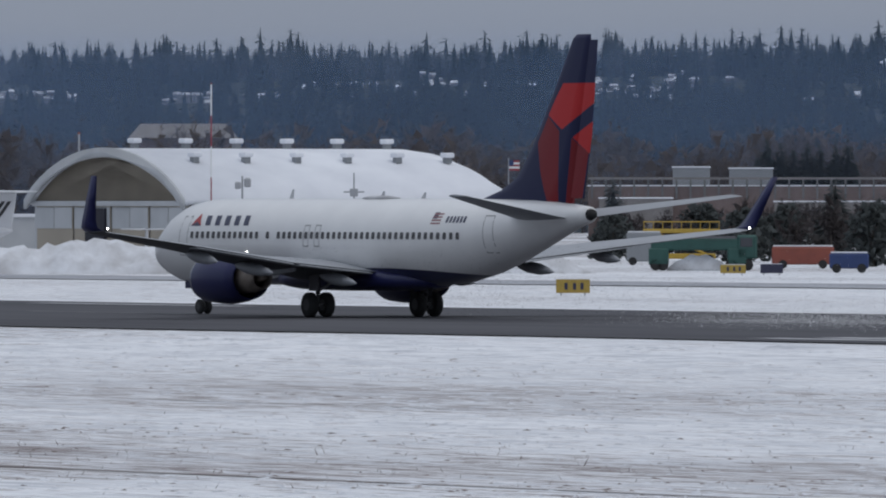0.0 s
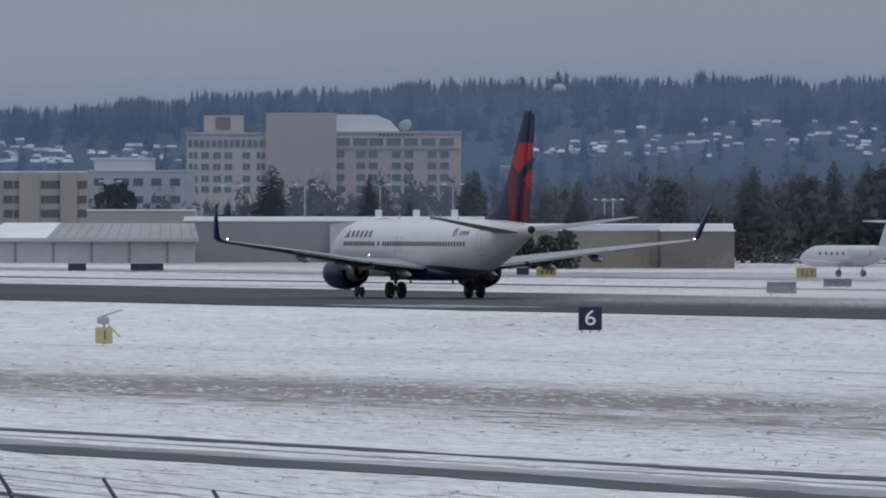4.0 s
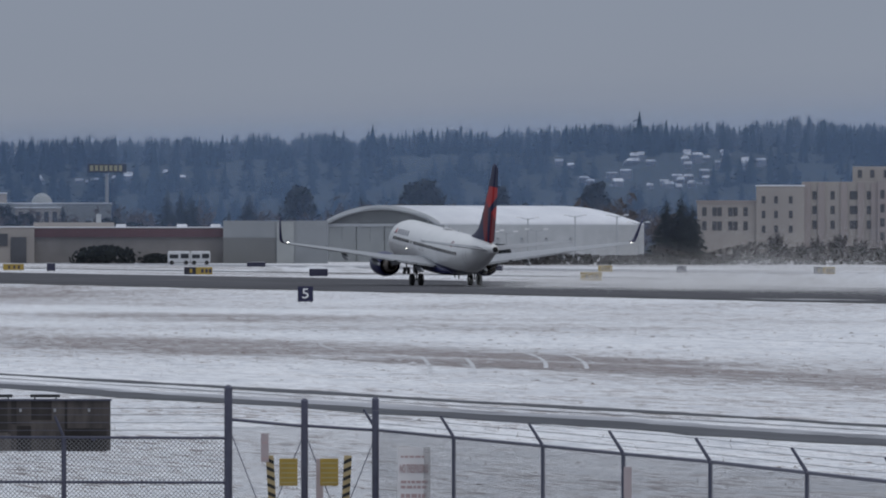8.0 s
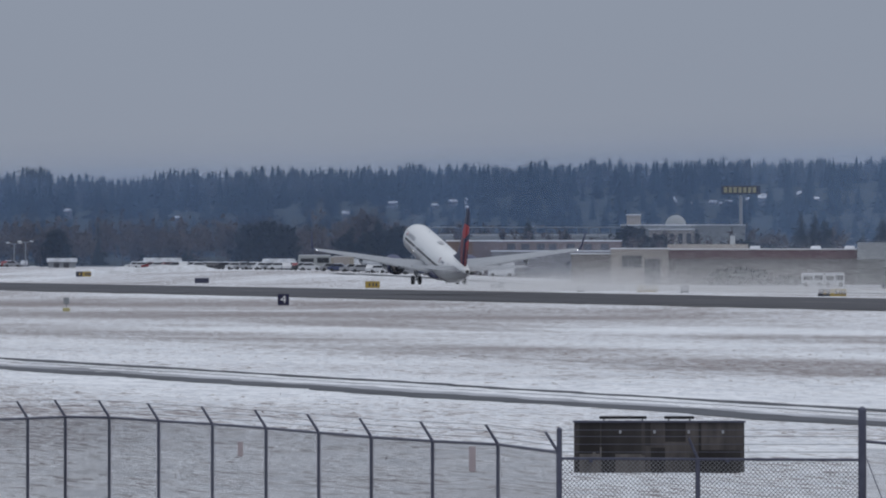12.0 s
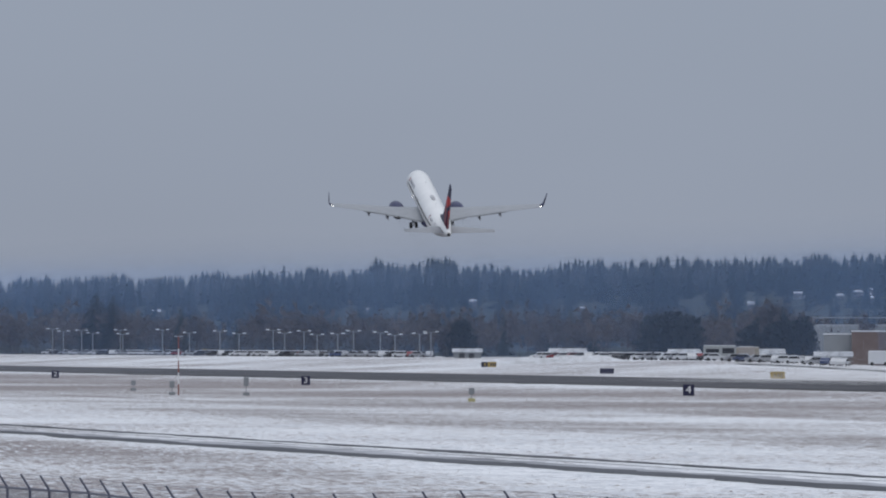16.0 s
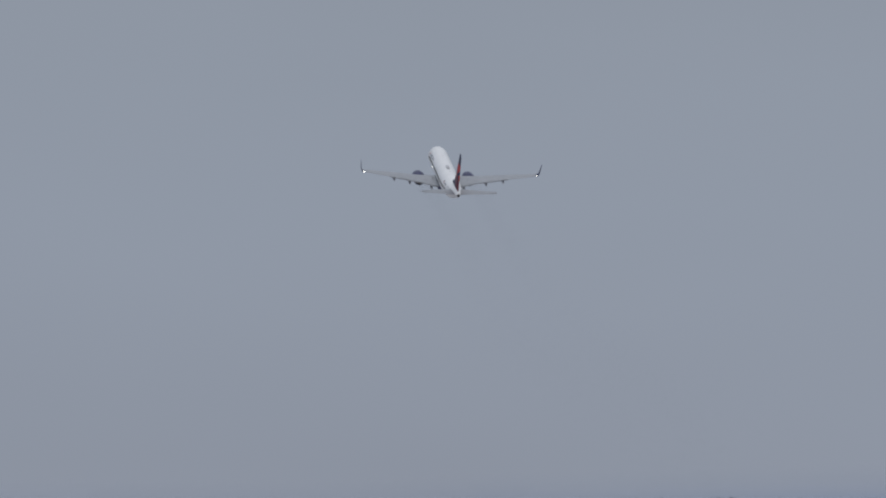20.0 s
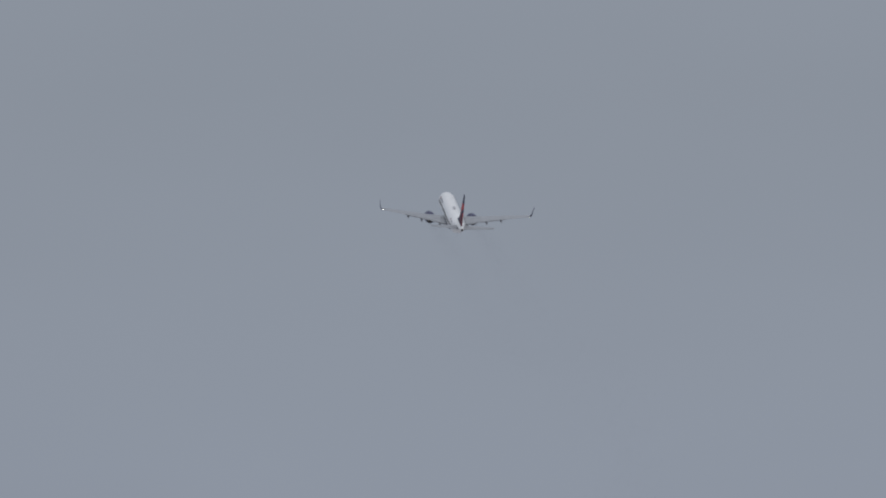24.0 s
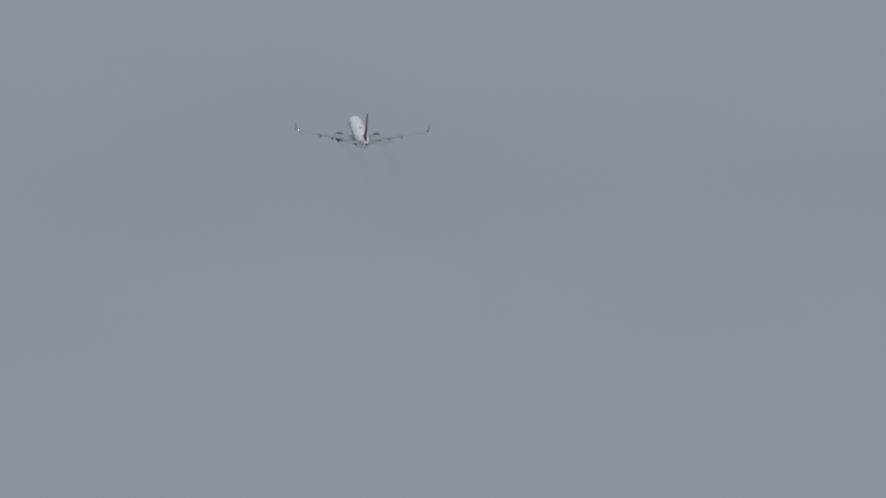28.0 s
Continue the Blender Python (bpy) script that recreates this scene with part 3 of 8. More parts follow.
        loft(bm, [[(8.0, ey - 0.02, ez + 1.14), (8.0, ey + 0.02, ez + 1.14), (7.9, ey + 0.02, ez + 0.9), (7.9, ey - 0.02, ez + 0.9)],
                  [(5.6, ey - 0.2, 2.62), (5.6, ey + 0.2, 2.62), (5.4, ey + 0.2, 2.0), (5.4, ey - 0.2, 2.0)],
                  [(2.6, ey - 0.17, 2.45), (2.6, ey + 0.17, 2.45), (3.0, ey + 0.17, 1.9), (3.0, ey - 0.17, 1.9)],
                  [(0.8, ey - 0.05, 2.3), (0.8, ey + 0.05, 2.3), (0.9, ey + 0.05, 2.1), (0.9, ey - 0.05, 2.1)]])
        part("pylon", bm, WING_GREY, plane).location.x = ENGINE_AFT
        # tailplane
        secs = [airfoil(NOSE_X - 33.4, 4.3, 0.4 * side, 4.5, 0.09), airfoil(NOSE_X - 34.1, 3.8, 1.2 * side, 4.62, 0.09), airfoil(NOSE_X - 38.7, 1.5, 7.15 * side, 5.5, 0.08)]
        part("tailplane", plate(bmesh.new(), secs), WING_GREY, plane, "grey swept tailplane", True)
        # lights at the wing tip
        part("position_light", bmesh_ball((WING_X - 23.75, 16.85 * side, 4.05), 0.04), LAMP_WHITE, wing, "white position light")
        part("wing_root_light", bmesh_ball(skin(11.4, 2.95, side, 0.02)[0], 0.022), LAMP_WHITE, plane, "small white light by the wing root")
        # cabin windows
        me = None
        stations = [6.3 + 0.508 * i for i in range(48)]
        for i, s in enumerate(stations):
            if i in (13, 15):
                continue
            p, a = skin(s, 3.72, side, 0.004)
            m = Matrix.Translation(p) @ Matrix.Rotation(side * a, 4, "X")
            if me is None:
                bm = boxed(-0.1, 0.1, -0.004, 0.004, -0.155, 0.155, 0.045)
                first = part("cabin_window", bm, CABIN_PANE, plane)
                me = first.data
                first.matrix_basis = m
            else:
                shared("cabin_window", me, plane, m)
        # doors as thin raised outlines
        for s0, s1, z0, z1 in ((5.0, 5.85, 2.75, 4.6), (32.0, 32.75, 2.95, 4.65), (16.7, 17.2, 3.2, 4.2), (17.7, 18.2, 3.2, 4.2)):
            bm = bmesh.new()
            t = 0.045
            patch(bm, s0, s0 + t, z0, z1, side, rows=5)
            patch(bm, s1 - t, s1, z0, z1, side, rows=5)
            patch(bm, s0, s1, z0, z0 + t, side)
            patch(bm, s0, s1, z1 - t, z1, side)
            part("door_outline", bm, LINE_GREY, plane)
        # airline name as plain slanted bars, the emblem, the flag and the registration as bars
        for k in range(5):
            bm = bmesh.new()
            s0 = 7.35 + 0.9 * k
            patch(bm, s0, s0 + 0.46, 4.16, 4.62, side, 0.14 * -side, rows=5)
            part("name_bar", bm, LETTER_BLUE, plane, "navy bar lettering")
        bm = bmesh.new()
        for i in range(6):
            u0, u1 = i / 6, (i + 1) / 6
            q = [bm.verts.new(skin(s, 4.14 + 0.56 * u, side, 0.012)[0]) for s, u in ((6.0 + 0.5 * u0, u0), (6.95 - 0.4 * u0, u0), (6.95 - 0.4 * u1 + 0.001, u1), (6.0 + 0.5 * u1, u1))]
            bm.faces.new(q)
        emblem = part("emblem", bm, RED_PAINT, plane, "red triangular emblem")
        bm = bmesh.new()
        bm.faces.new([bm.verts.new(skin(q, z, side, 0.017)[0]) for q, z in ((6.0, 4.14), (6.95, 4.14), (6.48, 4.34))])
        part("emblem_base", bm, LETTER_BLUE, emblem, "dark lower wedge of the emblem")
        bm = bmesh.new()
        for k in range(4):
            patch(bm, 27.8, 28.6, 4.25 + 0.14 * k, 4.32 + 0.14 * k, side)
        part("flag", bm, FLAG_RED, plane, "small striped flag")
        part("flag_canton", patch(bmesh.new(), 27.8, 28.2, 4.5, 4.78, side, out=0.012), LETTER_BLUE, plane)
        for k in range(6):
            part("registration_bar", patch(bmesh.new(), 29.0 + 0.28 * k, 29.18 + 0.28 * k, 4.32, 4.6, side), LETTER_BLUE, plane)
        # main gear
        gear = thing_part("main_gear", plane, (0.0, 2.86 * side, 1.95))
        part("strut", rod(rod(bmesh.new(), (0, 0, 0.1), (0, 0, -0.9), 0.11, 0.11, 12), (0, 0, -0.9), (0, 0, -1.4), 0.075, 0.075, 12), GEAR_DARK, gear, "", True)
        part("axle", rod(bmesh.new(), (0, -0.62, -1.38), (0, 0.62, -1.38), 0.07, 0.07, 10), STRUT, gear)
        part("side_brace", rod(bmesh.new(), (0, -0.05 * side, -0.75), (0.05, -1.2 * side, -0.1), 0.06, 0.06, 8), STRUT, gear)
        part("gear_door", boxed(-0.42, 0.42, min(0.2 * side, 0.25 * side), max(0.2 * side, 0.25 * side), -0.75, 0.1, 0.02), GEAR_DARK, gear)
        for w in (-0.43, 0.43):
            tyre = part("tyre", loft(bmesh.new(), [[(r * math.cos(a), w + yy, -1.38 + r * math.sin(a)) for a in [2 * math.pi * i / 28 for i in range(28)]] for yy, r in ((-0.19, 0.3), (-0.19, 0.5), (-0.13, 0.565), (0.13, 0.565), (0.19, 0.5), (0.19, 0.3))]), TYRE, gear, "black tyre", True)
            part("rim", rod(bmesh.new(), (0, w - 0.195, -1.38), (0, w + 0.195, -1.38), 0.27, 0.27, 16), RIM_DARK, tyre)
        GEARS.append((gear, side))
    nose = thing_part("nose_gear", plane, (15.7, 0.0, 1.6))
    part("strut", rod(bmesh.new(), (0, 0, 0.2), (0, 0, -1.25), 0.09, 0.07, 12), STRUT, nose, "", True)
    for w in (-0.2, 0.2):
        tyre = part("tyre", loft(bmesh.new(), [[(r * math.cos(a), w + yy, -1.25 + r * math.sin(a)) for a in [2 * math.pi * i / 24 for i in range(24)]] for yy, r in ((-0.1, 0.18), (-0.1, 0.3), (-0.06, 0.345), (0.06, 0.345), (0.1, 0.3), (0.1, 0.18))]), TYRE, nose, "black tyre", True)
        part("rim", rod(bmesh.new(), (0, w - 0.105, -1.25), (0, w + 0.105, -1.25), 0.16, 0.16, 14), RIM_DARK, tyre)
    for w in (-0.42, 0.42):
        part("gear_door", boxed(-0.4, 1.0, w - 0.02, w + 0.02, -0.4, 0.0, 0.015), NAVY, nose)
    GEARS.append((nose, 0))
    # aerials on the back and belly, beacon
    for s, z, h in ((12.2, 5.38, 0.45), (20.5, 5.38, 0.35), (24.2, 5.38, 0.3)):
        bm = bmesh.new()
        loft(bm, [[(NOSE_X - s, 0.02, z), (NOSE_X - s - 0.4, 0.0, z), (NOSE_X - s, -0.02, z)], [(NOSE_X - s - 0.3, 0.01, z + h), (NOSE_X - s - 0.45, 0, z + h), (NOSE_X - s - 0.3, -0.01, z + h)]])
        part("aerial", bm, PAINT_WHITE, plane)
    bm = loft(bmesh.new(), [ring_x(NOSE_X - s, 0, 5.42, w, h, 12) for s, w, h in ((19.0, 0.1, 0.03), (19.8, 0.36, 0.12), (21.2, 0.36, 0.12), (22.2, 0.1, 0.03))])
    part("aerial_fairing", bm, PAINT_WHITE, plane, "", True)
    for s in (14.8, 23.4, 25.0):
        part("belly_aerial", boxed(NOSE_X - s - 0.15, NOSE_X - s + 0.15, -0.02, 0.02, 1.0, 1.45), BLACK, plane)
    return plane


def bmesh_ball(c, r):
    bm = bmesh.new()
    bmesh.ops.create_icosphere(bm, subdivisions=2, radius=r, matrix=Matrix.Translation(c))
    return bm


def thing_part(name, parent, at):
    ob = new(name)
    ob.parent = parent
    ob.location = at
    return ob


GEARS, WINGS = [], []
airliner = build_airliner()


# ---- woods and houses on the hills ----
rng = random.Random(7)
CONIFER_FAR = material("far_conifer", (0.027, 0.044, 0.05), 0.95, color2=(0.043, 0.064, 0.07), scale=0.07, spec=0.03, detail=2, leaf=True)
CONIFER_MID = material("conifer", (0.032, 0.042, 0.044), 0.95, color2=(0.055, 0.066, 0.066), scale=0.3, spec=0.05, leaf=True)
CONIFER_NEAR = material("dark_conifer", (0.1, 0.115, 0.117), 0.9, color2=(0.14, 0.155, 0.155), scale=0.7, spec=0.1, leaf=True)
BARE_WOOD = material("bare_branches", (0.088, 0.075, 0.073), 0.9, color2=(0.135, 0.116, 0.112), scale=0.08, spec=0.1, leaf=True)
BARK = material("bark", (0.07, 0.058, 0.05), 0.9, color2=(0.1, 0.085, 0.075), scale=3)


def spruce_into(v, f, n, x, y, z, h, w, rnd, sprays, point, full=0.0, spray=1.0):
    """A conifer: a slim core with many drooping sprays round it; n takes the soft normals of the foliage."""
    b = len(v)
    for i in range(5):
        a = 1.257 * i
        v.append((x + 0.42 * w * math.cos(a), y + 0.42 * w * math.sin(a), z))
        n.append((0.8 * math.cos(a), 0.8 * math.sin(a), 0.6))
    v.append((x, y, z + h * 0.94))
    n.append((0, 0, 1))
    f += [(b + i, b + (i + 1) % 5, b + 5) for i in range(5)]
    for k in range(sprays):
        t = 1 - rnd.random() ** 0.75 * (0.95 - full)
        r = w * (1 - t) ** point * rnd.uniform(0.5, 1.12) + 0.012 * w
        a, s, dz = rnd.uniform(0, 6.28), spray * rnd.uniform(0.2, 0.5), spray * h * rnd.uniform(0.05, 0.12) * (0.12 + 0.88 * (1 - t))
        ca, sa = math.cos(a), math.sin(a)
        b = len(v)
        v += [(x + 0.3 * r * ca, y + 0.3 * r * sa, min(z + h * t + dz, z + h)),
              (x + r * math.cos(a - s), y + r * math.sin(a - s), z + h * t - 0.5 * dz), (x + r * 1.1 * math.cos(a + s), y + r * 1.1 * math.sin(a + s), z + h * t - 0.25 * dz)]
        n += [(0.5 * ca, 0.5 * sa, 0.85), (0.75 * ca, 0.75 * sa, 0.6), (0.75 * ca, 0.75 * sa, 0.6)]
        f.append((b, b + 1, b + 2))


def bare_tree_into(v, f, n, x, y, z, h, w, rnd, twigs=46, fine=1.0, core=0):
    """A leafless crown: a trunk, a few limbs and a haze of fine twigs along them."""
    limbs = []
    for k in range(7):
        a, t, up = rnd.uniform(0, 6.28), rnd.uniform(0.12, 0.4), rnd.uniform(0.45, 1.0)
        reach = w * (1.1 - 0.8 * up) * rnd.uniform(0.7, 1.15)
        limbs.append(((x, y, z + h * t), (x + reach * math.cos(a), y + reach * math.sin(a), z + h * (t + (0.97 - t) * up * rnd.uniform(0.75, 1.0))), a))
    for p, q, a in limbs:
        b, s = len(v), 0.006 * h * fine
        v += [(p[0] - s * math.sin(a), p[1] + s * math.cos(a), p[2]), (p[0] + s * math.sin(a), p[1] - s * math.cos(a), p[2]), q]
        n += [(math.cos(a), math.sin(a), 0.6)] * 3
        f.append((b, b + 1, b + 2))
    for k in range(twigs):
        p, q, a = limbs[k % 7]
        u = rnd.uniform(0.25, 1.0)
        c = [p[i] + (q[i] - p[i]) * u for i in range(3)]
        a2, ln = a + rnd.uniform(-1.6, 1.6), h * rnd.uniform(0.05, 0.15)
        e = (c[0] + ln * 0.6 * math.cos(a2), c[1] + ln * 0.6 * math.sin(a2), min(z + h, c[2] + ln * rnd.uniform(0.2, 0.95)))
        b, s = len(v), h * fine * rnd.uniform(0.004, 0.009)
        v += [(c[0] - s * math.sin(a2), c[1] + s * math.cos(a2), c[2] - s), (c[0] + s * math.sin(a2), c[1] - s * math.cos(a2), c[2] + s), e]
        n += [(0.6 * math.cos(a2), 0.6 * math.sin(a2), 0.75)] * 3
        f.append((b, b + 1, b + 2))
    for k in range(core):             # the dense brush inside the crown
        p, q, a = limbs[k % 7]
        u, s = rnd.uniform(0.15, 0.85), h * rnd.uniform(0.05, 0.1)
        b = len(v)
        for i in range(3):
            v.append(tuple(p[j] + (q[j] - p[j]) * u + s * rnd.uniform(-1, 1) for j in range(3)))
            n.append((0.5 * math.cos(a), 0.5 * math.sin(a), 0.8))
        f.append((b, b + 1, b + 2))
    b = len(v)
    s = 0.01 * h
    v += [(x - s, y, z), (x + s, y, z), (x, y + s, z), (x, y, z + 0.8 * h)]
    n += [(-1, -0.5, 0.3), (1, -0.5, 0.3), (0, 1, 0.3), (0, 0, 1)]
    f += [(b, b + 1, b + 3), (b + 1, b + 2, b + 3), (b + 2, b, b + 3)]


def leafy(name, v, f, n, mat):
    """A mesh of small foliage faces that all turn outwards and shade softly, as a crown does."""
    co, tri, nn = np.array(v), np.array(f), np.array(n, dtype=float)
    nn /= np.linalg.norm(nn, axis=1)[:, None]
    face = np.cross(co[tri[:, 1]] - co[tri[:, 0]], co[tri[:, 2]] - co[tri[:, 0]])
    turned = (face * nn[tri].mean(1)).sum(1) < 0
    tri[turned] = tri[turned][:, ::-1]
    me = bpy.data.meshes.new(name)
    me.from_pydata(co.tolist(), [], tri.tolist())
    me.polygons.foreach_set("use_smooth", np.ones(len(tri), dtype=bool))
    me.normals_split_custom_set_from_vertices(nn.tolist())
    me.materials.append(mat)
    return me


def mesh_of(name, v, f, mat, label, category, kind="stuff", smooth=False):
    me = bpy.data.meshes.new(name)
    me.from_pydata(v, [], f)
    me.materials.append(mat)
    if smooth:
        for q in me.polygons:
            q.use_smooth = True
    return tagged(new(name, me), label, category, kind=kind)


def town(b, d):
    """Where the streets of houses run over the slope."""
    return noise.noise(Vector((b / 15, d / 90, 5.5))) - 0.2 * ease(440, 490, b) - 0.12 * ease(380, 320, b)


def town_depth(b):
    mid = 3490 + 230 * ease(440, 490, b)
    return mid - 140, mid + 150


def build_woods():
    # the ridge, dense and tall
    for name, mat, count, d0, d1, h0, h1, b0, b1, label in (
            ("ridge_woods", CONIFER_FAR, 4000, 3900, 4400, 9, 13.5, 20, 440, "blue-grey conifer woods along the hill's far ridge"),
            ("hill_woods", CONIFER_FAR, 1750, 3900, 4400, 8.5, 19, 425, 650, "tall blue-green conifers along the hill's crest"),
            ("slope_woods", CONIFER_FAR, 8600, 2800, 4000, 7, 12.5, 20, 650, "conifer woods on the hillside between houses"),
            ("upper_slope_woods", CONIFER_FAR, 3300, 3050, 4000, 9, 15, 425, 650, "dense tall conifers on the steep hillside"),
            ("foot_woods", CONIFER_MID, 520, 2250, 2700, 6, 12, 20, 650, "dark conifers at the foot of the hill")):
        v, f, n = [], [], []
        for k in range(count):
            b, d = rng.uniform(b0, b1), rng.uniform(d0, d1)
            clump = noise.noise(Vector((b / 11, d / 240, 3.1)))
            if name == "slope_woods" and clump < -0.15 and rng.random() < 0.5:
                continue
            if name == "foot_woods" and clump < 0.05:
                continue
            if name == "slope_woods" and b > 430 and d < 3000:
                continue
            t0, t1 = town_depth(b)
            if "slope" in name and t0 - 110 < d < t1 and max(town(b, d), town(b, d + 50), town(b, d + 100)) > 0.0 and rng.random() < 0.8:
                continue
            if name == "slope_woods" and d < t0 and rng.random() < 0.6:
                continue
            p = spot(b, beyond(b, d))
            h = beyond(b, d) / d * (h0 + (h1 - h0) * rng.random() ** (2.2 if name == "hill_woods" else 1.0)) * (1.2 if rng.random() < 0.06 and name != "ridge_woods" else 1.0) * (0.95 + 0.35 * clump)
            if name == "ridge_woods":
                h = beyond(b, d) / d * rng.uniform(9.6, 11.6) * (1 + 0.3 * noise.noise(Vector((b / 2.3, d / 500, 6.6))))
            spruce_into(v, f, n, p.x, p.y, land(p.x, p.y) - 0.5, h, h * (rng.uniform(0.24, 0.36) if name == "hill_woods" else rng.uniform(0.32, 0.48)), rng, {"hill_woods": 54, "ridge_woods": 38}.get(name, 32), rng.choice((0.55, 0.65, 0.75, 0.9)))
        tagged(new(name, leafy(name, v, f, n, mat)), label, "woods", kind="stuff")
    v, f, n = [], [], []
    for k in range(4700):
        b = rng.uniform(20, 650) if k % 4 else rng.uniform(430, 650)
        d = rng.uniform(2080, 2770)
        lush = noise.noise(Vector((b / 17, d / 300, 8.8)))
        if lush < -0.4:
            continue
        p = spot(b, beyond(b, d))
        h = beyond(b, d) / d * rng.uniform(7.5, 14) * (1 + 0.35 * lush) * (1 + 0.5 * ease(300, 350, b) + 0.4 * ease(430, 470, b))
        bare_tree_into(v, f, n, p.x, p.y, land(p.x, p.y) - 0.3, h, h * 0.4, rng, 66, 0.6, 36)
    tagged(new("bare_woods", leafy("bare_woods", v, f, n, BARE_WOOD)), "grey-brown leafless trees below the hill", "woods", kind="stuff")


build_woods()


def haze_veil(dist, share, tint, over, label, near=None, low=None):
    """One upright curved see-through sheet whose tint stands in for winter haze; it fades out along the hills' crest as
    the camera sees it.
    """
    m = bpy.data.materials.new("haze_tint_sheet")
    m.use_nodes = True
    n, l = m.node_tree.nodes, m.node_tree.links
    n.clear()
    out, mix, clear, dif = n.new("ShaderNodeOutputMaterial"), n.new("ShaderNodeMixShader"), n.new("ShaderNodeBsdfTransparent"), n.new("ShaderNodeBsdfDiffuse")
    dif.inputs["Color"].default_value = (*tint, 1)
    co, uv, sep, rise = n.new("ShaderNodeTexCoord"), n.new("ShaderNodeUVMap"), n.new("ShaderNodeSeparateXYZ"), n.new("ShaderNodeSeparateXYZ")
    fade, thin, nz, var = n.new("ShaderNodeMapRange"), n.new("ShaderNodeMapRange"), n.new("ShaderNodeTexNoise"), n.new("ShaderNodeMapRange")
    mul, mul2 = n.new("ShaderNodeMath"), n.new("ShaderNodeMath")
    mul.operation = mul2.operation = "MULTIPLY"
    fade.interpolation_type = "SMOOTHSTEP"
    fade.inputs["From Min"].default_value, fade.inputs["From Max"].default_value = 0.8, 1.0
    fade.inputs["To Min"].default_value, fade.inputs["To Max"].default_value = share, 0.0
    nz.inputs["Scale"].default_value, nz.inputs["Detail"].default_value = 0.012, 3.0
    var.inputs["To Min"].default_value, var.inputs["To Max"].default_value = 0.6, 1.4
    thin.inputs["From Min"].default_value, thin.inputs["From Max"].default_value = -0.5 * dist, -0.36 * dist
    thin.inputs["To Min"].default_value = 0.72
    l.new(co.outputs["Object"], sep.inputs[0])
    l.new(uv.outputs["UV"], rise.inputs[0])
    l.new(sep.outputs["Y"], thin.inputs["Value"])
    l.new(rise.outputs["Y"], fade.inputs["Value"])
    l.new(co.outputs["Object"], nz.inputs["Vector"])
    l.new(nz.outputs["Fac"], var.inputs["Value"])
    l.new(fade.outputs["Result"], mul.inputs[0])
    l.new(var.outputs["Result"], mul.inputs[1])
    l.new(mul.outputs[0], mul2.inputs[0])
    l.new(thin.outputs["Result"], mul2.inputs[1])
    if low:                           # fades the sheet's foot so that no edge shows on the ground
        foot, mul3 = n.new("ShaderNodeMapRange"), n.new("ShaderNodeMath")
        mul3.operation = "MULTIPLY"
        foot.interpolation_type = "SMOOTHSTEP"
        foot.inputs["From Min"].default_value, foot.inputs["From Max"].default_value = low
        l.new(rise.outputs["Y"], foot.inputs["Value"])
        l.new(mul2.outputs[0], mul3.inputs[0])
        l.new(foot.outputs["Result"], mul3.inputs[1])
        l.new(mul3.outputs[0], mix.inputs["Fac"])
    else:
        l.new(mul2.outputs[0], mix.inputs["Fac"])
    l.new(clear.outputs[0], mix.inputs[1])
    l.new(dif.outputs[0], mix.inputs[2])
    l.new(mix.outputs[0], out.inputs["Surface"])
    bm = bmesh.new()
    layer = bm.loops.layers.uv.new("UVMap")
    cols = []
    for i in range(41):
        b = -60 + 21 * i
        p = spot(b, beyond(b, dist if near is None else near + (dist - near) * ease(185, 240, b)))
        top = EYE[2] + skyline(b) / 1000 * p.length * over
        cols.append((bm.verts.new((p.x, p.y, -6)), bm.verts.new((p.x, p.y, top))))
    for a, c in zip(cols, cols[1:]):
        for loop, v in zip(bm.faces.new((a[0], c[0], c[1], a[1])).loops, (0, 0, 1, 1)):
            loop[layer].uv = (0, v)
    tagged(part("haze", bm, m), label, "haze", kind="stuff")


# added sheets: the haze is put into their tint and share
haze_veil(3900, 0.15, (0.62, 0.71, 0.9), 1.4, "pale tinted sheet standing in for haze before the farthest ridge")
haze_veil(2790, 0.225, (0.33, 0.53, 0.9), 1.17, "blue-tinted sheet standing in for haze before the wooded hills")
haze_veil(2135, 0.12, (0.36, 0.53, 0.84), 1.1, "faint tinted sheet standing in for haze beyond the airfield buildings", 1962)
haze_veil(1270, 0.055, (0.5, 0.6, 0.8), 1.1, "faint tinted sheet standing in for haze over the far field", low=(0.24, 0.42))

HOUSE_ROOF = material("patchy_roof_snow", (0.8, 0.82, 0.86), 0.75, color2=(0.3, 0.31, 0.34), scale=0.35, spec=0.15, rand=0.25)
HOUSE_WALL = material("far_house_wall", (0.12, 0.13, 0.155), 0.8, color2=(0.2, 0.2, 0.22), scale=0.02, rand=0.4)


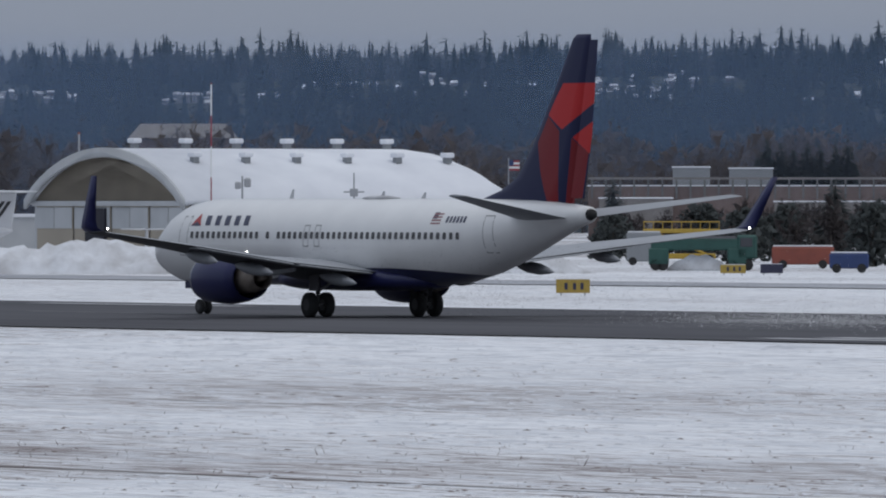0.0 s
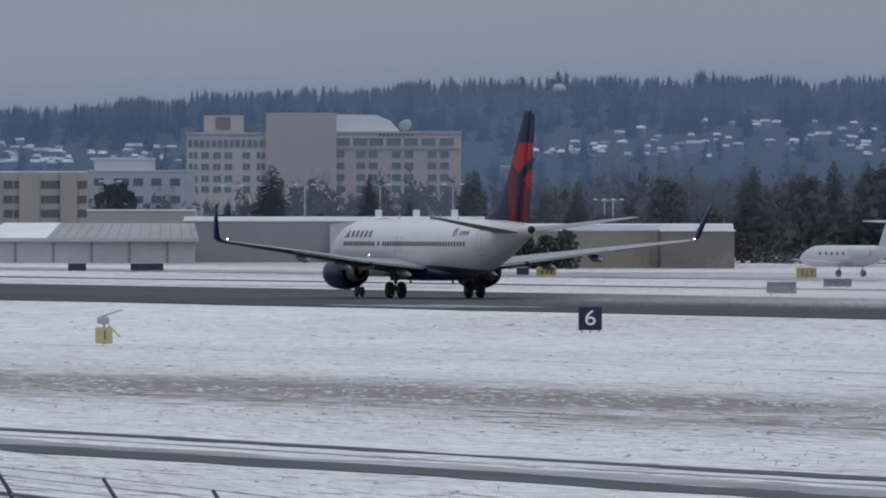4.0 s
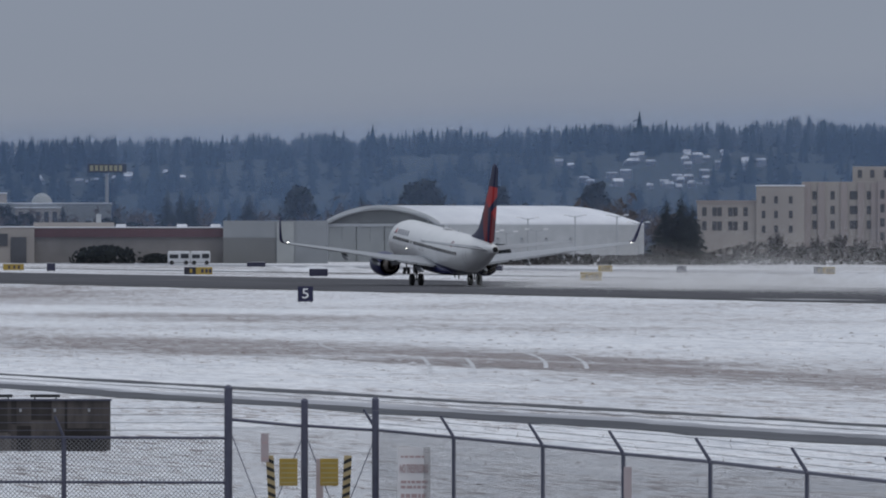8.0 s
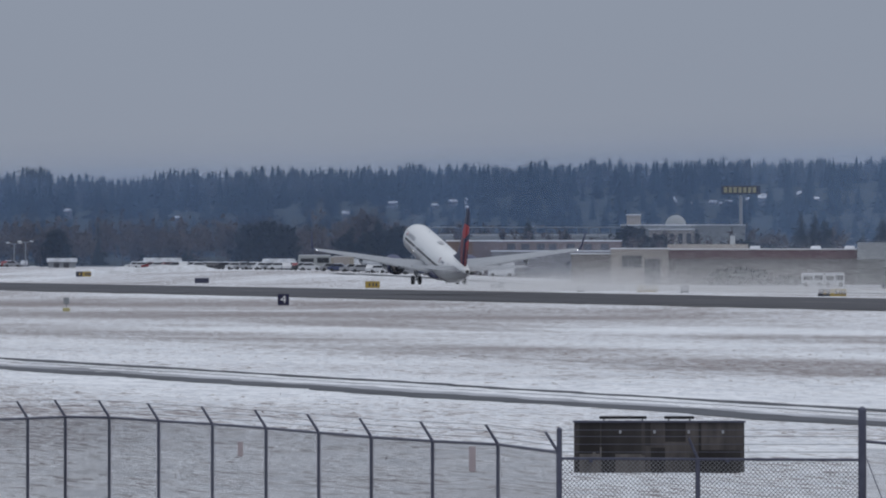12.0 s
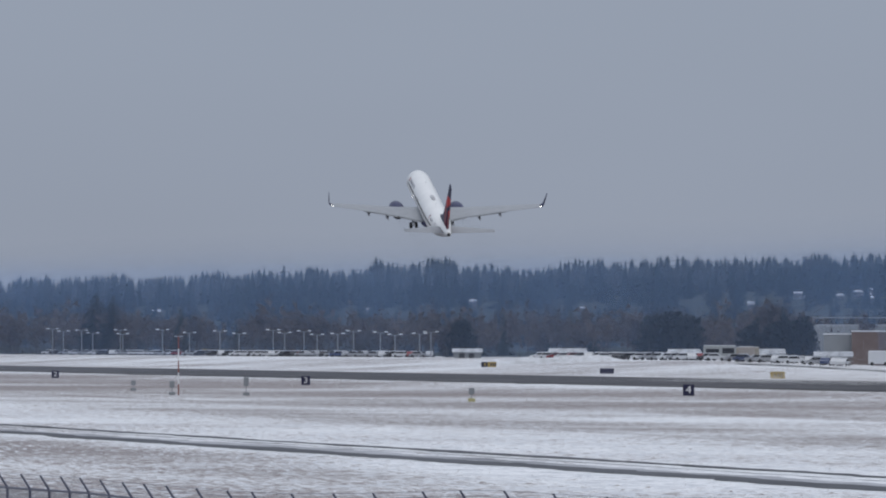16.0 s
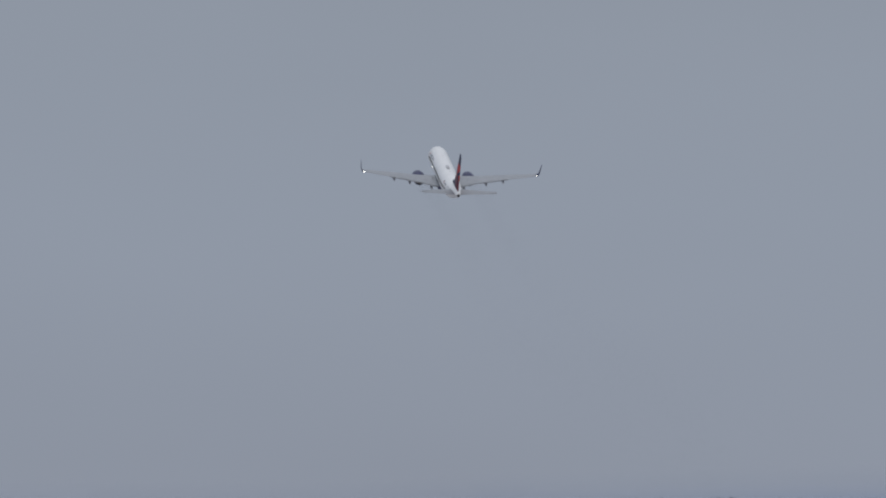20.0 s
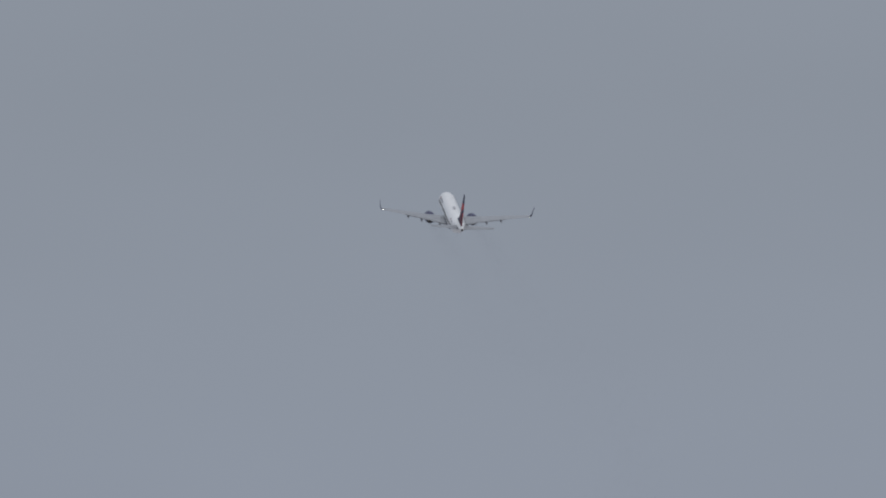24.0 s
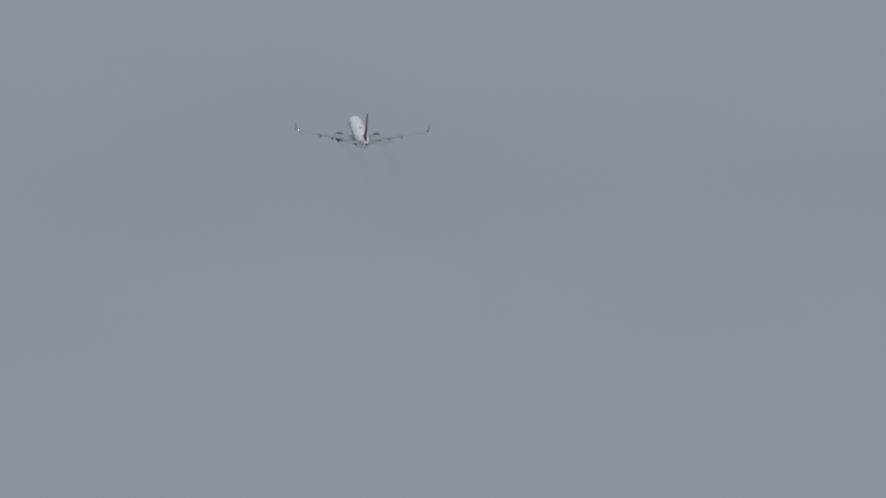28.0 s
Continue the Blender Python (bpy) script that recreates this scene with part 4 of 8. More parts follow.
def build_houses():
    """Snow-roofed houses strung along the slope's streets."""
    wall_v, wall_f, roof_v, roof_f = [], [], [], []
    yard_v, yard_f = [], []
    n = 0
    while n < 560:
        b = rng.uniform(40, 610)
        d = rng.uniform(*town_depth(b))
        if b < 205 and rng.random() < 0.85:
            continue
        if town(b, d) < 0.02 or rng.random() > 0.6:
            continue
        n += 1
        p = spot(b, beyond(b, d))
        z = land(p.x, p.y)
        w, l, h, ht = rng.uniform(0.6, 1.5), rng.uniform(0.8, 1.7), rng.uniform(0.9, 3.2), rng.uniform(0.3, 0.9)
        if rng.random() < 0.06:
            w, h, ht = w * 2.5, h * 1.2, 0.8
        a = -math.pi / 2 - b / 1000 + rng.uniform(-0.6, 0.6)
        ca, sa = math.cos(a), math.sin(a)

        def at(px, py, pz):
            return (p.x + ca * px - sa * py, p.y + sa * px + ca * py, z + pz)
        k = len(wall_v)
        wall_v += [at(-w, -l, -2), at(w, -l, -2), at(w, l, -2), at(-w, l, -2), at(-w, -l, h), at(w, -l, h), at(w, l, h), at(-w, l, h)]
        wall_f += [(k, k + 1, k + 5, k + 4), (k + 1, k + 2, k + 6, k + 5), (k + 2, k + 3, k + 7, k + 6), (k + 3, k, k + 4, k + 7)]
        k = len(roof_v)
        o = 0.25
        roof_v += [at(-w - o, -l - o, h - 0.2), at(w + o, -l - o, h - 0.2), at(w + o, l + o, h - 0.2), at(-w - o, l + o, h - 0.2), at(-w - o, 0, h + ht), at(w + o, 0, h + ht)]
        roof_f += [(k, k + 1, k + 5, k + 4), (k + 2, k + 3, k + 4, k + 5), (k, k + 4, k + 3), (k + 1, k + 2, k + 5), (k, k + 3, k + 2, k + 1)]
        if n % 5 == 0:
            k = len(yard_v)
            for i in range(6):
                q = rng.uniform(0.5, 1.2)
                c = p + Vector((rng.uniform(2, 4) + 4.5 * q * math.cos(i * 1.047), 2.2 * q * math.sin(i * 1.047), 0))
                yard_v.append((c.x, c.y, land(c.x, c.y) + 0.4))
            yard_f.append(tuple(range(k, k + 6)))
    mesh_of("snowy_yards", yard_v, yard_f, HOUSE_ROOF, "patches of open snow between the hillside houses", "snow")
    walls = mesh_of("hillside_houses", wall_v, wall_f, HOUSE_WALL, "snow-roofed houses scattered over the wooded hillside", "houses")
    roofs = mesh_of("roof", roof_v, roof_f, HOUSE_ROOF, "snow-covered roofs", "", "")
    roofs.parent = walls


build_houses()


# ---- signs along the runway ----
SIGN_BLACK = material("sign_black", (0.014, 0.015, 0.03), 0.5, color2=(0.02, 0.02, 0.03), scale=5)
SIGN_NAVY = material("sign_navy_black", (0.012, 0.013, 0.05), 0.5)
SIGN_WHITE = material("sign_white", (0.8, 0.8, 0.8), 0.5)
SIGN_YELLOW = material("sign_yellow", (0.42, 0.29, 0.05), 0.5, color2=(0.33, 0.23, 0.05), scale=6)


def text_mesh(s, size):
    cu = bpy.data.curves.new("legend", "FONT")
    cu.body, cu.size, cu.align_x, cu.align_y, cu.extrude, cu.resolution_u = s, size, "CENTER", "CENTER", 0.006, 3
    tmp = bpy.data.objects.new("legend", cu)
    scene.collection.objects.link(tmp)
    bpy.context.view_layer.update()
    me = bpy.data.meshes.new_from_object(tmp.evaluated_get(bpy.context.evaluated_depsgraph_get()))
    bpy.data.objects.remove(tmp)
    bpy.data.curves.remove(cu)
    me.materials.clear()
    return me


def legend(s, size, mat, parent, m):
    me = text_mesh(s, size)
    me.materials.append(mat)
    ob = new("legend", me)
    ob.parent = parent
    ob.matrix_basis = m @ pose(0, 0, 0, 90, 0, 0)
    return ob


def distance_sign(digit, x):
    z = land(x, -192.5)
    b = math.atan2(192.5, x) * 1000
    s = thing("distance_sign", "black runway distance sign with a white %s" % digit, "sign", pose(x, -192.5, z, 0, 0, -90 - b / 1000 * 57.3 + 3), "runway distance signs")
    part("panel", boxed(-0.6, 0.6, -0.12, 0.12, 0.14, 1.34, 0.02), SIGN_NAVY, s)
    for k in (-0.45, 0.0, 0.45):
        part("leg", rod(bmesh.new(), (k, 0, -0.1), (k, 0, 0.22), 0.04, 0.04, 8), STRUT, s)
    legend(digit, 1.12, SIGN_WHITE, s, Matrix.Translation((0, -0.125, 0.74)) @ Matrix.Diagonal((1.15, 1, 1, 1)))


for i, digit in enumerate("65432"):
    distance_sign(digit, 515.2 + 304.8 * i)


# ---- buildings beyond the runway ----
WALL_WHITE = material("white_metal_wall", (0.5, 0.52, 0.54), 0.6, color2=(0.42, 0.44, 0.46), scale=0.4)
WALL_GREY = material("grey_metal_wall", (0.27, 0.285, 0.3), 0.6, color2=(0.22, 0.235, 0.25), scale=0.3)
WALL_PALE = material("pale_grey_metal_wall", (0.36, 0.375, 0.375), 0.6, color2=(0.3, 0.315, 0.315), scale=0.3)
WALL_DARK = material("charcoal_metal_wall", (0.06, 0.064, 0.073), 0.55, color2=(0.078, 0.082, 0.092), scale=0.2)
WALL_BEIGE = material("beige_panel_wall", (0.34, 0.31, 0.26), 0.75, color2=(0.27, 0.25, 0.215), scale=0.3)
WALL_TAN = material("tan_stucco", (0.33, 0.29, 0.28), 0.85, color2=(0.27, 0.24, 0.235), scale=0.15)
WALL_PINK = material("pinkish_concrete", (0.54, 0.455, 0.42), 0.85, color2=(0.48, 0.405, 0.375), scale=0.1)
WALL_CREAM = material("cream_stucco", (0.37, 0.34, 0.315), 0.85, color2=(0.31, 0.285, 0.27), scale=0.15)
HOTEL_CREAM = material("pale_hotel_stucco", (0.62, 0.58, 0.52), 0.85, color2=(0.54, 0.5, 0.45), scale=0.15)
WALL_SHED = material("taupe_shed_wall", (0.17, 0.16, 0.155), 0.8, color2=(0.22, 0.205, 0.2), scale=0.4)
WALL_BROWN = material("brown_brick", (0.15, 0.11, 0.1), 0.85, color2=(0.21, 0.16, 0.15), scale=0.4)
# near-black tone that paints the shade inside open doorways
DOORWAY_SHADE = material("doorway_shade", (0.012, 0.013, 0.025), 0.7, color2=(0.02, 0.02, 0.03), scale=0.5)
DOOR_GREY = material("hangar_door_grey", (0.16, 0.162, 0.16), 0.6, color2=(0.115, 0.118, 0.12), scale=0.12)
HANGAR_TAN = material("hangar_front_tan", (0.4, 0.355, 0.29), 0.75, color2=(0.33, 0.295, 0.245), scale=0.3)
PANE_GREEN = material("greenish_window", (0.1, 0.14, 0.145), 0.2, color2=(0.15, 0.19, 0.195), scale=0.15, rand=0.3)
PANE_GREY = material("grey_window", (0.05, 0.055, 0.065), 0.25, color2=(0.09, 0.09, 0.1), scale=0.15)
MAROON = material("maroon_band", (0.09, 0.045, 0.055), 0.6, color2=(0.12, 0.06, 0.07), scale=0.4)
LOGO_RED = material("sign_red", (0.3, 0.04, 0.055), 0.5)
GREEN_PAINT = material("green_paint", (0.03, 0.1, 0.085), 0.5, color2=(0.02, 0.07, 0.06), scale=1)
YELLOW_PAINT = material("yellow_paint", (0.5, 0.33, 0.04), 0.5, color2=(0.4, 0.27, 0.05), scale=1)
RUST_PAINT = material("rust_red_paint", (0.28, 0.075, 0.05), 0.6, color2=(0.2, 0.06, 0.045), scale=1)
BLUE_PAINT = material("blue_paint", (0.025, 0.05, 0.16), 0.5, color2=(0.02, 0.04, 0.11), scale=1)
POLE_GREY = material("pole_grey", (0.4, 0.41, 0.43), 0.5, 0.3)
CAR_TONES = [material("car_paint_" + n, c, 0.3, coat=0.4) for n, c in (("white", (0.6, 0.61, 0.63)), ("silver", (0.3, 0.31, 0.33)), ("black", (0.02, 0.02, 0.024)), ("red", (0.22, 0.02, 0.025)), ("blue", (0.04, 0.06, 0.14)))]


def site(name, label, category, bearing, dist, turn=0.0, group="", z=None):
    p = spot(bearing, dist)
    return thing(name, label, category, facing(bearing, dist, land(p.x, p.y) if z is None else z, turn), group)


def panes(parent, xs, zs, w, h, y, mat, name="window"):
    """Alike window panes on a wall that looks along -y, on one shared mesh."""
    me = None
    for x in xs:
        for z in zs:
            if me is None:
                ob = part(name, boxed(-w / 2, w / 2, -0.12, 0.1, -h / 2, h / 2, 0.03), mat, parent)
                ob.location = (x, y, z)
                me = ob.data
            else:
                shared(name, me, parent, Matrix.Translation((x, y, z)))


def wall(parent, x0, x1, y0, y1, top, mat, snow=True, name="wall", base=-0.6):
    part(name, boxed(x0, x1, y0, y1, base, top, 0.04), mat, parent)
    if snow:
        part("roof_snow", boxed(x0 - 0.15, x1 + 0.15, y0 - 0.15, y1 + 0.15, top, top + 0.22, 0.08), SNOW_ROOF, parent)


def arch_hangar(s, length, width, eave, peak, front_mat, vents, light_mat=WALL_WHITE):
    """A barrel-roofed hangar: its front is the end at x = 0, its long side faces -y."""
    n = 20
    prof = []
    for i in range(n + 1):
        u = i / n
        prof.append((width * u, eave + (peak - eave) * (1 - (2 * u - 1) ** 2) ** 0.85))
    part("side_wall", boxed(0.3, length, -0.1, 0.3, -0.6, eave, 0.03), WALL_WHITE, s)
    part("side_wall", boxed(0.3, length, width - 0.3, width + 0.1, -0.6, eave, 0.03), WALL_WHITE, s)
    # roof with the rounded far end
    rings = []
    for k, (x, drop) in enumerate(((-0.6, 0), (length * 0.87, 0), (length * 0.925, 0.05), (length * 0.965, 0.18), (length * 0.99, 0.4), (length, 0.75))):
        rings.append([(x, y, max(eave, eave + (z - eave) * (1 - drop)) + 0.25) for y, z in prof] + [(x, y, eave + max(0, (z - eave) * (1 - drop)) - 0.15) for y, z in prof[::-1]])
    part("roof", loft(bmesh.new(), rings), SNOW_ROOF, s, "snow-covered barrel roof", True)
    # rim over the front, gable wall, doors
    rim = [[(x, y, z + 0.3) for y, z in prof] + [(x, y, z - 0.55) for y, z in prof[::-1]] for x in (-0.95, -0.6)]
    part("roof_rim", loft(bmesh.new(), rim), WALL_WHITE, s, "white rim along the arch", True)
    bm = bmesh.new()
    a = [bm.verts.new((0, y, z - 0.3)) for y, z in prof] + [bm.verts.new((0, width, eave * 0.97)), bm.verts.new((0, 0, eave * 0.97))]
    bm.faces.new(a)
    bmesh.ops.solidify(bm, geom=bm.faces[:], thickness=0.3)
    part("gable", bm, front_mat, s)
    part("lintel", boxed(-0.2, 0.1, 0.2, width - 0.2, eave * 0.95, eave * 1.03), WALL_WHITE, s)
    k = 8
    for i in range(k):
        y0, y1 = 0.5 + (width - 1) * i / k, 0.5 + (width - 1) * (i + 1) / k
        d = part("sliding_door", boxed(0.0 + 0.12 * (i % 2), 0.12 + 0.12 * (i % 2), y0 + 0.05, y1 - 0.05, -0.6, eave * 0.96), front_mat, s)
        part("door_light", boxed(-0.06 + 0.12 * (i % 2), 0.05 + 0.12 * (i % 2), y0 + 0.14, y1 - 0.14, eave * 0.6, eave * 0.93), light_mat, d)
    for i in range(vents):
        for row, (yy, hh) in enumerate(((width * 0.5, 0.25), (width * 0.22, 0.2))):
            x = 2.5 + (length - 8) * (i + 0.3 * row) / max(1, vents - 1)
            z = eave + (peak - eave) * (1 - (2 * yy / width - 1) ** 2) ** 0.85 + 0.2
            v = part("roof_vent", boxed(x - 0.3, x + 0.3, yy - 0.3, yy + 0.3, z, z + 0.5), WALL_GREY, s)
            part("vent_cap", boxed(x - 0.5, x + 0.5, yy - 0.5, yy + 0.5, z + 0.5, z + 0.95, 0.1), SNOW_ROOF, v)


def hangar_one():
    s = site("arch_hangar", "barrel-roofed hangar with tan front and snowy roof", "hangar", 511.3, 940, 33)
    arch_hangar(s, 35.0, 26.0, 5.7, 10.3, HANGAR_TAN, 6)
    # panel painted near-black for the shade inside the doorway
    part("doorway_shade_panel", boxed(-0.3, 0.05, 13.6, 16.8, -0.6, 5.2), DOORWAY_SHADE, s, "near-black panel painted for the dark of an open doorway")
    part("side_door", boxed(3.4, 4.5, -0.2, 0.0, 1.2, 4.2, 0.02), PANE_GREY, s, "dark side door")
    part("sill_band", boxed(5.8, 33.4, -0.22, -0.1, 3.2, 3.32), WALL_GREY, s)
    panes(s, [6.5 + 1.13 * k for k in range(24)], [3.88], 0.72, 1.0, -0.12, PANE_GREY)
    panes(s, [6.5 + 1.13 * k for k in range(24)], [4.1], 0.6, 0.05, -0.24, WALL_WHITE, "glazing_bar")
    p = site("roof_radar", "weather radar horn on a short mast", "antenna", 516.1, 925)
    part("mast", rod(bmesh.new(), (0, 0, -0.2), (0, 0, 8.0), 0.12, 0.08, 8), POLE_GREY, p)
    part("horn", boxed(0.15, 0.75, -0.3, 0.3, 7.03, 7.85, 0.12), POLE_GREY, p)
    part("horn", boxed(-0.65, -0.12, -0.25, 0.25, 6.88, 7.51, 0.1), POLE_GREY, p)


def roof_details():
    a = site("roof_antenna", "small grey antenna cluster on a short mast", "antenna", 526.5, 925)
    part("mast", rod(bmesh.new(), (0, 0, -0.2), (0, 0, 8.29), 0.1, 0.06, 8), POLE_GREY, a)
    part("crossbar", rod(bmesh.new(), (-0.9, 0, 6.64), (0.9, 0, 6.64), 0.07, 0.07, 6), POLE_GREY, a)
    part("box", boxed(-0.35, 0.35, -0.2, 0.2, 6.25, 6.93, 0.04), POLE_GREY, a)
    g = site("flag_pole", "slim pole with a small striped flag", "flag", 540.9, 985)
    part("pole", rod(bmesh.new(), (0, 0, -0.2), (0, 0, 9.83), 0.06, 0.04, 8), POLE_GREY, g)
    for k in range(5):
        z = 9.62 - 0.19 * k
        part("stripe", boxed(0.05, 1.0, -0.02 - 0.02 * (k % 2), 0.02, z - 0.19, z, 0.0), LOGO_RED if k % 2 == 0 else SIGN_WHITE, g)
    part("canton", boxed(0.05, 0.45, -0.06, 0.03, 9.62 - 0.5, 9.62), BLUE_PAINT, g)


def hangar_two():
    s = site("arch_hangar", "long white arch-roofed hangar behind a dark hedge", "hangar", 243.4, 1950, 50)
    arch_hangar(s, 58, 28, 6.81, 10.09, WALL_PALE, 0, WALL_PALE)
    for k in range(5):
        part("wall_lamp", boxed(8 + 7 * k, 8.8 + 7 * k, -0.6, -0.1, 4.2, 4.4), POLE_GREY, s)


def black_door_hangar():
    d = 1090
    s = site("hangar", "white hangar, its wide open doorway filled by a black panel", "hangar", 449.5, d)
    x0, x1, xa, xb = -9.47, 10.33, -4.42, 4.59
    eave, top, door = 6.51, 7.2, 6.4
    part("wall", boxed(x0, xa, 0, 0.4, -0.6, eave, 0.03), WALL_WHITE, s)
    part("wall", boxed(xb, x1, 0, 0.4, -0.6, eave, 0.03), WALL_WHITE, s)
    part("corner_column", boxed(x0 - 0.5, x0 + 0.25, -0.3, 0.3, -0.6, eave, 0.03), WALL_GREY, s)
    part("back_wall", boxed(x0, x1, 24, 24.4, -0.6, eave), WALL_GREY, s)
    # black panel closes the opening, painted for the dark interior
    part("doorway", boxed(xa, xb, 0.8, 1.2, -0.6, eave), DOORWAY_SHADE, s, "black panel painted for the dark inside the doorway")
    bm = prism(bmesh.new(), [(x0 - 0.4, eave - 0.1), ((x0 + x1) / 2 - 0.8, top - 0.15), (x1 + 0.4, eave - 0.1), (x1 + 0.4, eave + 0.2), ((x0 + x1) / 2 - 0.8, top + 0.2), (x0 - 0.4, eave + 0.2)], 25)
    ob = part("roof", bm, WALL_WHITE, s, "low white gable roof")
    ob.location = (0, -0.5, 0)
    part("gable", prism(bmesh.new(), [(x0, eave - 0.35), (x1, eave - 0.35), ((x0 + x1) / 2 - 0.8, top - 0.05)], 0.4), WALL_WHITE, s)
    for k in range(6):
        x = x0 + (xa - x0) * k / 6
        part("panel_seam", boxed(x, x + 0.06, -0.04, 0.02, -0.6, eave - 0.2), WALL_GREY, s)
    # lower white buildings on both sides
    w = site("service_building", "low white service building with a dark snowy roof", "building", 436.9, 1120)
    wall(w, -8.4, 3.83, 0, 14, 5.6, WALL_WHITE)
    part("roof", boxed(-8.5, 3.83, -0.6, 15, 6.01, 6.6, 0.1), WALL_DARK, w, "dark roof edge")
    part("porch_roof", boxed(0.12, 4.3, -3, 0, 2.24, 2.65), WALL_DARK, w)
    for x in (64, 100, 130):
        part("porch_post", rod(bmesh.new(), (x * 0.06 - 3.6, -2.8, -0.3), (x * 0.06 - 3.6, -2.8, 2.24), 0.08, 0.08, 6), POLE_GREY, w)
    e = site("long_hangar", "long low white hangar with snow along its roof", "building", 470.1, 1110)
    wall(e, -11.98, 18.11, 0, 18, 6.18, WALL_WHITE, False)
    part("roof", boxed(-13.44, 8.18, -0.4, 18, 6.24, 7.46, 0.1), WALL_DARK, e, "dark roof")
    part("roof_snow", boxed(-21.62, 0.58, 10, 18, 7.35, 7.7, 0.05), SNOW_ROOF, e)
    part("roof_snow", boxed(-4.09, 9.93, -0.6, 10, 6.18, 6.41, 0.05), SNOW_ROOF, e)
    part("roof_vent", boxed(-13.73, -12.56, 2, 3, 6.24, 6.88, 0.05), SNOW_ROOF, e)


def glass_pavilion():
    """A small terminal under a pitched glass roof between two white end frames; its left gable shows."""
    s = site("glass_pavilion", "small terminal with a pitched green glass roof", "building", 478.6, 1050, 17)
    ln, deep, eave, top = 11.6, 9.0, 4.75, 7.55
    part("front_wall", boxed(-1.0, ln + 12, 0.2, 0.6, -0.6, 4.3, 0.03), WALL_WHITE, s)
    part("back_wall", boxed(-1.0, ln + 12, deep - 0.4, deep, -0.6, 4.3, 0.03), WALL_GREY, s)
    part("flat_roof", boxed(ln, ln + 12.2, 0, deep, 4.3, 4.65, 0.05), SNOW_ROOF, s)
    for y0, z0, y1, z1 in ((0.0, eave, deep / 2, top), (deep, eave, deep / 2, top)):
        k = 11
        for i in range(k):
            x0, x1 = 0.4 + (ln - 0.8) * i / k + 0.06, 0.4 + (ln - 0.8) * (i + 1) / k - 0.06
            bm = bmesh.new()
            loft(bm, [[(x, y0, z0), (x, y1, z1), (x, y1, z1 - 0.06), (x, y0, z0 - 0.06)] for x in (x0, x1)])
            part("roof_pane", bm, PANE_GREEN, s, "green glass pane")
        for i in range(k + 1):
            x = 0.4 + (ln - 0.8) * i / k
            part("roof_bar", rod(bmesh.new(), (x, y0, z0 + 0.02), (x, y1, z1 + 0.02), 0.06, 0.06, 6), WALL_WHITE, s)
        part("cross_bar", rod(bmesh.new(), (0.3, (y0 + y1) / 2, (z0 + z1) / 2 + 0.02), (ln - 0.3, (y0 + y1) / 2, (z0 + z1) / 2 + 0.02), 0.05, 0.05, 6), WALL_WHITE, s)
    part("ridge_beam", boxed(0, ln, deep / 2 - 0.25, deep / 2 + 0.25, top - 0.05, top + 0.2, 0.06), SNOW_ROOF, s)
    part("eave_beam", boxed(0, ln, -0.25, 0.15, eave - 0.3, eave, 0.04), WALL_WHITE, s)
    for x in (-0.5, ln - 0.2):
        bm = prism(bmesh.new(), [(-0.7, 3.0), (-0.7, eave + 0.1), (deep / 2, top + 0.5), (deep + 0.7, eave + 0.1), (deep + 0.7, 3.0), (deep - 0.3, 3.0), (deep - 0.3, eave - 0.3), (deep / 2, top - 0.4), (0.3, eave - 0.3), (0.3, 3.0)], 0.75)
        part("end_frame", bm, WALL_WHITE, s, "white pitched end frame").matrix_basis = pose(x + 0.75, 0, 0, 0, 0, 90)
    part("gable_glass", prism(bmesh.new(), [(0.3, 3.0), (0.3, eave - 0.3), (deep / 2, top - 0.4), (deep - 0.3, eave - 0.3), (deep - 0.3, 3.0)], 0.1), GLASS_DARK, s, "dark gable glazing").matrix_basis = pose(0.2, 0, 0, 0, 0, 90)
    for k in range(8):
        x = 2.2 + 1.2 * k
        part("tall_window", boxed(x, x + 1.05, 0.08, 0.22, 2.6, 4.2), PANE_GREEN, s)


def bar_sign(parent, x0, z0, count, pitch, h, slant, mat, y=-0.2):
    """A name sign as plain slanted bars."""
    for k in range(count):
        bm = bmesh.new()
        x = x0 + pitch * k
        w = pitch * 0.62
        a = [(x, z0), (x + w, z0), (x + w + slant, z0 + h), (x + slant, z0 + h)]
        prism(bm, a, 0.12)
        ob = part("sign_bar", bm, mat, parent)
        ob.location = (0, y, 0)


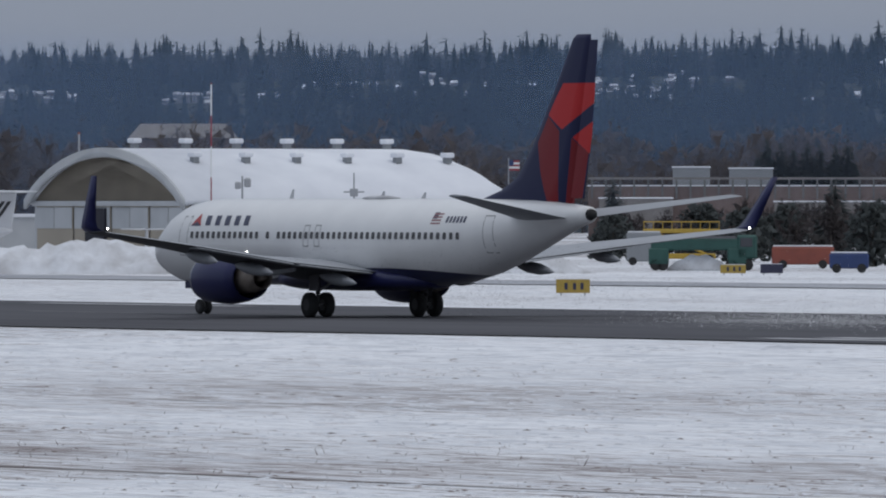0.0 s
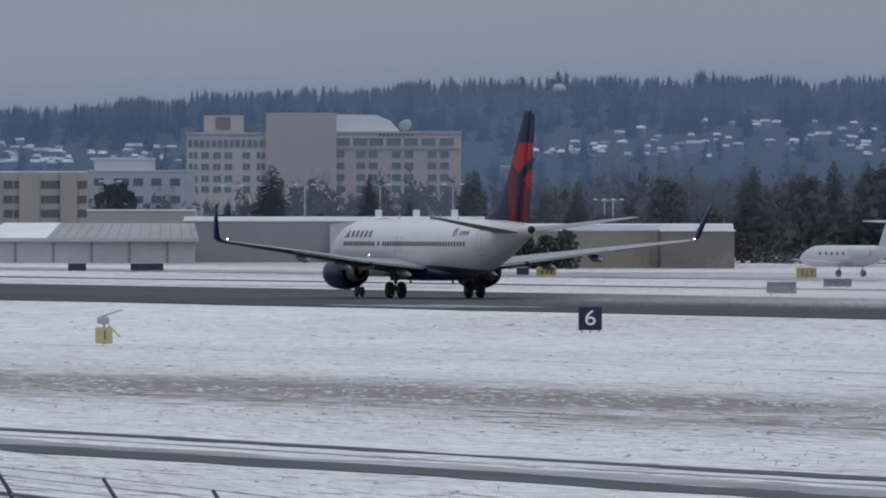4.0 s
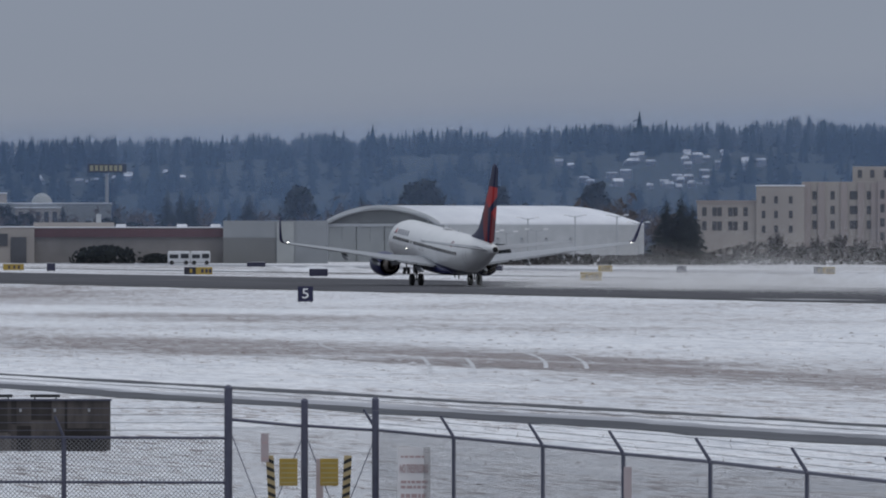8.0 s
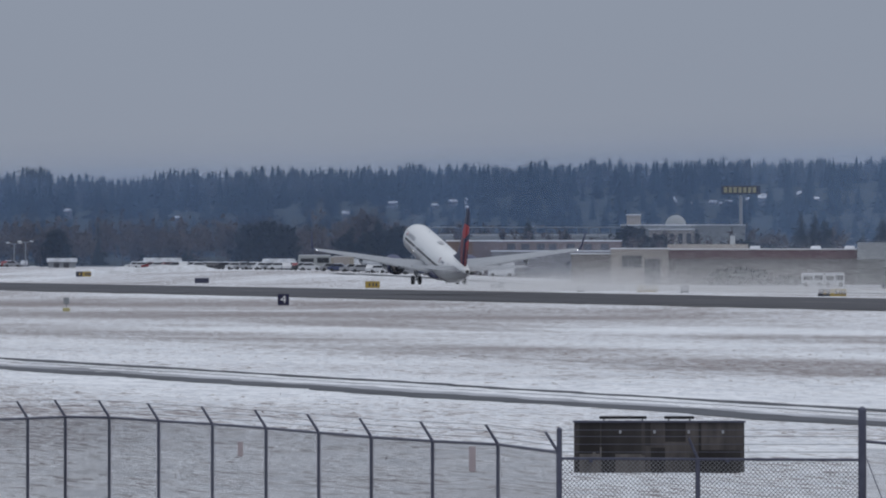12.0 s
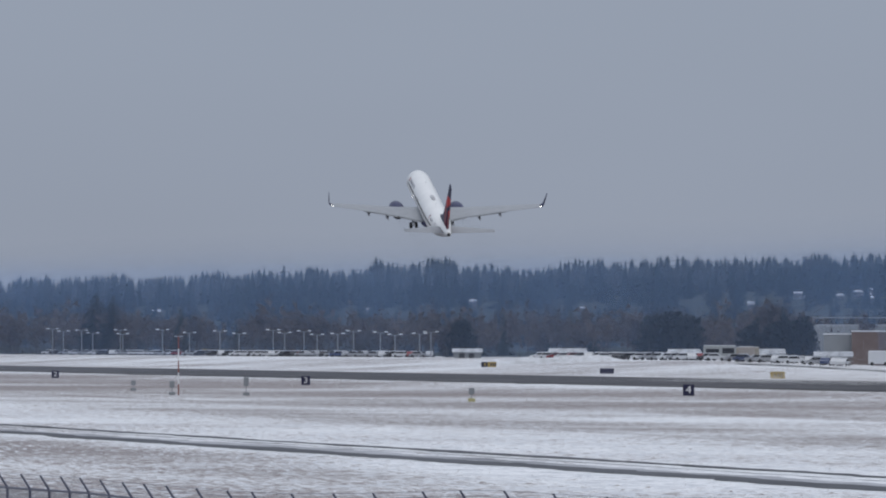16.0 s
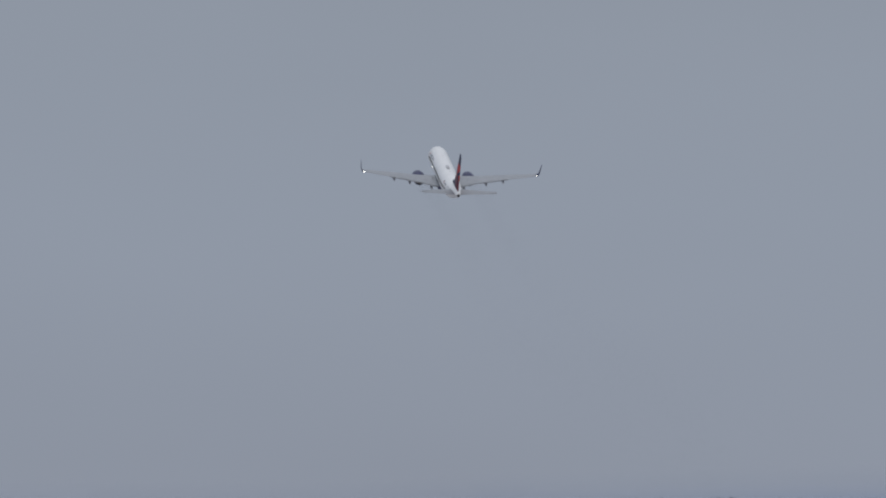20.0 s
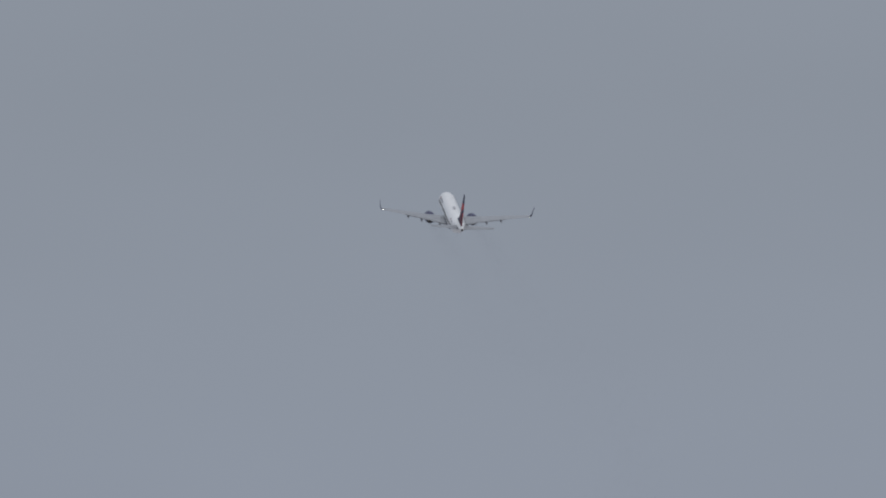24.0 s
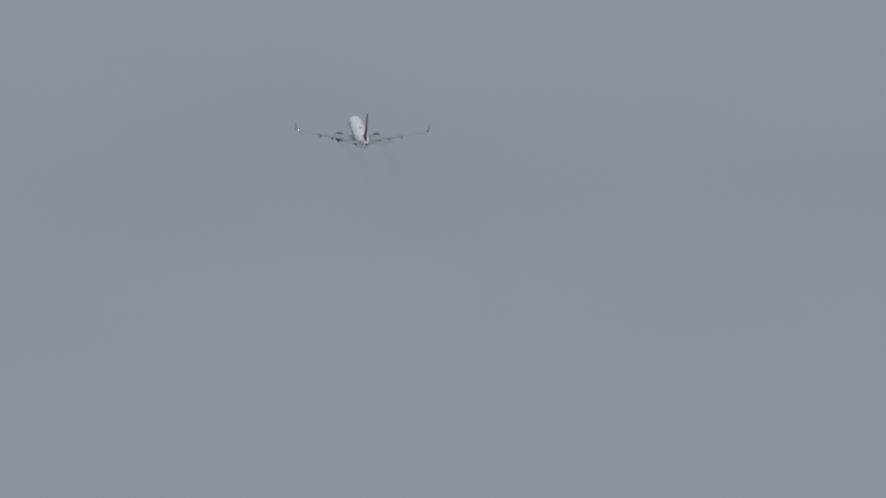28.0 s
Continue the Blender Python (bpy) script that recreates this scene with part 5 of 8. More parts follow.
def charcoal_hangar():
    d = 1240
    s = site("large_hangar", "large charcoal hangar with white slanted sign bars", "hangar", 413.1, d)
    z1, z2, z3 = 10.31, 12.21, 10.58
    xl, xm, xr = -23.49, 17.75, 42.42
    part("front_wall", prism(bmesh.new(), [(xl, -0.6), (xr, -0.6), (xr, z3), (xm, z2 - 0.3), (0.0, 11.1), (xl, z1)], 0.4), WALL_DARK, s)
    bm = bmesh.new()
    loft(bm, [[(xl - 0.2, -0.5, z1), (xl - 0.2, 30, z1 + 0.3), (xl - 0.2, 30, z1), (xl - 0.2, -0.5, z1 - 0.15)],
              [(0.65, -0.5, 11.16), (0.65, 30, 12.01), (0.65, 30, 11.75), (0.65, -0.5, 11.03)],
              [(xm + 0.3, -0.5, z2 - 0.1), (xm + 0.3, 30, z2 + 0.15), (xm + 0.3, 30, z2), (xm + 0.3, -0.5, z2 - 0.3)]])
    part("roof_snow", bm, SNOW_ROOF, s, "snow on the shallow roof")
    part("side_wall", boxed(xr - 0.4, xr, 0, 30, -0.6, z3), WALL_DARK, s)
    part("back_wall", boxed(xl, xr, 29.6, 30, -0.6, z1), WALL_DARK, s)
    part("roof", boxed(xm, xr, 0, 30, z3 - 0.3, z3, 0.02), WALL_DARK, s)
    # folding doors, wall seams, sign
    for k in range(5):
        x = 0.33 + 6.9 * k
        part("hangar_door", boxed(x, x + 6.75, -0.25, -0.02, -0.6, 7.7, 0.03), DOOR_GREY, s)
    part("door_post", boxed(0.0, 0.2, -0.35, 0, -0.6, 7.7), WALL_WHITE, s)
    for k in range(9):
        x = xl + 2.6 * (k + 1)
        part("panel_seam", boxed(x, x + 0.07, -0.05, 0.02, -0.6, z1 + 0.2), WALL_GREY, s)
    bar_sign(s, -18.27, 7.05, 11, 0.56, 1.5, 0.18, SIGN_WHITE)
    part("sign_stripe", boxed(-18.4, -12.73, -0.2, -0.05, 6.14, 6.73), LOGO_RED, s)
    part("sign_swoosh", prism(bmesh.new(), [(-17.62, 6.07), (-16.05, 6.4), (-16.05, 6.86), (-17.36, 6.79)], 0.1), SIGN_WHITE, s).location = (0, -0.32, 0)
    part("notice_board", boxed(-8.48, -7.11, -0.25, -0.05, 7.57, 8.68), SIGN_WHITE, s)
    part("notice_stripe", boxed(-8.81, -8.55, -0.25, -0.05, 7.57, 8.68), LOGO_RED, s)
    part("small_notice", boxed(-8.22, -7.7, -0.25, -0.05, 5.75, 7.31), POLE_GREY, s)
    part("wall_lamp", boxed(-7.31, -6.79, -0.4, -0.05, 9.6, 9.92), SIGN_WHITE, s)
    a = site("office_annex", "charcoal flat-roofed office annex with a white edge", "building", 396.8, 1215)
    wall(a, -9.27, -2.88, 3, 14, 7.79, WALL_DARK, False)
    wall(a, -7.35, 9.59, 0, 3, 4.33, WALL_DARK, False)
    part("canopy_edge", boxed(-7.35, 9.59, -0.3, 0.2, 4.21, 4.46), SNOW_ROOF, a)
    panes(a, [-4.8, -1.92, 0.96], [1.6], 1.6, 1.6, 0, PANE_GREY)


def beige_warehouse():
    d = 1320
    s = site("warehouse", "long beige ribbed warehouse with a snowy parapet", "building", 354.2, d)
    x0, x1 = -16.67, 18.06
    top = 4.52
    wall(s, x0, x1, 0, 20, top, WALL_BEIGE, False)
    part("parapet_snow", boxed(x0, x1 + 4, -0.2, 20, top, 5.49, 0.15), SNOW_ROOF, s, "snow along the parapet")
    k = 34
    for i in range(k):
        x = x0 + 1 + (x1 - x0 - 1.5) * i / k
        part("wall_rib", boxed(x, x + 0.16, -0.12, 0.02, -0.6, top - 0.1), WALL_BEIGE, s)
    e = site("storage_shed", "low dark shed with a snowy flat roof", "building", 366.8, 1310)
    wall(e, -3.45, 5.52, 0, 10, 4.52, WALL_SHED)
    # dark evergreens against the wall
    g = site("gabled_shed", "white gabled shed with a snowy roof", "shed", 339.4, 1290)
    gx0, gx1, ge, gt = -6.45, 5.43, 3.86, 5.42
    part("wall", prism(bmesh.new(), [(gx0, -0.6), (gx1, -0.6), (gx1, ge), ((gx0 + gx1) / 2, gt), (gx0, ge)], 12), WALL_WHITE, g)
    bm = prism(bmesh.new(), [(gx0 - 0.5, ge - 0.2), ((gx0 + gx1) / 2, gt + 0.05), (gx1 + 0.5, ge - 0.2), (gx1 + 0.5, ge + 0.1), ((gx0 + gx1) / 2, gt + 0.4), (gx0 - 0.5, ge + 0.1)], 12.8)
    part("roof", bm, SNOW_ROOF, g, "snowy gable roof").location = (0, -0.4, 0)
    part("window", boxed(0.54, 1.77, -0.12, 0.05, 2.84, 4.33), SIGN_WHITE, g)
    part("window", boxed(0.68, 1.49, -0.12, 0.05, 1.28, 1.75), PANE_GREY, g)


def white_hangar_low():
    d = 1500
    s = site("low_hangar", "low white hangar with a hipped snowy roof", "building", 309.7, d)
    x0, x1, eave, top = -14.21, 16.58, 3.49, 5.62
    wall(s, x0, x1, 0, 16, eave, WALL_WHITE, False)
    bm = bmesh.new()
    xm = x0 + 0.36 * (x1 - x0)
    loft(bm, [[(x0 - 0.5, -0.6, eave), (xm - 1, -0.6, eave), (xm - 1, 16.5, eave), (x0 - 0.5, 16.5, eave)],
              [(x0 + 4.2, 7, top), (xm + 1, 7, top), (xm + 1, 9, top), (x0 + 4.2, 9, top)]])
    part("roof", bm, SNOW_ROOF, s, "hipped roof half under snow")
    bm = loft(bmesh.new(), [[(xm - 1, -0.6, eave), (x1 + 0.5, -0.6, eave), (x1 + 0.5, 16.5, eave), (xm - 1, 16.5, eave)],
                            [(xm + 1, 7, top - 0.05), (x1, 7, top - 0.05), (x1, 9, top - 0.05), (xm + 1, 9, top - 0.05)]])
    part("bare_roof", bm, WALL_PALE, s, "bare grey metal roof where the snow slid off")
    for k in range(14):
        u = (k + 0.5) / 14
        part("roof_seam", rod(bmesh.new(), (xm - 1 + u * (x1 - xm + 1.5), -0.6, eave + 0.02), (xm + 1 + u * (x1 - xm - 1), 7, top - 0.03), 0.05, 0.05, 5), WALL_GREY, s)
    part("eave", boxed(x0 - 0.6, x1 + 0.6, -0.75, -0.55, eave - 0.5, eave), WALL_WHITE, s)
    for k in range(6):
        x = x0 + 0.3 + 5.3 * k
        part("wall_column", boxed(x, x + 0.3, -0.15, 0.02, -0.6, eave - 0.4), WALL_GREY, s)
    f = site("terminal_shed", "long flat-roofed shed with white roof vents", "building", 334.4, 1520)
    fx0, fx1 = -22.4, 18.4
    wall(f, fx0, fx1, 2, 18, 5.78, WALL_GREY)
    part("roof_edge", boxed(fx0, fx1 + 2, 6, 18, 5.94, 6.5, 0.1), SNOW_ROOF, f)
    for x in (966, 1033, 1101):
        part("roof_vent", boxed((x - 906) * 0.08, (x - 894) * 0.08, 3, 4, 6.5, 7.46, 0.05), SNOW_ROOF, f)
    part("gable_front", prism(bmesh.new(), [(-1.6, -0.6), (14.4, -0.6), (14.4, 4.58), (6.4, 6.34), (-1.6, 5.38)], 2.2), WALL_WHITE, f)
    u = site("flat_building", "flat-roofed pale building behind the hangar", "building", 315.5, 1700)
    wall(u, -8.05, 8.95, 0, 12, 7.52, WALL_CREAM)


def hotel():
    d = 2400
    s = site("hotel_tower", "tall pinkish hotel with rows of greenish windows", "hotel", 332.9, d, z=-0.5)
    X = lambda x: (x - 870) * d / 19000
    Z = lambda y: 5.42 + (399.5 - y) * d / 19000
    wall(s, X(625), X(768), 0, 18, Z(238), HOTEL_CREAM, False, "side_wing")
    wall(s, X(765), X(890), -1.5, 18, Z(203), WALL_PINK, False, "stair_tower")
    wall(s, X(888), X(1110), 0.5, 18, Z(236), WALL_PINK, False, "side_wing")
    part("top_band", boxed(X(888), X(1111), 0.2, 0.5, Z(266), Z(236)), HOTEL_CREAM, s)
    part("parapet", boxed(X(886), X(1112), -0.1, 18.3, Z(239), Z(235)), WALL_WHITE, s)
    part("parapet", boxed(X(623), X(768), -0.3, 18.3, Z(241), Z(237)), WALL_WHITE, s)
    wall(s, X(655), X(725), 4, 14, Z(207), WALL_PINK, False, "roof_house")
    part("roof_emblem", boxed(X(676), X(702), 3.8, 4.0, Z(232), Z(210), 0.3), WALL_BROWN, s)
    bm = loft(bmesh.new(), [[(X(889), y, Z(236)), (X(889), y, Z(205)), (X(960), y, Z(206)), (X(985), y, Z(216)), (X(1003), y, Z(236))] for y in (3, 15)])
    part("curved_roof", bm, SNOW_ROOF, s, "curved snow-covered atrium roof")
    bm = bmesh.new()
    bmesh.ops.create_uvsphere(bm, u_segments=14, v_segments=8, radius=1.5, matrix=Matrix.LocRotScale((X(1012), 4, Z(224)), Euler((0.6, 0, 0.4)), (1, 0.35, 1)))
    part("satellite_dish", bm, WALL_WHITE, s, "", True)
    panes(s, [X(631 + 10.5 * k) for k in range(14)], [Z(257)], 1.0, 1.7, 0, PANE_GREEN)
    panes(s, [X(x) for x in (632, 641, 654, 661, 675, 682, 695, 702, 727, 734, 752, 760)], [Z(y) for y in (278, 298, 319, 338)], 0.8, 1.4, 0, PANE_GREEN)
    panes(s, [X(x) for x in (901, 932, 960, 991, 1022, 1053, 1085)], [Z(254)], 3.2, 1.7, 0.2, PANE_GREEN)
    panes(s, [X(x) for x in (896, 933, 955, 996, 1018, 1059, 1081)], [Z(y) for y in (276, 296, 317, 337, 358)], 2.0, 1.5, 0.5, PANE_GREEN)
    for k in range(9):
        part("name_bar", boxed(X(965 + 7 * k), X(969 + 7 * k), 0.0, 0.15, Z(243), Z(239)), WALL_BROWN, s)


def disc_building():
    d = 2050
    s = site("apartment_hotel", "tan hotel of stepped blocks with a round red sign", "hotel", 292.3, d, z=-0.5)
    X = lambda x: (x - 100) * d / 19000
    Z = lambda y: 5.42 + (399.5 - y) * d / 19000
    # right of the round sign
    wall(s, X(124), X(453), 1.5, 16, Z(308), WALL_CREAM, False, "side_wing")
    for x0, x1 in ((143, 158), (205, 232), (268, 300), (330, 365), (403, 432)):
        part("wall_pier", boxed(X(x0), X(x1), 0.7, 1.6, -0.5, Z(307)), WALL_TAN, s)
    for xs in ((127,), (167,), (196,), (244, 262), (311, 329), (377, 394), (442,)):
        panes(s, [X(x) for x in xs], [Z(y) for y in (330, 356, 381, 407)], 1.75, 1.5, 1.5, PANE_GREY)
    wall(s, X(74), X(122), -1.2, 16, Z(306), WALL_TAN, False, "sign_wall")
    bm = bmesh.new()
    rod(bm, (X(102), -1.5, Z(337)), (X(102), -1.15, Z(337)), 1.3, 1.3, 28)
    part("round_sign", bm, LOGO_RED, s, "round red sign")
    wall(s, X(8), X(105), 1, 16, Z(281), WALL_TAN, False, "tower")
    wall(s, X(-60), X(74), 0, 16, Z(308), WALL_TAN, False, "mid_wing")
    panes(s, [X(x) for x in (30, -10, -38)], [Z(y) for y in (332, 357, 382, 407)], 0.8, 1.6, 0, PANE_GREY)
    wall(s, X(-105), X(-18), 2.5, 16, Z(283), WALL_CREAM, False, "tower")
    wall(s, X(-195), X(-58), 1.2, 16, Z(310), WALL_CREAM, False, "side_wing")
    for x in (-185, -160, -120, -90, -66):
        part("wall_pier", boxed(X(x - 6), X(x + 6), 0.7, 1.3, -0.5, Z(311)), WALL_TAN, s)
    panes(s, [X(x) for x in (-172, -140, -106, -100, -76)], [Z(y) for y in (334, 360, 386)], 0.8, 1.6, 1.2, PANE_GREY)
    wall(s, X(-275), X(-190), 0, 16, Z(318), WALL_CREAM, True, "stepped_block")
    panes(s, [X(x) for x in (-262, -240, -214)], [Z(y) for y in (342, 368, 394)], 0.7, 1.4, 0, PANE_GREY)
    panes(s, [X(x) for x in (24, 44, 66, 90)], [Z(295)], 0.8, 1.5, 1, PANE_GREY)
    panes(s, [X(x) for x in (-92, -70, -46)], [Z(296)], 0.8, 1.5, 2.5, PANE_GREY)
    panes(s, [X(x) for x in (50, -52)], [Z(y) for y in (332, 357, 382, 407)], 0.8, 1.6, 0, PANE_GREY)
    wall(s, X(-380), X(-270), 1, 16, Z(345), WALL_CREAM, False, "low_wing")
    part("parapet", boxed(X(-382), X(-270), 0.8, 16.2, Z(347), Z(343)), WALL_TAN, s)
    panes(s, [X(x) for x in (-367, -349, -340, -321, -312, -294)], [Z(y) for y in (363, 388)], 0.85, 1.7, 1.0, PANE_GREY)
    part("roof_snow", boxed(X(10), X(104), 1.2, 15, Z(281), Z(279), 0.1), SNOW_ROOF, s)
    part("roof_snow", boxed(X(124), X(452), 2, 15, Z(308), Z(306), 0.1), SNOW_ROOF, s)
    w = site("office_block", "white office block with snow on its roof", "building", 315.5, 2350, z=-0.5)
    X2 = lambda x: (x - 540) * 2350 / 19000
    Z2 = lambda y: 5.42 + (399.5 - y) * 2350 / 19000
    wall(w, X2(452), X2(640), 0, 14, Z2(306), WALL_WHITE)
    wall(w, X2(462), X2(570), 3, 12, Z2(284), WALL_WHITE)
    panes(w, [X2(x) for x in (470, 505, 515, 540, 572, 605)], [Z2(y) for y in (325, 356)], 2.2, 1.6, 0, PANE_GREY)


LOT_ROOF = material("half_bare_shed_roof", (0.62, 0.65, 0.7), 0.75, color2=(0.14, 0.15, 0.17), scale=0.6, spec=0.15, rand=0.25, stretch=(1, 1, 2))


def west_sheds():
    s = site("maroon_shed", "long low shed with a maroon band under its roof", "building", 214.2, 1880, z=-0.5)
    X = lambda x: (x - 230) * 1880 / 19000
    Z = lambda y: 5.42 + (411.5 - y) * 1880 / 19000
    wall(s, X(60), X(400), 0, 16, Z(404), WALL_SHED)
    part("band", boxed(X(62), X(400), -0.4, 0, Z(420), Z(405)), MAROON, s, "maroon band")
    wall(s, X(-40), X(62), -1, 16, Z(403), WALL_CREAM)
    wall(s, X(-110), X(-40), 1, 16, Z(412), WALL_SHED)
    part("door", boxed(X(20), X(48), -1.2, -1, -0.5, Z(420)), PANE_GREY, s)
    part("window", boxed(X(-20), X(15), -1.2, -1, Z(436), Z(414)), PANE_GREY, s)
    part("upper_wall", boxed(X(60), X(203), 4, 12, Z(404), Z(394)), WALL_CREAM, s)
    part("chimney", boxed(X(171), X(180), 4, 5, Z(394), Z(379)), WALL_WHITE, s)
    for x in (215, 323, 383):
        part("roof_unit", boxed(X(x - 9), X(x + 9), 5, 7, Z(404), Z(397), 0.1), SNOW_ROOF, s)
    g = site("grey_hangar", "grey concrete hangar with a wide dark doorway", "hangar", 227.4, 1870, z=-0.5)
    X2 = lambda x: (x - 480) * 1870 / 19000
    wall(g, X2(395), X2(580), 0, 18, Z(391), WALL_GREY, False)
    part("doorway", boxed(X2(395), X2(488), -0.15, 0.1, -0.5, Z(421)), DOOR_GREY, g)
    part("wall_pier", boxed(X2(490), X2(520), -0.4, 0, -0.5, Z(393)), WALL_PALE, g)
    b = site("brown_block", "flat brown brick building beside parked trailers", "building", 193.1, 2150, z=-0.5)
    X3 = lambda x: (x - 320) * 2150 / 19000
    Z3 = lambda y: 5.42 + (420.5 - y) * 2150 / 19000
    wall(b, X3(110), X3(240), 3, 14, Z3(403), WALL_GREY)
    wall(b, X3(160), X3(470), 0, 14, Z3(398), WALL_BROWN)
    wall(b, X3(240), X3(470), -6, -0.5, Z3(416), WALL_SHED)
    panes(b, [X3(x) for x in (275, 300, 327, 348, 380, 410, 440)], [Z3(408)], 1.6, 1.2, 0, PANE_GREY)
    f = site("freeway_overpass", "long snowy freeway embankment with a guard rail", "embankment", 192.1, 2420, z=-0.5)
    X4 = lambda x: (x - 300) * 2420 / 19000
    Z4 = lambda y: 5.42 + (420.5 - y) * 2420 / 19000
    part("embankment", boxed(X4(90), X4(640), 0, 12, -0.5, Z4(385), 0.4), WALL_GREY, f)
    part("guard_rail", boxed(X4(90), X4(640), -0.2, 0.1, Z4(374), Z4(372)), WALL_GREY, f)
    for k in range(29):
        x = X4(90) + 2.4 * k
        part("rail_post", boxed(x, x + 0.2, -0.15, 0.1, Z4(385), Z4(373)), DOOR_GREY, f)
    m = site("market_hall", "pale flat hall with a small domed entrance", "building", 206.2, 2400, z=-0.5)
    X5 = lambda x: (x - 970) * 2400 / 19000
    Z5 = lambda y: 5.42 + (434.5 - y) * 2400 / 19000
    wall(m, X5(870), X5(1090), 0, 14, Z5(384), WALL_GREY)
    wall(m, X5(920), X5(1000), -2, 0, Z5(392), WALL_CREAM)
    bm = bmesh.new()
    bmesh.ops.create_uvsphere(bm, u_segments=16, v_segments=8, radius=2.4, matrix=Matrix.LocRotScale((X5(967), 3, Z5(384)), None, (1, 0.8, 1)))
    part("dome", bm, WALL_PALE, m, "pale shallow dome", True)
    wall(m, X5(880), X5(905), 2, 6, Z5(366), WALL_CREAM)
    panes(m, [X5(x) for x in (930, 945, 960, 975, 990)], [Z5(410)], 1.0, 3.0, -2, PANE_GREY)
    q = site("billboard", "dark elevated billboard with pale unreadable blocks", "billboard", 212.1, 2500, z=-0.5)
    X6 = lambda x: (x - 190) * 2500 / 19000
    Z6 = lambda y: 5.42 + (411.5 - y) * 2500 / 19000
    part("pole", rod(bmesh.new(), (0, 0, 0), (0, 0, Z6(308)), 0.5, 0.4, 10), POLE_GREY, q)
    part("panel", boxed(X6(155), X6(225), -0.5, 0.5, Z6(306), Z6(290), 0.1), SIGN_BLACK, q)
    for k in range(7):
        part("block", boxed(X6(160 + 8.5 * k), X6(166 + 8.5 * k), -0.6, -0.48, Z6(303), Z6(293)), YELLOW_DIM, q)
    # low snowy sheds, a bus and a tent round the far car park
    for k, (bb, dd, w2, h2) in enumerate(((148.9, 1840, 6.4, 2.2), (158.3, 1830, 7.6, 2.3), (169.0, 1800, 6.0, 2.2), (176.6, 1820, 7.6, 2.5), (183.0, 1840, 7.0, 2.5))):
        e = site("lot_shed", "low grey shed under thick snow by the car park", "shed", bb, beyond(bb, dd), 6 * math.sin(k * 2.3), "car park sheds")
        part("wall", boxed(-w2 / 2, w2 / 2, 0, 4, -0.4, h2 * 0.62, 0.04), (WALL_GREY, WALL_SHED, WALL_PALE)[k % 3], e)
        bm = loft(bmesh.new(), [[(x, -0.4, h2 * 0.62), (x, 2, h2), (x, 4.4, h2 * 0.62), (x, 4.3, h2 * 0.55), (x, -0.3, h2 * 0.55)] for x in (-w2 / 2 - 0.3, w2 / 2 + 0.3)])
        part("roof", bm, LOT_ROOF, e, "patchy snow on a pitched roof")
        for x in (-0.3, 0.05):
            part("doorway", boxed(x * w2, (x + 0.2) * w2, -0.06, 0.02, -0.3, h2 * 0.48), PANE_GREY, e)
    # a large brown roof among the trees behind the long hangar
    r = site("hillside_hall", "large brown-roofed hall among bare trees", "building", 510.6, 2300)
    top = 22.6 - r.location.z
    part("wall", boxed(-11, 11, 0, 12, -1, top - 3.0, 0.05), WALL_BROWN, r)
    part("roof", loft(bmesh.new(), [[(x0, -0.6, top - 3.1), (x1, 6, top), (x0, 12.6, top - 3.1)] for x0, x1 in ((-11.8, -9.2), (11.8, 9.2))]), WALL_SHED, r, "brown hipped roof with thin snow")
    # far yard on the other side
    y = site("freight_sheds", "long low freight sheds with snowy roofs", "building", 563.0, 1700, z=-0.5)
    X7 = lambda x: (x - 1320) * 1700 / 19000
    Z7 = lambda yy: 5.42 + (365 - yy) * 1700 / 19000
    wall(y, X7(1040), X7(1700), 6, 16, Z7(330), WALL_BROWN)
    part("gantry_beam", boxed(X7(1040), X7(1700), 5, 5.6, Z7(318), Z7(314)), WALL_SHED, y, "long grey beam above the sheds")
    wall(y, X7(1060), X7(1190), 0, 6, Z7(352), WALL_SHED)
    wall(y, X7(1370), X7(1700), 0, 6, Z7(358), WALL_SHED)
    wall(y, X7(1190), X7(1256), 7, 12, Z7(297), WALL_GREY)
    wall(y, X7(1290), X7(1368), 7, 12, Z7(299), WALL_GREY)
    for k in range(26):
        x = X7(1045 + 25 * k)
        part("bay_post", boxed(x, x + 0.3, 5.7, 6.0, Z7(352), Z7(318)), DOOR_GREY, y)


YELLOW_DIM = material("faded_yellow_panel", (0.4, 0.34, 0.16), 0.6)
hangar_one()
roof_details()
black_door_hangar()
glass_pavilion()
charcoal_hangar()
beige_warehouse()
white_hangar_low()
hotel()
disc_building()
hangar_two()
west_sheds()


# ---- parked aircraft, vehicles, masts, trees ----
JET_WHITE = material("jet_white_paint", (0.66, 0.67, 0.69), 0.3, color2=(0.58, 0.59, 0.61), scale=0.8, coat=0.3)


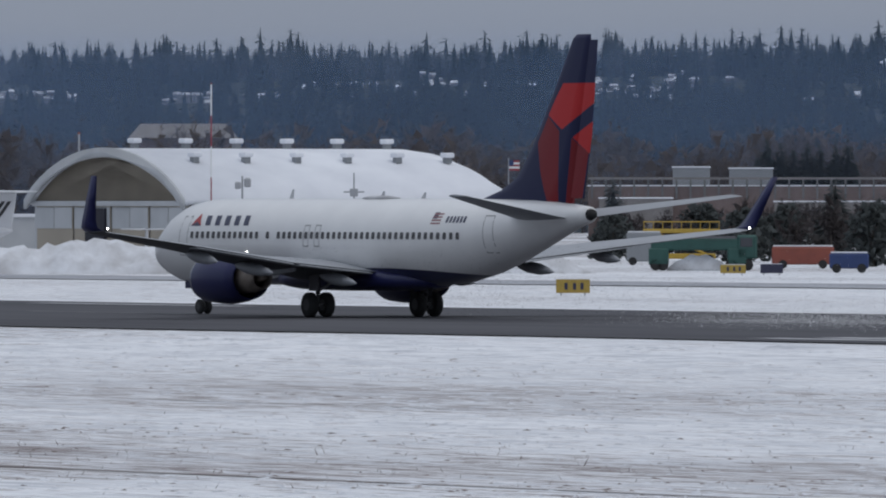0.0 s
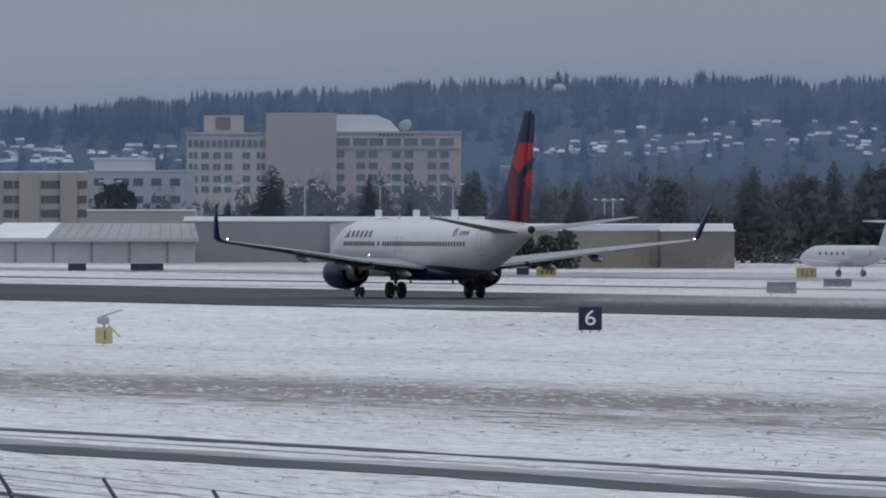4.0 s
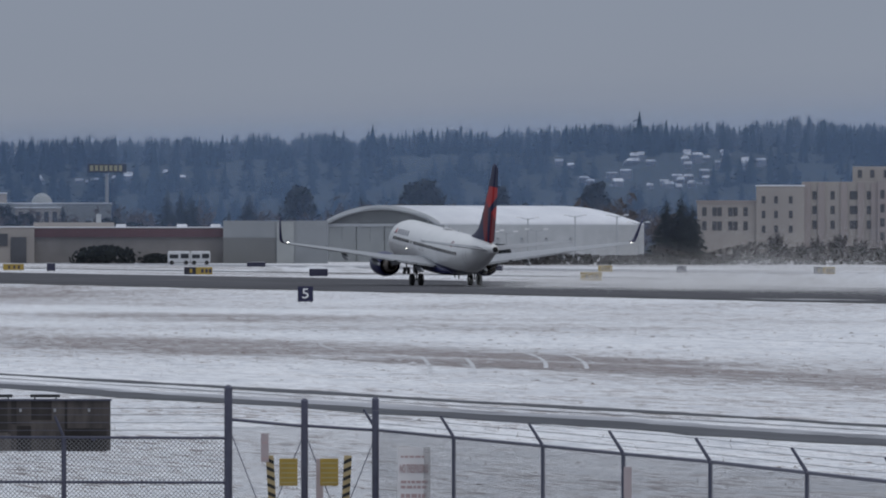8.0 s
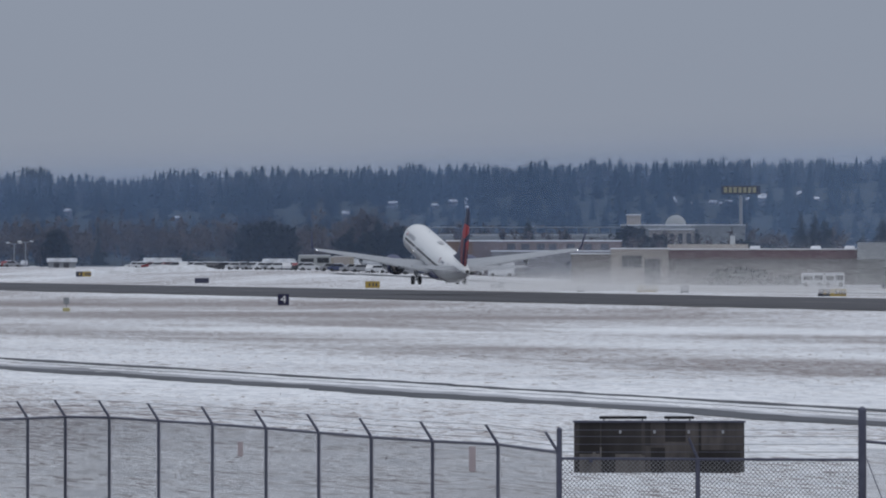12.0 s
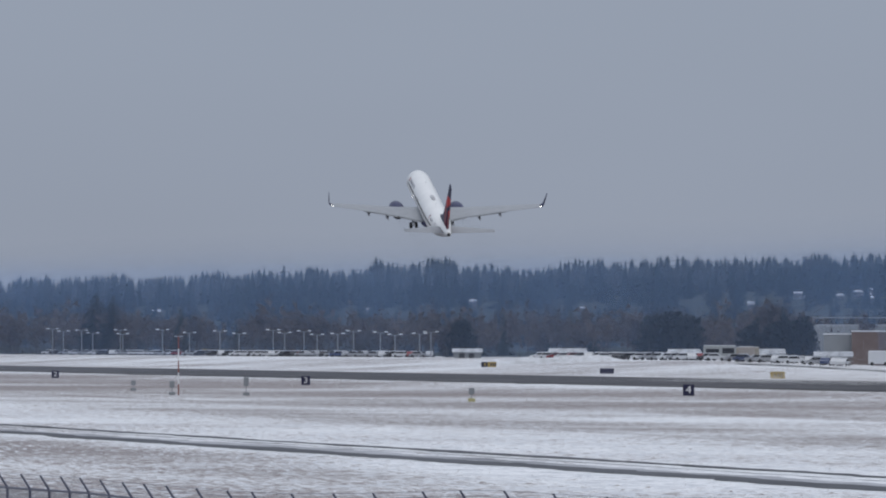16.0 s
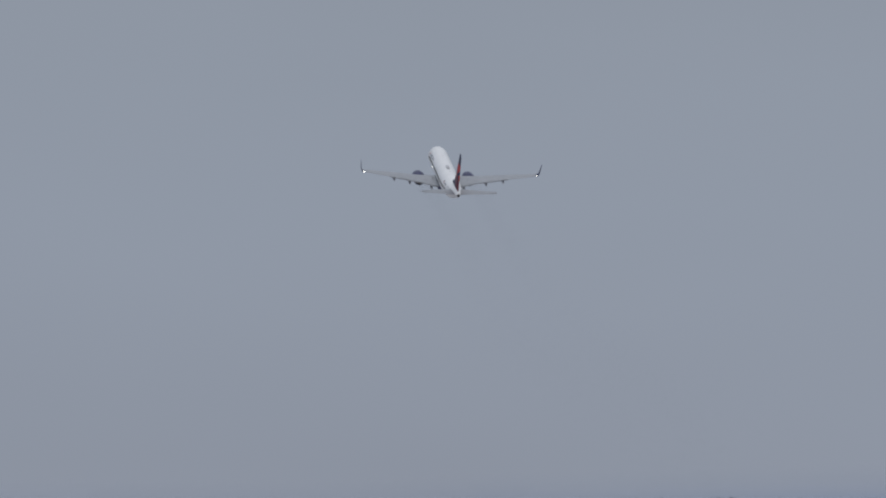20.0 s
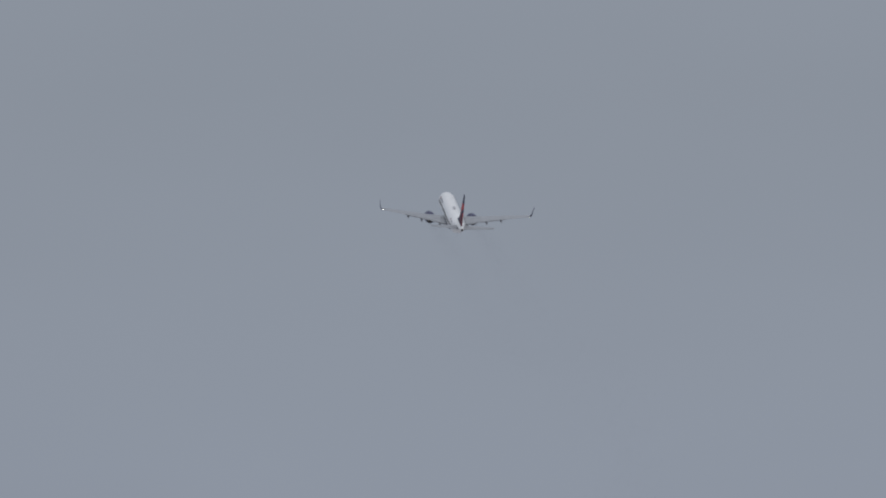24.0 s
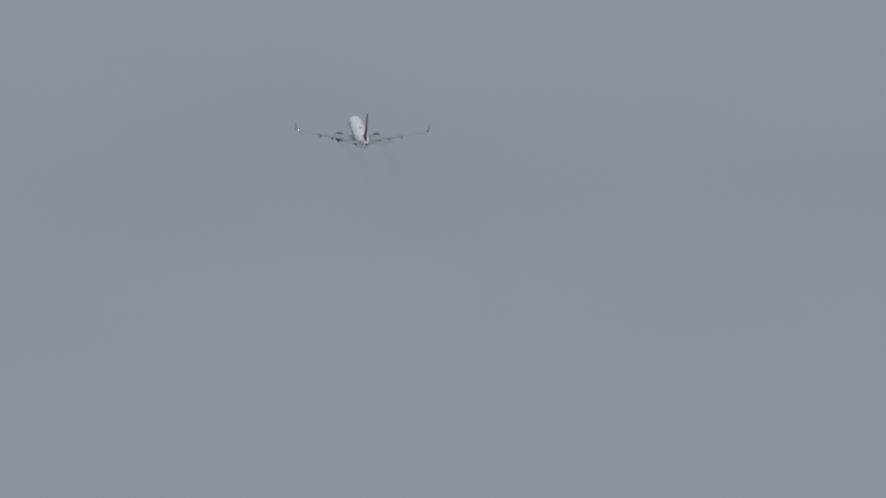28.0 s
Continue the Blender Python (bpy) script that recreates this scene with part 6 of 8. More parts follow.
def business_jet(label, bearing, dist, length, turn, stripe, ttail=True, up=0.0):
    """A parked jet: x forward; about length metres long."""
    s = site("business_jet", label, "airplane", bearing, dist, turn, "parked jets")
    k = length / 20.0
    f = [(0, 0.05, 2.0), (0.5, 0.5, 2.05), (1.5, 0.85, 2.15), (3, 1.12, 2.3), (5, 1.2, 2.35), (13, 1.2, 2.35), (15.5, 1.05, 2.5), (18, 0.65, 2.85), (19.6, 0.25, 3.1), (20, 0.1, 3.15)]
    part("fuselage", loft(bmesh.new(), [ring_x(k * (10 - q), 0, k * z, k * r, k * r * 1.05, 18) for q, r, z in f]), JET_WHITE, s, "", True)
    part("cheat_line", loft(bmesh.new(), [[(k * (10 - q), sgn * k * (r + 0.02), k * (z - 0.25)) for q, r, z in ((4, 1.17, 2.3), (13, 1.2, 2.35), (16, 0.98, 2.6))] for sgn in (-1, -1)] and [[(k * 6, -k * 1.2, k * 2.05), (k * 6, -k * 1.21, k * 2.25)], [(-k * 5, -k * 1.16, k * 2.25), (-k * 5, -k * 1.17, k * 2.4)]], False, loop=False), stripe, s)
    for side in (-1, 1):
        part("wing", plate(bmesh.new(), [airfoil(k * 1.8, k * 4.2, side * k * 0.8, k * 1.5, 0.11, 7), airfoil(-k * 2.6, k * 1.3, side * k * 9.2, k * 2.0, 0.09, 7)]), JET_WHITE, s, "", True)
        tz = 6.3 if ttail else 3.1
        part("tailplane", plate(bmesh.new(), [airfoil(-k * 8.4, k * 2.3, side * 0.05, k * tz, 0.12, 7), airfoil(-k * 9.6, k * 1.2, side * k * 4.0, k * (tz + 0.05), 0.12, 7)]), JET_WHITE, s, "", True)
        e = part("engine", loft(bmesh.new(), [ring_x(-k * q, side * k * 1.75, k * 2.85, k * r, k * r, 14) for q, r in ((3.6, 0.5), (4.2, 0.62), (6.2, 0.6), (7.4, 0.42))]), JET_WHITE, s, "", True)
        part("inlet", rod(bmesh.new(), (-k * 3.55, side * k * 1.75, k * 2.85), (-k * 3.8, side * k * 1.75, k * 2.85), k * 0.46, k * 0.46, 12), BLACK, e)
        part("wheel", rod(bmesh.new(), (-k * 0.8, side * k * 1.5, k * 0.38), (-k * 0.8, side * k * 1.85, k * 0.38), k * 0.38, k * 0.38, 12), TYRE, s)
        part("gear_leg", rod(bmesh.new(), (-k * 0.8, side * k * 1.6, k * 0.4), (-k * 0.8, side * k * 1.5, k * 1.6), k * 0.09, k * 0.09, 8), STRUT, s)
    fin = [[(-k * 6.6, w, k * 3.0) for w in (0.1, -0.1)] + [(-k * 9.9, w, k * 3.1) for w in (-0.1, 0.1)], [(-k * 8.5, w, k * 6.3) for w in (0.07, -0.07)] + [(-k * 10.4, w, k * 6.35) for w in (-0.07, 0.07)]]
    part("fin", loft(bmesh.new(), fin), stripe if not ttail else JET_WHITE, s)
    if ttail and stripe is STRIPE_BLACK:
        for off in (0.0, 0.55):
            for sgn in (-1, 1):
                pts = [(-k * (6.2 + off + 2.9 * u), sgn * 0.12, k * (3.1 + 2.4 * u ** 1.8)) for u in (0, 0.25, 0.5, 0.75, 1)]
                part("tail_stripe", loft(bmesh.new(), [[(x, y, z), (x - 0.3 * k, y, z), (x - 0.3 * k, y * 1.05, z + 0.05), (x, y * 1.05, z + 0.05)] for x, y, z in pts]), stripe, s)
    part("nose_wheel", rod(bmesh.new(), (k * 7.2, -k * 0.14, k * 0.28), (k * 7.2, k * 0.14, k * 0.28), k * 0.28, k * 0.28, 12), TYRE, s)
    part("nose_leg", rod(bmesh.new(), (k * 7.2, 0, k * 0.28), (k * 7.1, 0, k * 1.6), k * 0.08, k * 0.08, 8), STRUT, s)
    part("cockpit_window", loft(bmesh.new(), [ring_x(k * (10 - q), 0, k * (z + 0.35), k * r, k * 0.32, 12) for q, r in ((2.0, 0.72), (2.9, 0.88)) for z in (2.2,)]), GLASS_DARK, s)
    me = None
    for side in (-1, 1):
        for i in range(6):
            m = Matrix.Translation((k * (4 - 1.25 * i), side * k * 1.17, k * 2.65))
            if me is None:
                ob = part("cabin_window", boxed(-0.2 * k, 0.2 * k, -0.03, 0.03, -0.16 * k, 0.16 * k, 0.04), GLASS_DARK, s)
                ob.matrix_basis, me = m, ob.data
            else:
                shared("cabin_window", me, s, m)


STRIPE_BLACK = material("jet_black_stripe", (0.03, 0.03, 0.035), 0.3)
STRIPE_BLUE = material("jet_navy_tail", (0.03, 0.035, 0.09), 0.3)
STRIPE_GREY = material("jet_grey_tail", (0.14, 0.14, 0.15), 0.3)
business_jet("large white jet with a black curved tail stripe parked on snow", 484.4, 930, 21, 155, STRIPE_BLACK)
business_jet("white propeller-sized jet parked by the tan hangar", 506.7, 900, 11, 95, STRIPE_GREY)
business_jet("small jet with a charcoal tail parked by the service shed", 433.2, 1010, 13, 160, STRIPE_GREY, False)
business_jet("white jet parked before the black hangar door", 449.5, 1020, 11, 20, STRIPE_GREY)
business_jet("large white T-tailed jet before the charcoal hangar", 401.1, 1120, 19, 122, STRIPE_GREY)
business_jet("white T-tailed jet with navy engines by the parked cars", 381.5, 1110, 18, 122, STRIPE_BLUE)
business_jet("white T-tailed jet before the grey hangar doors", 419.7, 1080, 15, 175, STRIPE_GREY)
business_jet("low-tailed white jet with dark stripes on the apron", 409.2, 1090, 13, 160, STRIPE_BLACK, False)
business_jet("white jet with a grey tail beside the long hangar", 461.3, 960, 14, 170, STRIPE_GREY)


def car_mesh():
    bm = bmesh.new()
    prof = [(-2.2, 0.35), (-2.2, 0.85), (-1.6, 0.95), (-1.0, 1.42), (0.5, 1.45), (1.1, 0.98), (2.1, 0.85), (2.2, 0.35)]
    return loft(bm, [[(x, y, z) for x, z in prof] for y in (-0.85, 0.85)])


def make_car(tone, snowy, name="parked_car", label="parked car with snow on its roof"):
    s = thing(name, label, "car", group="parked cars")
    part("body", car_mesh(), tone, s)
    part("glasshouse", loft(bmesh.new(), [[(-1.35, y, 0.98), (-0.95, y, 1.36), (0.48, y, 1.38), (0.95, y, 0.98)] for y in (-0.87, 0.87)]), GLASS_DARK, s)
    if snowy:
        part("roof_snow", boxed(-1.0, 0.55, -0.7, 0.7, 1.43, 1.55, 0.05), SNOW, s)
    for x in (-1.35, 1.35):
        for y in (-0.8, 0.8):
            part("wheel", rod(bmesh.new(), (x, y - 0.1, 0.32), (x, y + 0.1, 0.32), 0.32, 0.32, 10), TYRE, s)
    return s


def car_rows():
    protos = [make_car(t, i % 2 == 0) for i, t in enumerate(CAR_TONES)]
    used = [False] * len(protos)

    def put(m):
        i = rng.choices(range(5), (6, 5, 4, 0.4, 0.6))[0]
        if used[i]:
            copy_thing(protos[i], m)
        else:
            used[i] = True
            protos[i].matrix_basis = m
    for b0, b1, dist, count in ((389.4, 397.3, 1130, 9), (155.2, 172.5, 1720, 22), (156.2, 180.4, 1790, 26), (173.6, 184.6, 1690, 12), (127.2, 144.5, 1900, 26),
                                (110.2, 146.0, 2000, 40), (109.2, 142.8, 2040, 36), (124.7, 143.7, 1930, 20), (565.6, 576.1, 1300, 8)):
        for k in range(count):
            b = b0 + (b1 - b0) * (k + rng.uniform(0.2, 0.8)) / count
            p = spot(b, beyond(b, dist + rng.uniform(-6, 6)))
            put(pose(p.x, p.y, land(p.x, p.y), 0, 0, -90 - b * 0.0573 + rng.choice((0, 90, 0, 180)) + rng.uniform(-12, 12)))
    for i, u in enumerate(used):
        if not u:
            protos[i].matrix_basis = facing(160.4, beyond(160.4, 1700) + 9 * i, land(*spot(160.4, beyond(160.4, 1700)).xy))


car_rows()


def box_vehicle(name, label, category, bearing, dist, w, h, mat, dark=True, turn=0, deep=2.4):
    s = site(name, label, category, bearing, beyond(bearing, dist), turn)
    part("body", boxed(-w / 2, w / 2, 0, deep, 0.35, h, 0.12), mat, s)
    if dark:
        part("window", boxed(w * 0.08, w * 0.44, -0.05, 0.02, h * 0.5, h * 0.85, 0.03), GLASS_DARK, s)
        part("window", boxed(-w * 0.42, -w * 0.02, -0.05, 0.02, h * 0.5, h * 0.8, 0.03), GLASS_DARK, s)
    part("roof_snow", boxed(-w / 2 + 0.1, w / 2 - 0.1, 0.1, deep - 0.1, h, h + 0.12, 0.05), SNOW, s)
    for x in (-w * 0.32, w * 0.32):
        part("wheel", rod(bmesh.new(), (x, -0.02, 0.38), (x, 0.25, 0.38), 0.38, 0.38, 12), TYRE, s)
    return s


def green_hauler():
    """A green carrier that stands over a heap of snow on two end frames."""
    s = site("green_hauler", "dark green yard carrier standing over a heap of snow", "truck", 558.6, 900)
    part("deck", boxed(-4.0, 4.0, 0, 2.4, 1.7, 2.7, 0.15), GREEN_PAINT, s)
    for x0, x1 in ((-4.2, -2.5), (2.4, 4.1)):
        part("end_frame", boxed(x0, x1, -0.1, 2.5, 0.45, 1.9, 0.12), GREEN_PAINT, s)
    part("cab", boxed(3.2, 4.9, -0.1, 2.5, 1.0, 3.0, 0.15), GREEN_PAINT, s)
    part("cab_window", boxed(3.5, 4.5, -0.16, -0.08, 2.0, 2.75, 0.03), PANE_GREY, s)
    part("deck_rail", boxed(-3.9, 3.1, -0.05, 0.02, 2.72, 2.9), GEAR_DARK, s)
    for x in (-3.6, -3.0, 2.7, 4.1):
        part("wheel", rod(bmesh.new(), (x, -0.1, 0.48), (x, 0.35, 0.48), 0.48, 0.48, 14), TYRE, s)
    bm = bmesh.new()
    loft(bm, [[(x, 0.4 + 1.6 * k, -0.1) for x in (-2.7, 2.7)][::-1] + [(-2.6 + 0.65 * i, 0.4 + 1.6 * k, 0.1 + 1.25 * math.sin(math.pi * (i + 0.15) / 8.3) ** 0.8 + 0.12 * math.sin(2.7 * i)) for i in range(9)] for k in (0, 1)])
    heap = part("snow_pile", bm, DIRTY_SNOW, None, "", True)
    heap.matrix_basis = s.matrix_basis.copy()
    tagged(heap, "heap of ploughed snow under the green carrier", "snow bank")


def yellow_lift():
    """A long yellow platform on a scissor frame."""
    s = site("yellow_lift", "yellow platform lift behind the green carrier", "loader", 557.0, 1000)
    part("platform", boxed(-3.6, 3.6, 0, 2.2, 2.9, 3.3, 0.06), YELLOW_PAINT, s)
    part("chassis", boxed(-3.2, 3.2, 0.1, 2.1, 0.5, 1.0, 0.08), YELLOW_PAINT, s)
    for x in (-1, 1):
        part("scissor_arm", rod(bmesh.new(), (-2.4 * x, 0.3, 0.9), (2.4 * x, 0.3, 2.95), 0.12, 0.12, 8), YELLOW_PAINT, s)
    for k in range(9):
        x = -3.5 + 0.875 * k
        part("rail_post", rod(bmesh.new(), (x, 0.05, 3.25), (x, 0.05, 3.95), 0.04, 0.04, 6), YELLOW_PAINT, s)
    part("hand_rail", rod(bmesh.new(), (-3.55, 0.05, 3.95), (3.55, 0.05, 3.95), 0.05, 0.05, 6), YELLOW_PAINT, s)
    for x in (-2.6, 2.6):
        part("wheel", rod(bmesh.new(), (x, 0.0, 0.45), (x, 0.4, 0.45), 0.45, 0.45, 14), TYRE, s)


def wheel_loader():
    """A dark loader nosed into the snow bank, its bucket low."""
    s = site("wheel_loader", "dark wheel loader clearing the high snow bank", "loader", 519.8, 846)
    part("body", loft(bmesh.new(), [[(x, y, z) for x, z in ((-0.4, 0.7), (2.9, 0.7), (3.0, 1.7), (1.4, 1.9), (-0.4, 1.7))] for y in (0.2, 2.0)]), GEAR_DARK, s)
    part("cab", loft(bmesh.new(), [[(x, y, z) for x, z in ((-0.3, 1.6), (1.4, 1.8), (1.2, 3.1), (0.0, 3.1))] for y in (0.35, 1.85)]), GLASS_DARK, s, "dark glazed cab")
    part("cab_roof", boxed(-0.15, 1.35, 0.25, 1.95, 3.1, 3.24, 0.05), GEAR_DARK, s)
    for y in (0.5, 1.7):
        part("lift_arm", rod(bmesh.new(), (-0.2, y, 1.5), (-2.4, y, 0.7), 0.16, 0.13, 8), GEAR_DARK, s)
    part("bucket", loft(bmesh.new(), [[(-2.3, y, 1.1), (-2.6, y, 0.25), (-3.4, y, 0.1), (-3.3, y, 0.2), (-2.75, y, 0.4), (-2.45, y, 1.15)] for y in (-0.1, 2.3)]), RIM_DARK, s, "low steel bucket")
    for x in (-1.1, 2.0):
        for y in (0.0, 1.8):
            w = part("wheel", rod(bmesh.new(), (x, y, 0.75), (x, y + 0.5, 0.75), 0.75, 0.75, 18), TYRE, s)
            part("hub", rod(bmesh.new(), (x, y - 0.02, 0.75), (x, y + 0.02, 0.75), 0.32, 0.32, 12), GEAR_DARK, w)
    part("exhaust_pipe", rod(bmesh.new(), (2.3, 0.8, 1.7), (2.3, 0.8, 2.6), 0.06, 0.06, 8), BLACK, s)


box_vehicle("airport_van", "white airport van with dark windows beside the taxiway", "van", 218.8, 1780, 3.7, 2.2, JET_WHITE)
box_vehicle("airport_van", "white airport van with dark windows beside the taxiway", "van", 220.8, 1780, 3.3, 2.2, JET_WHITE)
box_vehicle("box_trailer", "white box trailer parked by the brown building", "trailer", 187.2, 1950, 4.2, 2.9, JET_WHITE, False)
box_vehicle("box_trailer", "white box trailer parked by the brown building", "trailer", 189.8, 1950, 5.2, 2.9, JET_WHITE, False)
box_vehicle("white_truck", "white box truck parked in the lot", "truck", 174.9, 1700, 3.0, 2.8, WALL_CREAM, False)
box_vehicle("shuttle_bus", "white shuttle bus with teal windows in the car park", "bus", 172.4, 1735, 6.4, 2.9, WALL_PALE)
box_vehicle("cargo_tent", "beige tarpaulin cargo box in the snowy lot", "container", 175.0, 1730, 4.4, 2.7, WALL_BEIGE, False)
box_vehicle("tow_tractor", "red tow tractor on the snowy apron", "tractor", 413.4, 1020, 2.4, 1.4, RUST_PAINT, False)
box_vehicle("apron_bin", "dark blue steel bin on the apron", "bin", 410.5, 985, 2.0, 1.2, BLUE_PAINT, False)
green_hauler()
wheel_loader()
box_vehicle("red_container", "rust-red container in the snowy yard", "container", 568.3, 930, 5.4, 1.9, RUST_PAINT, False)
box_vehicle("blue_container", "blue skip standing in the snow", "container", 572.6, 870, 3.2, 1.6, BLUE_PAINT, False)
yellow_lift()
box_vehicle("white_cargo_van", "white cargo van parked in the yard", "van", 553.5, 980, 3.2, 3.0, WALL_GREY, False)
box_vehicle("blue_truck", "blue truck behind the warehouse", "truck", 350.9, 1700, 3.4, 8.1, BLUE_PAINT, False)
box_vehicle("ground_unit", "grey ground power unit before the long hangar", "cart", 454.5, 1000, 1.6, 1.5, POLE_GREY, False)
box_vehicle("pale_tank", "pale square tank beside the parked jets", "tank", 387.7, 1150, 3.6, 3.36, WALL_WHITE, False)
box_vehicle("apron_cart", "dark service cart beside the hangar door", "cart", 427.9, 1030, 2.6, 1.2, DOOR_GREY, False)


def mast(bearing, dist, top, r, label, banded=False, base=None, head=None):
    s = site("light_mast" if head else "obstruction_mast", label, "mast", bearing, beyond(bearing, dist))
    top *= beyond(bearing, dist) / dist
    n = 6 if banded else 1
    tones = (LOGO_RED, SIGN_WHITE)
    for k in range(n):
        part("pole", rod(bmesh.new(), (0, 0, top * k / n - (0.3 if k == 0 else 0)), (0, 0, top * (k + 1) / n), r, r * 0.9, 8), tones[k % 2] if banded else (WALL_GREY if head == "lot" else POLE_GREY), s)
    if head == "flood":
        part("lamp_head", boxed(-1.3, 1.3, -0.3, 0.3, top - 0.1, top + 0.5, 0.05), POLE_GREY, s)
        for x in (-1.0, -0.35, 0.35, 1.0):
            part("lamp", boxed(x - 0.22, x + 0.22, -0.5, -0.3, top - 0.05, top + 0.4, 0.04), WALL_GREY, s)
    elif head == "street":
        for sx in (-1, 1):
            part("arm", rod(bmesh.new(), (0, 0, top - 0.2), (sx * 1.4, 0, top + 0.15), 0.06, 0.05, 6), POLE_GREY, s)
            part("lamp", boxed(min(sx * 1.2, sx * 2.0), max(sx * 1.2, sx * 2.0), -0.16, 0.16, top + 0.08, top + 0.26, 0.05), SIGN_WHITE, s)
    elif head == "lot":
        for sx in (-1, 1):
            part("arm", rod(bmesh.new(), (0, 0, top - 0.1), (sx * 1.2, 0, top + 0.2), 0.08, 0.06, 6), WALL_GREY, s)
            part("lamp", boxed(min(sx * 1.0, sx * 1.9), max(sx * 1.0, sx * 1.9), -0.2, 0.2, top + 0.1, top + 0.34, 0.05), SIGN_WHITE, s)
    else:
        part("top_light", bmesh_ball((0, 0, top + 0.1), r * 1.3), RUST_PAINT, s)


mast(513.2, 905, 15.66, 0.06, "tall red and white banded mast beside the hangar", True)
mast(469.8, 1150, 15.16, 0.08, "tall red and white banded mast behind the hangars", True)
mast(461.9, 1200, 13.0, 0.1, "slim pale mast behind the hangars")
mast(480.5, 1200, 13.38, 0.1, "slim pale mast behind the pavilion")
mast(470.9, 1085, 9.19, 0.09, "slim pale pole beside the long hangar")
mast(500.9, 1000, 12.1, 0.1, "slim pole at the end of the hangar")
mast(427.4, 1200, 17.36, 0.09, "tall red and white banded mast by the hangar doors", True)
mast(387.3, 1160, 14.88, 0.1, "tall floodlight mast above the parked cars", True, head="flood")
mast(350.1, 1500, 13.08, 0.17, "floodlight mast behind the warehouse", head="flood")
for t_b, top in ((344.8, 12.32), (358.9, 9.62), (359.7, 9.62), (324.2, 12.07), (331.0, 12.27), (338.0, 12.27), (312.9, 12.87)):
    mast(t_b, 1900, top, 0.13, "street lamp on a tall grey pole", head="street")
for k, t_b in enumerate((248.0, 249.3, 251.3, 252.1, 255.7, 259.6, 261.6)):
    mast(t_b, 1830, (5.6, 5.4, 7.8, 5.8, 8.2, 8.2, 7.0)[k], 0.11, "street lamp before the arched hangar", head="street")
for b, top in zip((109.7, 111.3, 112.4, 114.0, 116.1, 117.4, 120.8, 123.6, 126.4, 128.0, 130.3, 131.3, 133.1, 135.4,
                   136.9, 138.9, 140.9, 142.6, 143.9, 146.1),
                  (4.6, 4.2, 4.4, 3.9, 4.5, 3.8, 4.6, 4.1, 4.4, 4.0, 4.7, 4.2, 4.5, 3.9, 4.1, 4.6, 4.4, 4.0, 4.2, 4.5)):
    mast(b + 0.6 * math.sin(b * 7), 1950, top, 0.13, "street lamp over the far car park", head="lot")


# trees close behind the buildings
def conifer(bearing, dist, h, w, seed, label="dark conifer behind the airfield buildings"):
    s = site("conifer", label, "tree", bearing, beyond(bearing, dist))
    h, w = h * beyond(bearing, dist) / dist, w * beyond(bearing, dist) / dist
    h = max(4.0, h - (s.location.z + 0.5))
    rnd = random.Random(seed)
    part("trunk", rod(bmesh.new(), (0, 0, -0.3), (0, 0, h * 0.5), 0.03 * h, 0.012 * h, 7), BARK, s)
    v, f, n = [], [], []
    spruce_into(v, f, n, 0, 0, 0.02 * h, h * 0.98, w, rnd, 760, rnd.uniform(0.55, 0.9), spray=0.66)
    new("crown", leafy("crown", v, f, n, CONIFER_NEAR if dist < 1700 else CONIFER_MID)).parent = s


def shrub(bearing, dist, w, h, seed, label="dark evergreen shrub"):
    """A rounded crown of many small clumps over short stems."""
    s = site("shrub", label, "shrub", bearing, beyond(bearing, dist))
    h, w = h * beyond(bearing, dist) / dist, w * beyond(bearing, dist) / dist
    rnd = random.Random(seed)
    part("stem", rod(bmesh.new(), (0, 0, -0.2), (0, 0, h * 0.6), 0.03 * h + 0.04, 0.02 * h, 6), BARK, s)
    v, f, n = [], [], []
    for k in range(620):
        a, u = rnd.uniform(0, 6.28), rnd.random() ** 0.5
        z = rnd.uniform(0.02, 1.0)
        r = w * 0.5 * u * math.sqrt(max(0.05, 1 - (max(0.0, z - 0.35) / 0.68) ** 2)) * rnd.uniform(0.75, 1.12)
        x, y, q = r * math.cos(a), r * math.sin(a), rnd.uniform(0.03, 0.075) * (w + h) * 0.6
        b = len(v)
        for i in range(5):
            v.append((x + q * rnd.uniform(-1, 1), y + q * rnd.uniform(-1, 1), max(0.0, z * h + q * rnd.uniform(-1, 1))))
            n.append((x / w * 1.6, y / w * 1.6, 0.25 + 0.7 * z))
        f += [(b, b + 1, b + 2), (b + 1, b + 2, b + 3), (b + 2, b + 3, b + 4), (b, b + 2, b + 4)]
    new("crown", leafy("crown", v, f, n, CONIFER_NEAR if dist < 1700 else SHRUB_FAR)).parent = s


